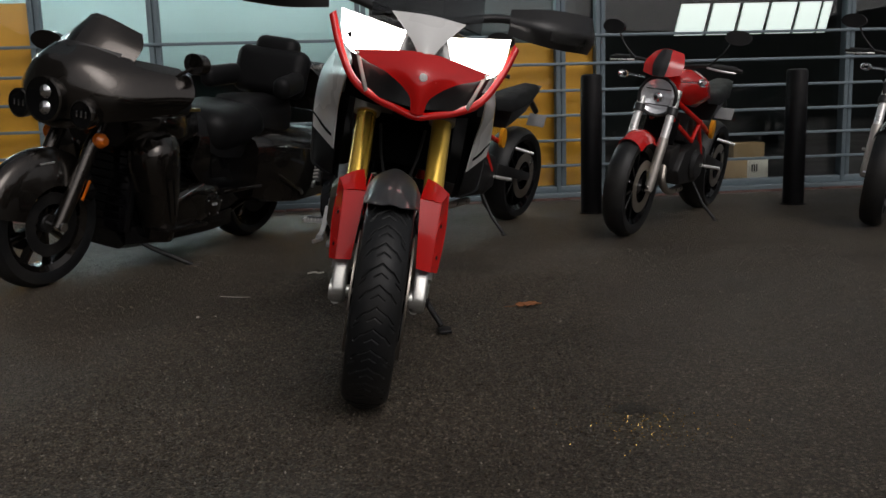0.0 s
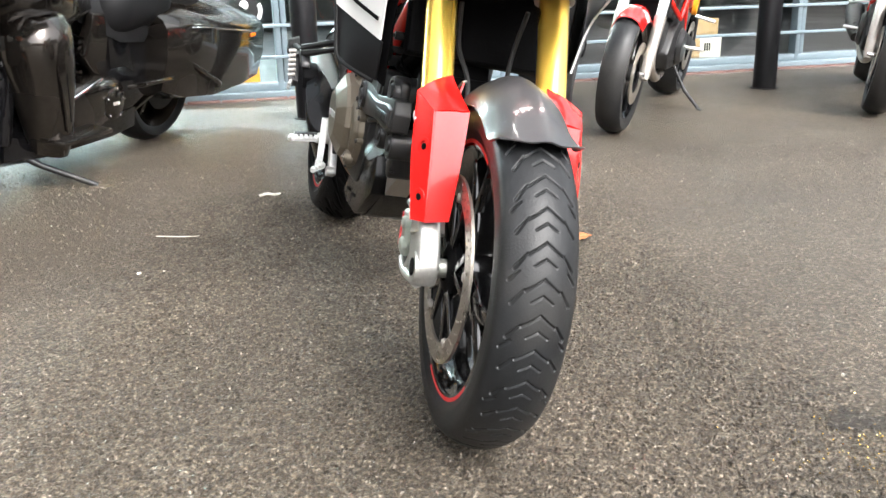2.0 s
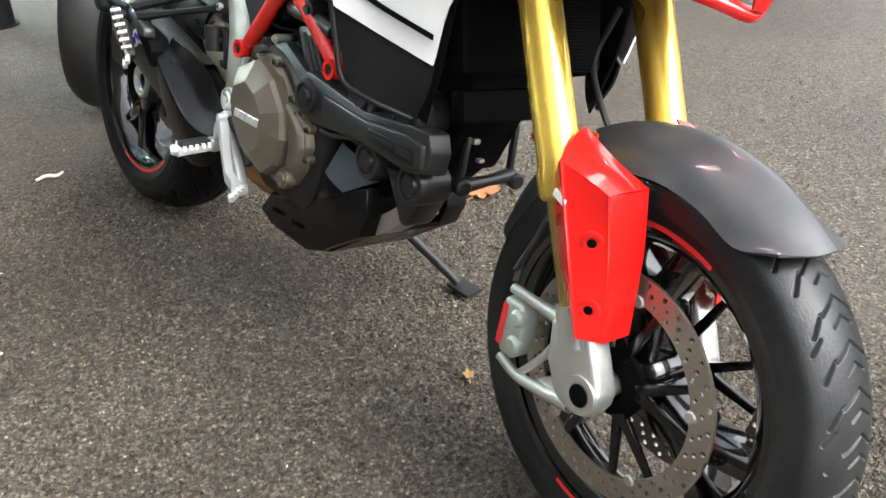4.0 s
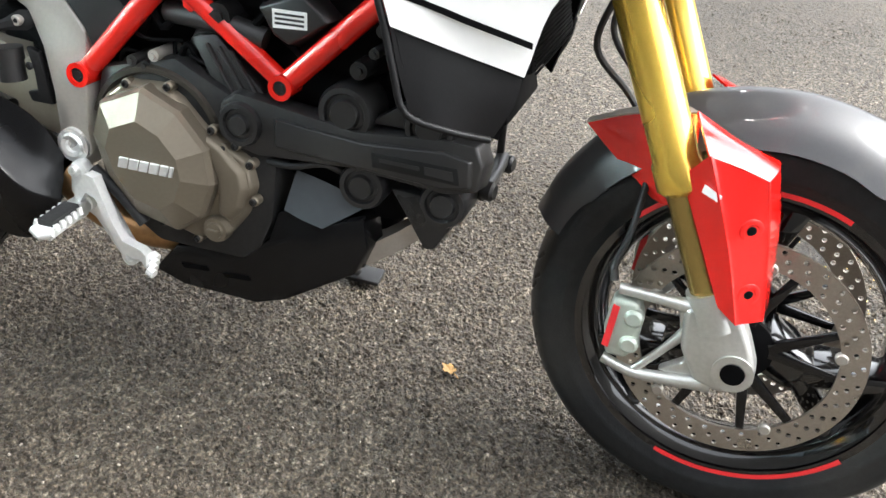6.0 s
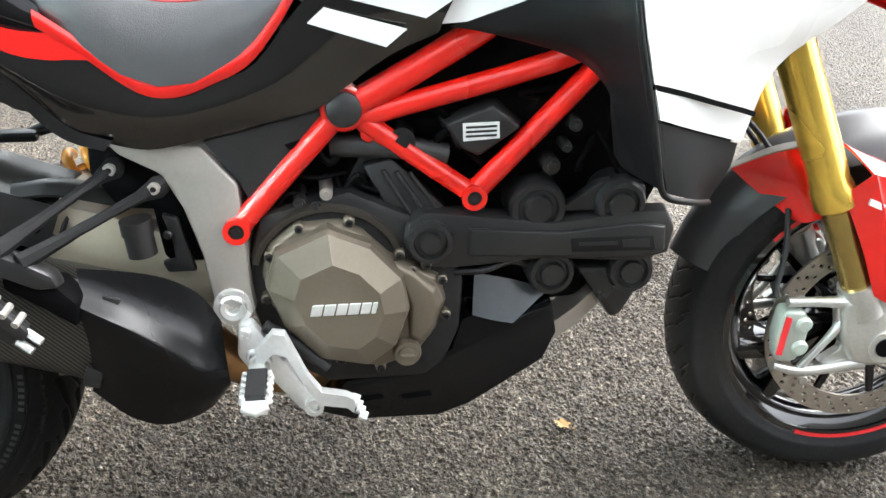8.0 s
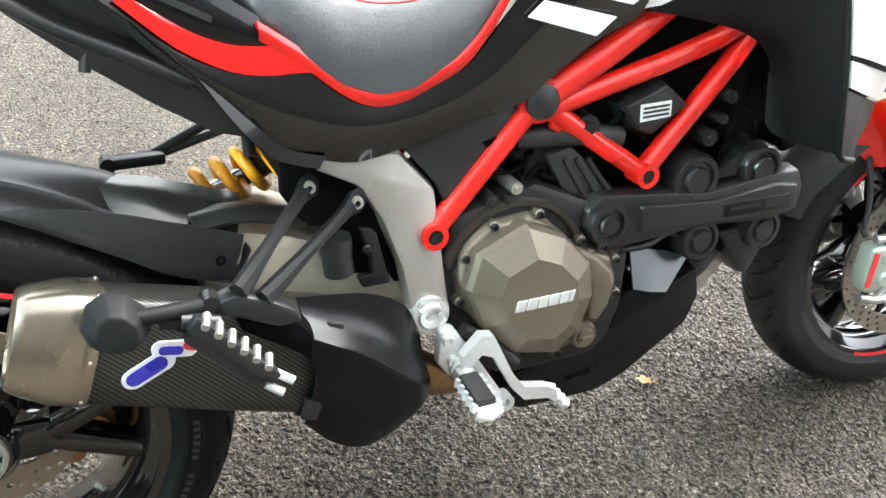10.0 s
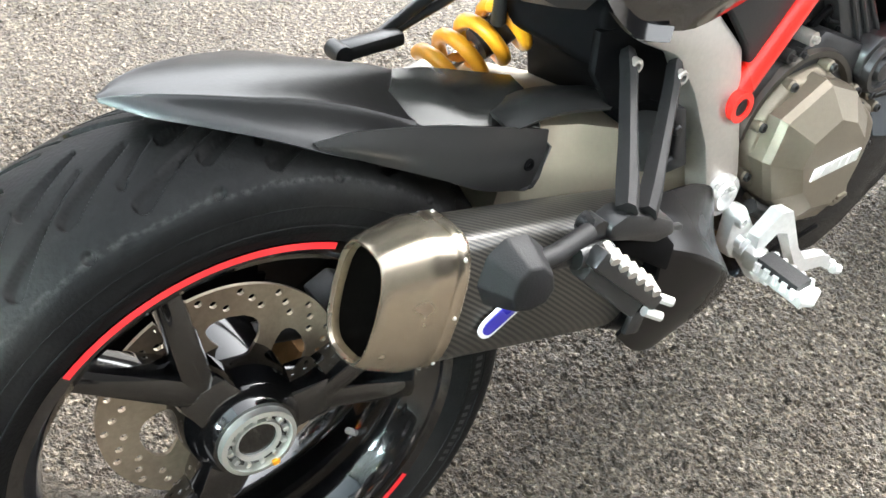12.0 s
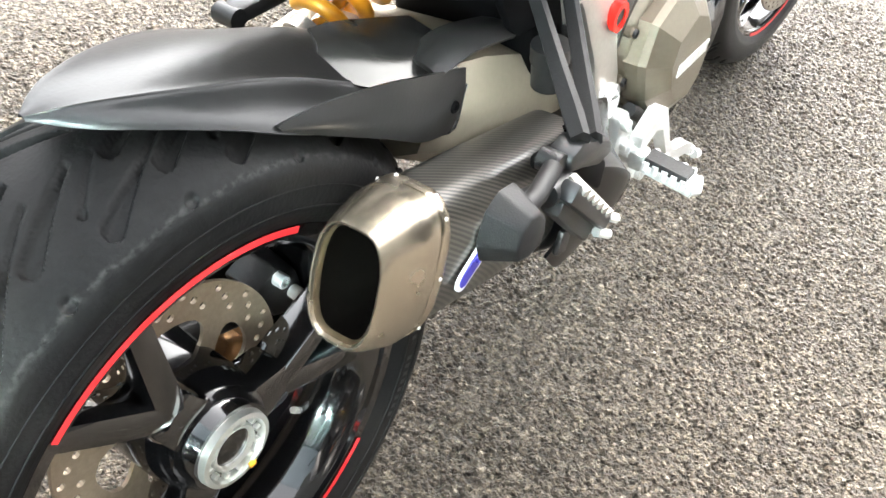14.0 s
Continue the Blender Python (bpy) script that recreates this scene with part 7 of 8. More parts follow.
    for dz in (0.042, -0.048):
        part("lamp_bar", box((1.2305, 0, 0.80 + dz), (0.006, 0.15, 0.007), 0.002), M_GRAIN, lamp)
    screen = part("flyscreen", sheet([[(1.23, -0.11, 0.93), (1.28, 0, 0.91), (1.23, 0.11, 0.93)], [(1.20, -0.115, 0.99), (1.26, 0, 0.99), (1.20, 0.115, 0.99)], [(1.14, -0.085, 1.05), (1.19, 0, 1.07), (1.14, 0.085, 1.05)]], 0.004, 5), paint, b)
    part("screen_stripe", sheet([[(1.279, -0.035, 0.915), (1.285, 0, 0.912), (1.279, 0.035, 0.915)], [(1.259, -0.045, 0.99), (1.265, 0, 0.99), (1.259, 0.045, 0.99)], [(1.187, -0.03, 1.064), (1.196, 0, 1.069), (1.187, 0.03, 1.064)]], 0.003, 4), M_GRAIN, screen, "dark grey stripe")
    part("instruments", box((1.15, 0, 1.0), (0.04, 0.14, 0.07), 0.01, (0, -30, 0)), M_SATIN, b)
    part("handlebar", tube([(fx(1.0) - 0.08, -0.40, 0.99), (fx(1.0) - 0.03, -0.2, 1.0), (fx(1.0) - 0.02, 0, 0.97), (fx(1.0) - 0.03, 0.2, 1.0), (fx(1.0) - 0.08, 0.40, 0.99)], 0.011, 10, 4), M_SATIN, b)
    part("tank", loft([[(x, w * p, z0 + (z1 - z0) * q) for p, q in ((-0.6, 0), (-1, 0.35), (-0.9, 0.75), (-0.5, 0.97), (0, 1), (0.5, 0.97), (0.9, 0.75), (1.0, 0.35), (0.6, 0))] for x, w, z0, z1 in ((0.52, 0.09, 0.76, 0.82), (0.62, 0.14, 0.74, 0.90), (0.78, 0.17, 0.74, 0.96), (0.95, 0.165, 0.76, 0.97), (1.05, 0.10, 0.80, 0.93))]), paint, b, sharp=60)
    part("tank_mark", plate([(0.84, 0.875), (0.95, 0.875), (0.95, 0.90), (0.84, 0.90)], 0.160, 0.166, 0.001), M_DECAL_WHITE, b, "pale bar on the tank")
    part("seat", loft([[(x, w * p, z0 + (z1 - z0) * q) for p, q in ((-1, 0), (-0.95, 0.6), (-0.6, 1), (0.6, 1), (0.95, 0.6), (1, 0))] for x, w, z0, z1 in ((-0.12, 0.07, 0.86, 0.91), (0.1, 0.12, 0.80, 0.87), (0.35, 0.13, 0.75, 0.83), (0.53, 0.10, 0.76, 0.83))]), M_LEATHER, b, sharp=60)
    part("tail", loft([[(x, -w, z1), (x, -w * 0.7, z0), (x, w * 0.7, z0), (x, w, z1)] for x, w, z0, z1 in ((-0.2, 0.05, 0.86, 0.90), (0.05, 0.1, 0.74, 0.83), (0.35, 0.12, 0.64, 0.76))]), M_SATIN, b)
    part("number_plate", box((-0.30, 0, 0.66), (0.006, 0.13, 0.09), 0.003, (0, -25, 0)), M_PLATE, b, "blank grey number plate")
    part("plate_arm", tube([(-0.12, 0, 0.82), (-0.27, 0, 0.72)], 0.02, 10), M_SATIN, b)
    eng = part("engine", join(plate([(0.50, 0.30), (0.62, 0.26), (0.95, 0.27), (1.02, 0.36), (0.92, 0.48), (0.70, 0.54), (0.50, 0.48)], -0.13, 0.13, 0.02), disc((0.72, 0, 0.38), 0.10, -0.16, 0.16, 32, 0.02)), M_DARK, b, "dark cast engine")
    part("cylinder", box((0.78, 0, 0.60), (0.14, 0.18, 0.18), 0.015, (0, -15, 0)), M_DARK, eng)
    part("cylinder", box((1.0, 0, 0.44), (0.18, 0.18, 0.14), 0.015, (0, 10, 0)), M_DARK, eng)
    part("oil_cooler", box((1.09, 0, 0.60), (0.03, 0.2, 0.16), 0.006, (0, -20, 0)), M_PIT, b)
    part("header_pipe", tube([(1.08, -0.04, 0.42), (1.10, -0.06, 0.30), (0.98, -0.08, 0.23), (0.7, -0.10, 0.22), (0.45, -0.13, 0.30)], 0.022, 12, 5), M_STEEL, b)
    part("header_pipe", tube([(1.06, 0.05, 0.40), (1.11, 0.07, 0.30), (1.0, 0.08, 0.23), (0.7, 0.06, 0.22)], 0.022, 12, 5), M_STEEL, b)
    part("silencer", tube([(0.42, -0.15, 0.30), (0.30, -0.17, 0.36), (0.02, -0.19, 0.45)], [0.03, 0.055, 0.058], 20), M_SATIN, b, "black silencer")
    part("swingarm", join(bar((0.5, -0.1, 0.40), (0.0, -0.1, 0.315), 0.08, 0.05, 0.04, 0.03), bar((0.5, 0.12, 0.40), (0.0, 0.12, 0.315), 0.08, 0.05, 0.04, 0.03)), M_SATIN, b)
    part("shock_reservoir", moved(loft([[(x * 0.03, y, z * 0.06) for x, z in ring(0, 0, 1, 18)] for y in (0.135, 0.16)]), pose(0.50, 0, 0.60)), M_SPRING, b, "yellow spring cover")
    part("side_stand", tube([(0.62, 0.10, 0.28), (0.63, 0.20, 0.14), (0.645, 0.30, 0.055)], 0.010, 10), M_DARK, b)
    part("stand_foot", box((0.65, 0.31, 0.052), (0.05, 0.03, 0.008), 0.002, (-9, 0, 0)), M_DARK, b)
    return b


def row_bike(x, y, turn, lean=-9):
    """The pose of a bike whose front tyre stands at x, y."""
    w = radians(turn)
    return pose(x - 1.44 * math.cos(w), y - 1.44 * math.sin(w), 0, lean, 0, turn)


naked_bike(row_bike(1.04, 5.15, -118), M_RED, "red", M_ALU, M_FRAME, M_GLOW, "naked motorcycles by the glass")
naked_bike(row_bike(-0.28, 4.66, -116), M_BLACK, "black and red", M_DARK, M_FRAME, M_REFLECT, "naked motorcycles by the glass", M_DARK)
naked_bike(row_bike(2.52, 5.38, -118), M_BLACK, "black", M_ALU, M_FRAME, M_REFLECT, "naked motorcycles by the glass")


def touring_bike():
    """The large black tourer with fairing, panniers and top case."""
    t = thing("touring_motorcycle", pose(-1.33, 5.47, 0, -10, 0, -108), "large gloss black touring motorcycle with panniers on its side stand", "motorcycle")
    plain_wheel(t, "front_wheel", (1.625, 0, 0.31), 0.31, 0.13, 9, 0, M_TOUR, M_DARK)
    plain_wheel(t, "rear_wheel", (0, 0, 0.32), 0.32, 0.18, 9, 1, M_TOUR, M_DARK)
    rows = []
    for wd in (12, 40, 70, 100, 130, 158):
        w = radians(wd)
        rows.append([(1.625 + (0.345 - 0.16 * abs(q) ** 3) * math.cos(w), 0.098 * q, 0.31 + (0.345 - 0.16 * abs(q) ** 3) * math.sin(w)) for q in (-1, -0.85, -0.5, 0, 0.5, 0.85, 1)])
    fender = part("front_mudguard", sheet(rows, 0.004, 4), M_TOUR, t, "gloss black deep front mudguard")
    part("fender_mark", plate([(1.64, 0.60), (1.72, 0.595), (1.72, 0.603), (1.64, 0.608)], 0.086, 0.092, 0), M_ALU, fender, "pale unreadable bar")
    for s in (-1, 1):
        leg = part("fork_cover", tube([(1.34, 0.115 * s, 0.90), (1.42, 0.115 * s, 0.72), (1.56, 0.115 * s, 0.44), (1.635, 0.115 * s, 0.30)], [0.036, 0.036, 0.034, 0.03], 20), M_TOUR, t, "gloss black fork cover")
        part("axle_cap", tube([(1.63, 0.11 * s, 0.31), (1.63, 0.15 * s, 0.31)], 0.022, 16), M_CHROME, leg)
        part("reflector", box((1.505, 0.148 * s, 0.47), (0.014, 0.006, 0.10), 0.002, (0, -26, 0)), M_AMBER, leg, "amber fork reflector")
        part("turn_signal", join(lathe([(0, 0.02 * s), (0.02, 0.018 * s), (0.033, 0.0)], (1.43, 0.165 * s, 0.70), 20), disc((1.43, 0.15 * s, 0.70), 0.036, -0.02, 0.015, 20, 0.006)), M_AMBER, t, "amber turn signal")
        fog = part("fog_lamp", moved(lathe([(0.02, 0.08), (0.055, 0.05), (0.066, 0.0), (0.068, -0.025), (0.060, -0.03)], (0, 0, 0), 28), pose(1.565, 0.185 * s, 0.83, 0, 0, 90)), M_TOUR, t, "round black-rimmed fog lamp")
        part("lamp_face", moved(lathe([(0, -0.018), (0.03, -0.02), (0.060, -0.026)], (0, 0, 0), 28), pose(1.565, 0.185 * s, 0.83, 0, 0, 90)), M_BLACK, fog)
        for k in (-1, 0, 1):
            part("lamp_bar", box((1.592, (0.185 + 0.026 * k) * s, 0.832), (0.004, 0.010, 0.030), 0.002), M_CHROME, fog)
        part("mirror", moved(loft([[(x, yy * 0.085, zz * 0.05) for yy, zz in ring(0, 0, 1, 18)] for x in (0.02, -0.02)]), pose(1.16, 0.46 * s, 1.10, 0, 0, -20 * s)), M_TOUR, t, "black mirror")
        part("mirror_stem", tube([(1.20, 0.36 * s, 1.02), (1.17, 0.44 * s, 1.08)], 0.008, 8), M_TOUR, t)
        # lower fairing with a tall rounded face
        skin = []
        for z, x0, dx, dy in ((0.19, 1.08, 0.040, 0.070), (0.26, 1.09, 0.060, 0.090), (0.36, 1.11, 0.078, 0.104), (0.47, 1.13, 0.094, 0.114), (0.57, 1.15, 0.110, 0.120), (0.64, 1.16, 0.116, 0.118), (0.685, 1.155, 0.106, 0.106), (0.722, 1.145, 0.082, 0.082), (0.738, 1.135, 0.044, 0.046)):
            skin.append([(x0 + dx * math.copysign(abs(cx) ** 0.75, cx), (0.238 + dy * math.copysign(abs(cy) ** 0.75, cy)) * s, z - 0.10 * dx * cx) for cx, cy in ring(0, 0, 1, 24)])
        low = part("lower_fairing", loft(skin), M_TOUR, t, "gloss black lower leg fairing", sharp=60)
        part("fairing_blade", sheet([[(1.10, 0.336 * s, 0.30), (1.135, 0.350 * s, 0.42), (1.165, 0.356 * s, 0.56), (1.150, 0.346 * s, 0.64)], [(1.12, 0.336 * s, 0.30), (1.165, 0.354 * s, 0.42), (1.20, 0.352 * s, 0.56), (1.19, 0.342 * s, 0.64)]], 0.006 * s, 4), M_TOUR, low)
        part("fairing_groove", tube([(1.105, 0.338 * s, 0.34), (1.135, 0.345 * s, 0.46), (1.15, 0.346 * s, 0.58)], 0.010, 10, 4), M_PIT, low)
        bag = part("pannier", loft([[(x, (0.175 + w) * s, z1), (x, (0.20 + w) * s, z1 - 0.045), (x, (0.205 + w) * s, (z0 + z1) / 2), (x, (0.18 + w) * s, z0 + 0.03), (x, (0.14 + w * 0.5) * s, z0), (x, 0.12 * s, z0), (x, 0.12 * s, z1 + 0.07), (x, (0.08 + w * 0.8) * s, z1 + 0.055)] for x, w, z0, z1 in ((-0.68, 0.10, 0.32, 0.58), (-0.64, 0.13, 0.28, 0.61), (-0.44, 0.13, 0.25, 0.63), (-0.10, 0.14, 0.24, 0.65), (0.20, 0.14, 0.27, 0.68), (0.34, 0.10, 0.31, 0.66))]), M_TOUR, t, "gloss black hard pannier", sharp=50)
        part("pannier_seam", tube([(-0.60, 0.322 * s, 0.555), (-0.1, 0.342 * s, 0.605), (0.15, 0.345 * s, 0.63), (0.26, 0.305 * s, 0.62)], 0.004, 8, 4), M_CHROME, bag)
        part("reflector", box((-0.50, 0.332 * s, 0.545), (0.06, 0.008, 0.02), 0.003), M_AMBER, bag, "small amber reflector")
        part("pannier_rail", tube([(0.22, 0.30 * s, 0.50), (0.10, 0.36 * s, 0.42), (-0.08, 0.36 * s, 0.34), (-0.15, 0.30 * s, 0.30)], 0.011, 10, 4), M_TOUR, t)
        part("footboard", box((0.46, 0.30 * s, 0.40), (0.24, 0.10, 0.02), 0.006, (20 * s, 0, 0)), M_TOUR, t)
        part("rider_board", box((1.00, 0.30 * s, 0.26), (0.32, 0.11, 0.02), 0.006), M_TOUR, t)
        part("side_cover", plate([(0.20, 0.66), (0.72, 0.70), (0.78, 0.52), (0.66, 0.40), (0.20, 0.34)], (0.13 if s > 0 else -0.18), (0.18 if s > 0 else -0.13), 0.015), M_TOUR, t, "gloss black side cover")
    part("exhaust", tube([(0.85, -0.12, 0.24), (0.4, -0.26, 0.2), (-0.5, -0.28, 0.2)], [0.035, 0.05, 0.055], 16), M_TOUR, t, "black exhaust pipe")
    half = [((1.22, 0.40, 0.86), (1.45, 0.27, 0.81), (1.56, 0.12, 0.80), (1.57, 0, 0.80)),
            ((1.16, 0.45, 0.93), (1.47, 0.29, 0.91), (1.58, 0.12, 0.92), (1.60, 0, 0.92)),
            ((1.14, 0.42, 1.01), (1.44, 0.25, 1.02), (1.55, 0.12, 1.04), (1.57, 0, 1.04)),
            ((1.14, 0.34, 1.06), (1.37, 0.20, 1.09), (1.46, 0.10, 1.12), (1.48, 0, 1.12))]
    part("fairing", sheet([[(x, -y, z) for x, y, z in r] + [(x, y, z) for x, y, z in reversed(r[:-1])] for r in half], 0.006, 5), M_TOUR, t, "gloss black handlebar fairing")
    part("fairing_back", box((1.08, 0, 0.93), (0.28, 0.60, 0.22), 0.05), M_SATIN, t)
    part("windscreen", sheet([[(1.34, -0.24, 1.07), (1.46, 0, 1.12), (1.34, 0.24, 1.07)], [(1.28, -0.24, 1.14), (1.39, 0, 1.20), (1.28, 0.24, 1.14)], [(1.22, -0.18, 1.20), (1.32, 0, 1.27), (1.22, 0.18, 1.20)]], 0.004, 4), M_TOUR, t, "low smoked windscreen")
    part("screen_trim", sheet([[(1.39, -0.20, 1.085), (1.495, 0, 1.115), (1.39, 0.20, 1.085)], [(1.37, -0.20, 1.105), (1.475, 0, 1.14), (1.37, 0.20, 1.105)]], 0.004, 4), M_SATIN, t)
    lamp = part("headlamp", moved(lathe([(0.03, 0.10), (0.09, 0.06), (0.105, 0.0), (0.108, -0.025), (0.098, -0.03)], (0, 0, 0), 36), pose(1.605, 0, 0.875, 0, 0, 90)), M_TOUR, t, "round headlamp in a black shell")
    part("lamp_face", moved(lathe([(0, -0.01), (0.05, -0.015), (0.098, -0.026)], (0, 0, 0), 36), pose(1.605, 0, 0.875, 0, 0, 90)), M_BLACK, lamp)
    for z in (0.035, -0.04):
        part("projector", moved(lathe([(0, -0.04), (0.02, -0.036), (0.034, -0.02)], (0, 0, 0), 24), pose(1.60, 0, 0.875 + z, 0, 0, 90)), M_CHROME, lamp)
    part("lamp_bridge", tube([(1.52, -0.2, 0.80), (1.56, 0, 0.765), (1.52, 0.2, 0.80)], 0.022, 12, 4), M_TOUR, t)
    part("tank", loft([[(x, w * p, z0 + (z1 - z0) * q) for p, q in ((-0.7, 0), (-1, 0.3), (-0.9, 0.75), (-0.5, 0.97), (0, 1), (0.5, 0.97), (0.9, 0.75), (1.0, 0.3), (0.7, 0))] for x, w, z0, z1 in ((0.66, 0.10, 0.70, 0.80), (0.78, 0.21, 0.66, 0.87), (0.98, 0.26, 0.62, 0.95), (1.15, 0.26, 0.62, 0.95), (1.30, 0.20, 0.66, 0.90))]), M_TOUR, t, "gloss black fuel tank", sharp=60)
    part("tank_mark", plate([(0.80, 0.835), (0.92, 0.835), (0.925, 0.85), (0.805, 0.85)], 0.200, 0.226, 0), M_GOLD_DARK, t, "dull gold unreadable bar")
    part("rider_seat", loft([[(x, w * p, z0 + (z1 - z0) * q) for p, q in ((-1, 0), (-1.02, 0.4), (-0.85, 0.85), (-0.4, 1), (0.4, 1), (0.85, 0.85), (1.02, 0.4), (1, 0))] for x, w, z0, z1 in ((0.26, 0.18, 0.62, 0.84), (0.40, 0.22, 0.56, 0.82), (0.56, 0.21, 0.57, 0.79), (0.70, 0.15, 0.63, 0.80), (0.82, 0.08, 0.70, 0.82))]), M_LEATHER, t, "black leather rider seat", sharp=70)
    part("passenger_seat", loft([[(x, w * p, z0 + (z1 - z0) * q) for p, q in ((-1, 0), (-1.02, 0.5), (-0.8, 0.92), (0, 1), (0.8, 0.92), (1.02, 0.5), (1, 0))] for x, w, z0, z1 in ((-0.22, 0.15, 0.70, 0.90), (0.0, 0.17, 0.68, 0.90), (0.18, 0.16, 0.68, 0.89), (0.24, 0.13, 0.72, 0.86))]), M_LEATHER, t, "black leather passenger seat", sharp=70)
    part("backrest", box((-0.19, 0, 1.03), (0.15, 0.50, 0.30), 0.066, (0, -12, 0), 5), M_LEATHER, t, "padded black leather backrest", sharp=80)
    part("headrest", box((-0.24, 0, 1.17), (0.13, 0.30, 0.16), 0.06, (0, -14, 0), 5), M_LEATHER, t, sharp=80)
    for s in (-1, 1):
        part("armrest", box((-0.01, 0.245 * s, 0.975), (0.30, 0.11, 0.13), 0.052, (0, 8, 10 * s), 5), M_LEATHER, t, "rounded black arm pad", sharp=80)
    part("seat_bolster", box((0.40, 0, 0.72), (0.50, 0.50, 0.25), 0.112, (0, 5, 0), 6), M_LEATHER, t, "wide rounded black leather seat pad", sharp=80)
    part("top_case", loft([[(x, w * p, z0 + (z1 - z0) * q) for p, q in ((-0.9, 0), (-1, 0.4), (-0.95, 0.8), (-0.7, 1), (0.7, 1), (0.95, 0.8), (1, 0.4), (0.9, 0))] for x, w, z0, z1 in ((-0.72, 0.20, 0.84, 1.04), (-0.64, 0.27, 0.80, 1.10), (-0.45, 0.30, 0.80, 1.12), (-0.34, 0.28, 0.82, 1.08))]), M_TOUR, t, "gloss black top case", sharp=50)
    part("rear_mudguard", sheet([[(0.36 * math.cos(radians(w)), 0.11 * q, 0.32 + (0.36 - 0.05 * abs(q) ** 2) * math.sin(radians(w))) for q in (-1, 0, 1)] for w in (40, 80, 120, 160)], 0.005, 4), M_TOUR, t)
    eng = part("engine", join(plate([(0.60, 0.20), (1.12, 0.20), (1.16, 0.32), (1.02, 0.42), (0.70, 0.44), (0.58, 0.34)], -0.14, 0.14, 0.03), *[box((0.94 + 0.13 * s, 0, 0.53), (0.15, 0.2, 0.2), 0.02, (0, 22 * s, 0)) for s in (-1, 1)]), M_BLACK, t, "dark V-twin engine")
    for s in (-1, 1):
        for k in range(6):
            part("cooling_fin", box((0.90 + (0.08 + 0.012 * k) * s, 0, 0.45 + 0.03 * k), (0.16, 0.25, 0.008), 0.002, (0, 22 * s, 0)), M_PIT, eng)
    part("primary_cover", loft([[(0.80 + 0.29 * k * cx, y, 0.31 + 0.115 * k * cz - 0.05 * cx * k) for cx, cz in ring(0, 0, 1, 32)] for y, k in ((0.13, 1.0), (0.19, 0.98), (0.215, 0.88), (0.22, 0.5))]), M_TOUR, t, "gloss black primary cover", sharp=60)
    part("cover_disc", lathe([(0, 0.232), (0.055, 0.23), (0.07, 0.222), (0.075, 0.2)], (0.62, 0, 0.315), 28), M_TOUR, t)
    part("cover_mark", plate([(0.60, 0.31), (0.645, 0.31), (0.65, 0.325), (0.605, 0.325)], 0.2315, 0.2335, 0), M_ALU, t, "pale unreadable mark")
    for k in range(5):
        w = 2 * math.pi * k / 5 + 0.4
        part("cover_bolt", disc((0.62 + 0.064 * math.cos(w), 0.226, 0.315 + 0.064 * math.sin(w)), 0.006, 0, 0.006, 10), M_CHROME, t)
    part("air_cleaner", disc((0.98, 0, 0.58), 0.09, -0.24, -0.16, 28, 0.02), M_TOUR, t)
    part("horn_cover", box((0.93, 0.17, 0.55), (0.05, 0.04, 0.12), 0.012, (0, 10, 0)), M_CHROME, t, "small chrome cover")
    part("gear_rod", tube([(1.05, 0.24, 0.35), (0.75, 0.24, 0.44)], 0.006, 8), M_CHROME, t)
    stand = part("side_stand", tube([(1.13, 0.05, 0.20), (1.09, 0.20, 0.135), (1.01, 0.40, 0.075)], [0.017, 0.013, 0.012], 12), M_DARK, t)
    part("stand_foot", box((1.01, 0.41, 0.072), (0.05, 0.07, 0.012), 0.003, (10, 0, 0)), M_STEEL, stand, "worn bright stand foot")
    part("side_fill", loft([[(x, y, z) for y, z in ((0.06, z0), (w, z0 + 0.03), (w + 0.02, (z0 + z1) / 2), (w, z1), (0.06, z1))] for x, w, z0, z1 in ((0.20, 0.16, 0.30, 0.60), (0.45, 0.20, 0.24, 0.62), (0.62, 0.18, 0.22, 0.62))]), M_BLACK, t, "black cover before the rear wheel", sharp=50)
    guard = part("front_shield", box((1.20, 0, 0.44), (0.05, 0.34, 0.44), 0.02, (0, -8, 0)), M_BLACK, t, "black oil cooler shield between the leg fairings")
    for k in range(9):
        part("shield_slat", box((1.228 - 0.0055 * (k - 4), 0, 0.44 + 0.04 * (k - 4)), (0.008, 0.28, 0.010), 0.003, (0, -8, 0)), M_PIT, guard)
    part("belly_pan", loft([[(x, y, z) for y, z in ((-w, 0.25), (-w, 0.16), (-w * 0.7, 0.13), (w * 0.7, 0.13), (w, 0.16), (w, 0.25))] for x, w in ((0.36, 0.16), (0.60, 0.20), (1.05, 0.20), (1.22, 0.14))]), M_BLACK, t, "black frame rails and exhaust under the engine", sharp=40)
    part("sub_frame", tube([(1.18, 0.10, 0.24), (0.6, 0.13, 0.18), (0.1, 0.13, 0.30)], 0.018, 12, 4), M_TOUR, t)


touring_bike()


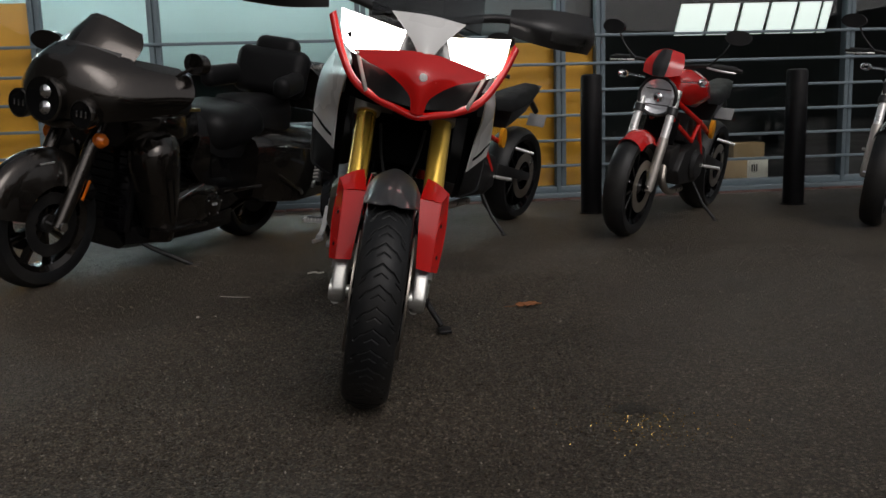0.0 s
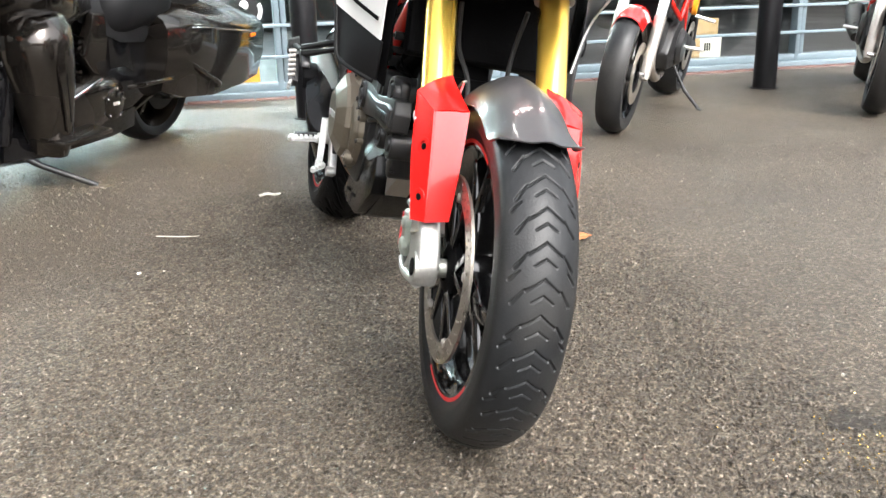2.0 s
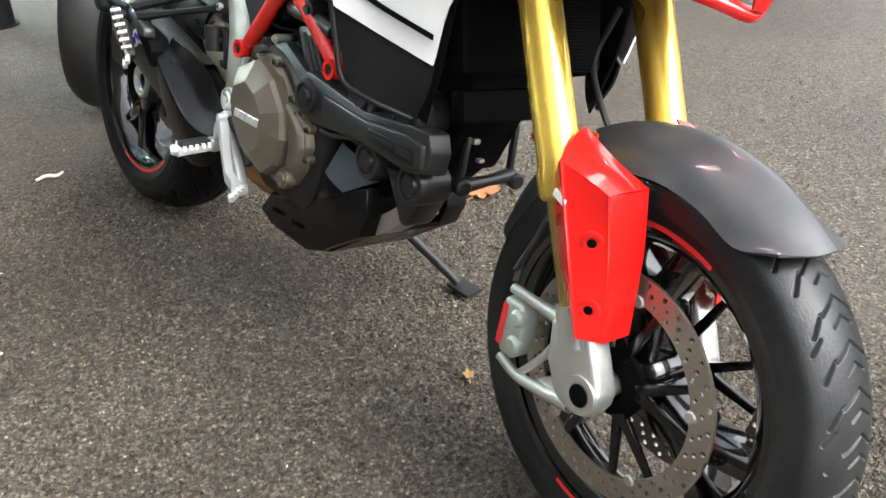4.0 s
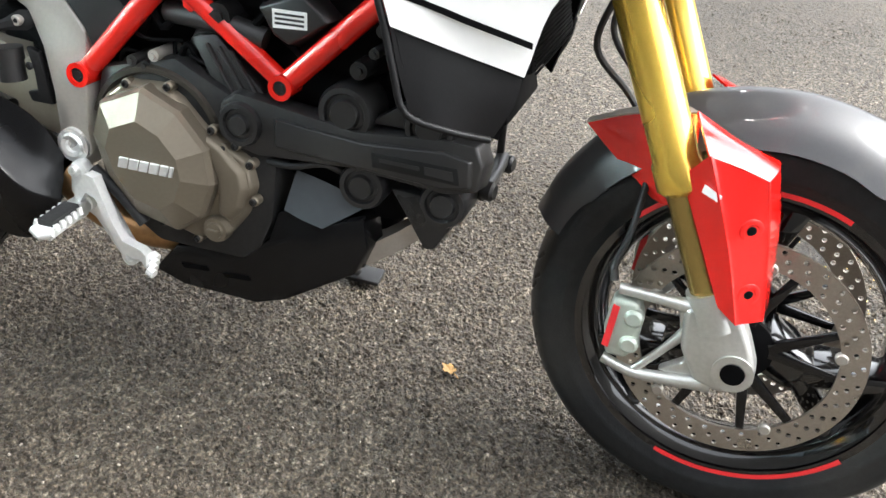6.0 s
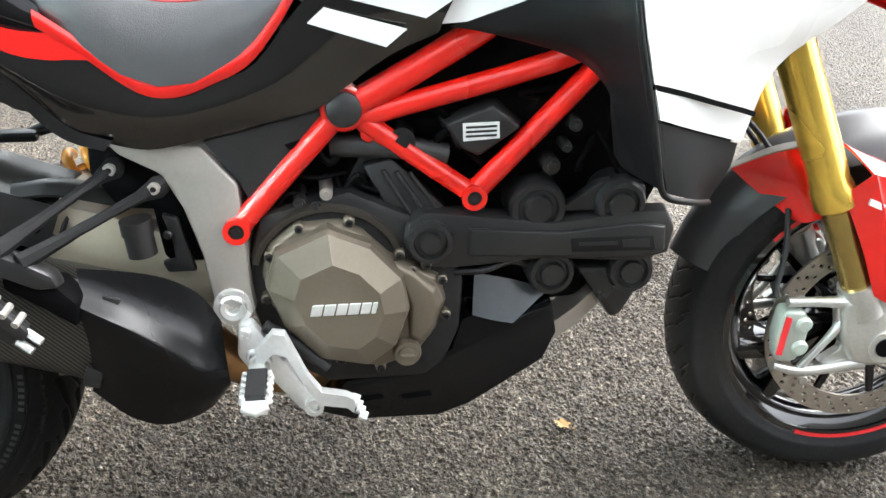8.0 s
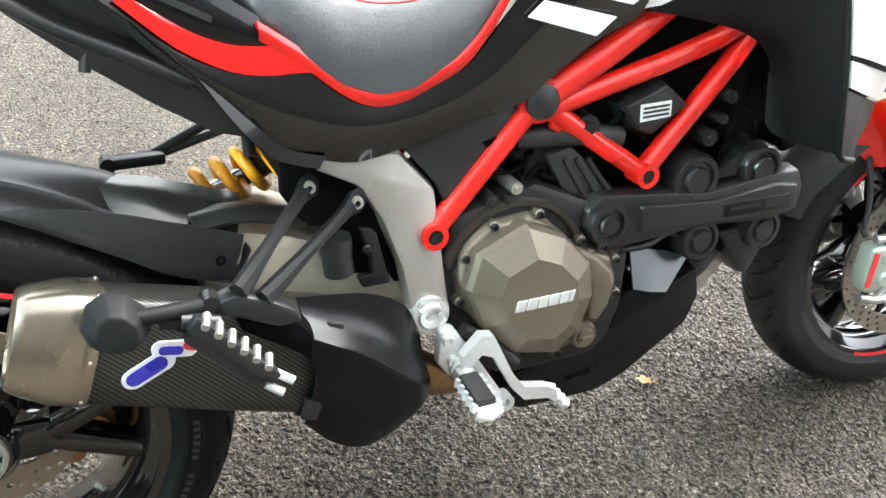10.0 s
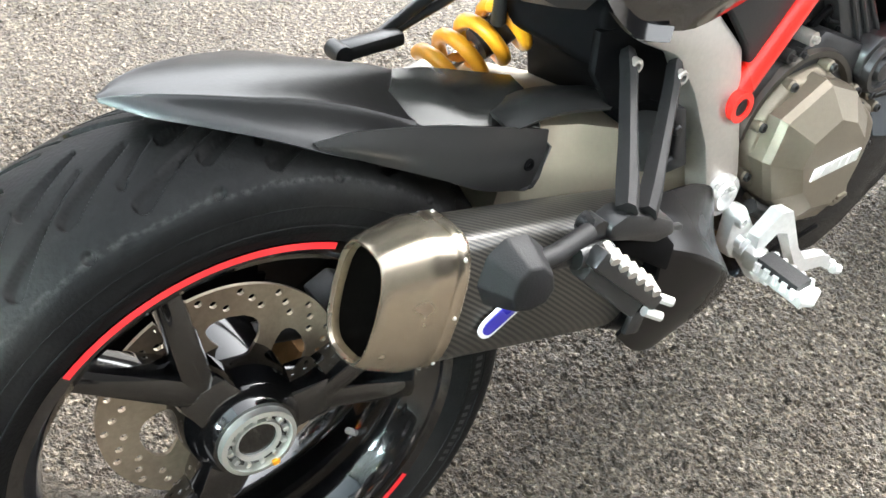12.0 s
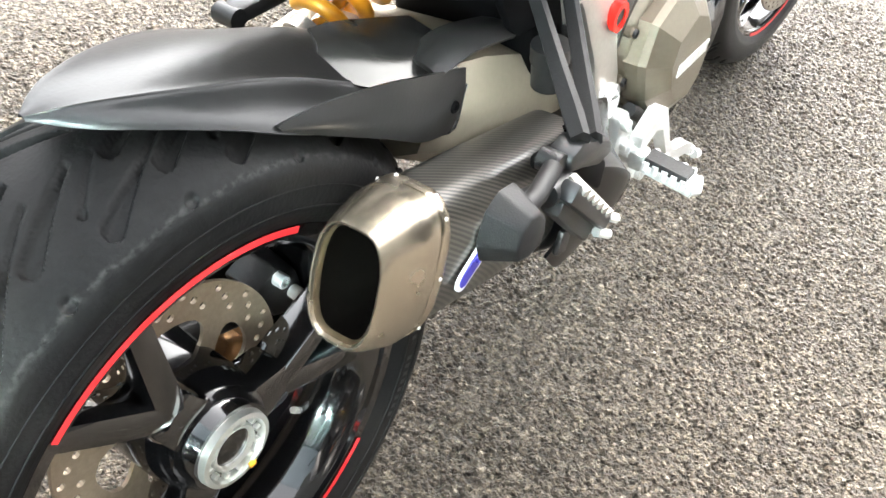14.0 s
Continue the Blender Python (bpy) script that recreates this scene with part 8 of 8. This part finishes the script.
# ---- small things on the ground ----
def make_leaf(x, y, size, turn, mat, label, z=0.002):
    random.seed(int(abs(x * 1000 + y * 77)))
    n = 26
    rim = []
    for k in range(n):
        w = 2 * math.pi * k / n
        lobe = 0.55 + 0.45 * abs(math.cos(2.5 * w)) ** 0.8
        rim.append((size * lobe * math.cos(w) * (1.25 if math.cos(w) > 0 else 0.8), size * lobe * 0.7 * math.sin(w), 0.006 + 0.010 * random.random() * size / 0.06))
    verts = [(0, 0, 0.004)] + rim + [(0, 0, 0.0028)] + [(a, b, c - 0.0012) for a, b, c in rim]
    faces = [[0, 1 + k, 1 + (k + 1) % n] for k in range(n)] + [[n + 1, n + 2 + (k + 1) % n, n + 2 + k] for k in range(n)] + [[1 + k, n + 2 + k, n + 2 + (k + 1) % n, 1 + (k + 1) % n] for k in range(n)]
    leaf = part("leaf", build(verts, faces), mat)
    part("stalk", tube([(-size * 0.7, 0, 0.005), (-size * 1.5, size * 0.15, 0.004)], 0.0012, 6), mat, leaf)
    leaf.matrix_world = pose(x, y, z, 0, 0, turn)
    tagged(leaf, label, "leaf")


make_leaf(0.438, 3.375, 0.055, 20, M_LEAF, "curled dry brown leaf lying on the asphalt")
make_leaf(0.007, 2.721, 0.016, 70, M_LEAF_PALE, "small crumpled yellow leaf lying on the asphalt")


def make_litter():
    for pts, r, text in (([(-0.585, 4.09, 0.006), (-0.555, 4.10, 0.010), (-0.53, 4.095, 0.006), (-0.51, 4.108, 0.008)], 0.0045, "white scrap of paper on the asphalt"),
                         ([(-0.86, 3.62, 0.003), (-0.78, 3.60, 0.003), (-0.72, 3.60, 0.003)], 0.0014, "thin pale straw on the asphalt"),
                         ([(-0.830, 3.248, 0.003), (-0.818, 3.25, 0.004)], 0.003, "small white chip on the asphalt"), ([(-0.76, 3.26, 0.003), (-0.755, 3.263, 0.003)], 0.0022, "small white chip on the asphalt")):
        tagged(part("litter", tube(pts, [r, r * 1.2, r * 0.8], 8, 3), M_PAPER), text, "litter")


make_litter()


def make_grit():
    """Loose chippings lying on the surface."""
    random.seed(11)
    verts, faces = [], []
    for k in range(30000):
        x, y = random.uniform(-1.8, 2.0), random.uniform(0.5, 4.7)
        r = random.choice((0.0018, 0.0026, 0.0038)) * random.uniform(0.7, 1.3)
        c = Vector((x, y, r * 0.55))
        turn = Euler((random.random() * 6, random.random() * 6, random.random() * 6)).to_matrix()
        n = len(verts)
        verts += [c + turn @ (Vector(v) * r) for v in ((1, 0, 0), (-1, 0, 0), (0, 0.8, 0), (0, -0.8, 0), (0, 0, 0.6), (0, 0, -0.6))]
        faces += [[n + i for i in f] for f in ((0, 2, 4), (2, 1, 4), (1, 3, 4), (3, 0, 4), (2, 0, 5), (1, 2, 5), (3, 1, 5), (0, 3, 5))]
    tagged(part("grit", build(verts, faces), M_GRIT, sharp=10), "small loose brown-grey chippings scattered over the asphalt", "grit", kind="stuff")


M_GRIT = material("brown_grey_chippings", (0.15, 0.125, 0.098), 0.4, vary=0.3, scale=200)
grit_nodes, grit_links = M_GRIT.node_tree.nodes, M_GRIT.node_tree.links
island = grit_nodes.new("ShaderNodeNewGeometry")
spread_ramp = grit_nodes.new("ShaderNodeValToRGB")
for at, colour in ((0.5, (0.10, 0.082, 0.062, 1)), (0.93, (0.17, 0.145, 0.115, 1))):
    spread_ramp.color_ramp.elements.new(at).color = colour
spread_ramp.color_ramp.elements[0].color, spread_ramp.color_ramp.elements[-1].color = (0.05, 0.04, 0.03, 1), (0.42, 0.38, 0.32, 1)
grit_links.new(island.outputs["Random Per Island"], spread_ramp.inputs[0])
grit_links.new(spread_ramp.outputs[0], grit_nodes["Principled BSDF"].inputs["Base Color"])
make_grit()


def make_patch(x, y, rx, ry, seed, name, mat, label, z):
    """A thin irregular blotch on the ground."""
    random.seed(seed)
    n = 40
    ph = [random.uniform(0, 6.28) for _ in range(4)]
    rim = []
    for k in range(n):
        w = 2 * math.pi * k / n
        r = 1 + 0.22 * math.sin(2 * w + ph[0]) + 0.16 * math.sin(3 * w + ph[1]) + 0.12 * math.sin(7 * w + ph[2]) + 0.08 * math.sin(11 * w + ph[3])
        rim.append((x + rx * r * math.cos(w), y + ry * r * math.sin(w)))
    verts = [(x, y, z)] + [(a, b, z * 0.4) for a, b in rim]
    return tagged(part(name, build(verts, [[0, 1 + k, 1 + (k + 1) % n] for k in range(n)]), mat), label, "stain")


make_patch(0.70, 2.215, 0.045, 0.05, 3, "oil_stain", M_STAIN, "dark oily stain soaked into the asphalt", 0.003)


def make_glints():
    """Gold metal chips added in place of headlamp glints on the ground."""
    random.seed(23)
    verts, faces = [], []
    for k in range(230):
        x, y = random.gauss(0.72, 0.08), random.gauss(2.10, 0.075)
        r = random.uniform(0.0012, 0.0032)
        c = Vector((x, y, r * 0.9))
        turn = Euler((random.random() * 6, random.random() * 6, random.random() * 6)).to_matrix()
        n = len(verts)
        verts += [c + turn @ (Vector(v) * r) for v in ((1, 0, 0), (-1, 0, 0), (0, 0.8, 0), (0, -0.8, 0), (0, 0, 0.6), (0, 0, -0.6))]
        faces += [[n + i for i in f] for f in ((0, 2, 4), (2, 1, 4), (1, 3, 4), (3, 0, 4), (2, 0, 5), (1, 2, 5), (3, 1, 5), (0, 3, 5))]
    tagged(part("lamp_glints", build(verts, faces), M_GLINT, sharp=10), "gold metal chips added for the headlamp glints on the asphalt", "grit", kind="stuff")


# Gold colour of the added glints, not of any stone.
M_GLINT = material("gold_lamp_glint", (0.9, 0.66, 0.24), 0.2, metal=0.95, vary=0.3, scale=200)
make_glints()
tagged(part("litter", tube([(0.835, 2.0, 0.003), (0.85, 1.992, 0.004), (0.862, 2.0, 0.003)], [0.002, 0.0035, 0.002], 8, 3), M_GRIT), "small grey-brown scrap on the asphalt", "litter")

# bricks of the edging, one by one
brick_mesh = part("brick", box((0, 0, 0), (0.205, 0.07, 0.02), 0.004), M_BRICK, EDGE[0])
brick_mesh.matrix_local = Matrix.Translation((-6.2, -0.115, 0.006))
random.seed(31)
for k in range(1, 58):
    b = new("brick", brick_mesh.data)
    b.parent = EDGE[0]
    b.matrix_local = pose(-6.2 + 0.216 * k, -0.115 + random.uniform(-0.003, 0.003), 0.006 + random.uniform(-0.002, 0.002), random.uniform(-1.5, 1.5), random.uniform(-1, 1), random.uniform(-1.2, 1.2))
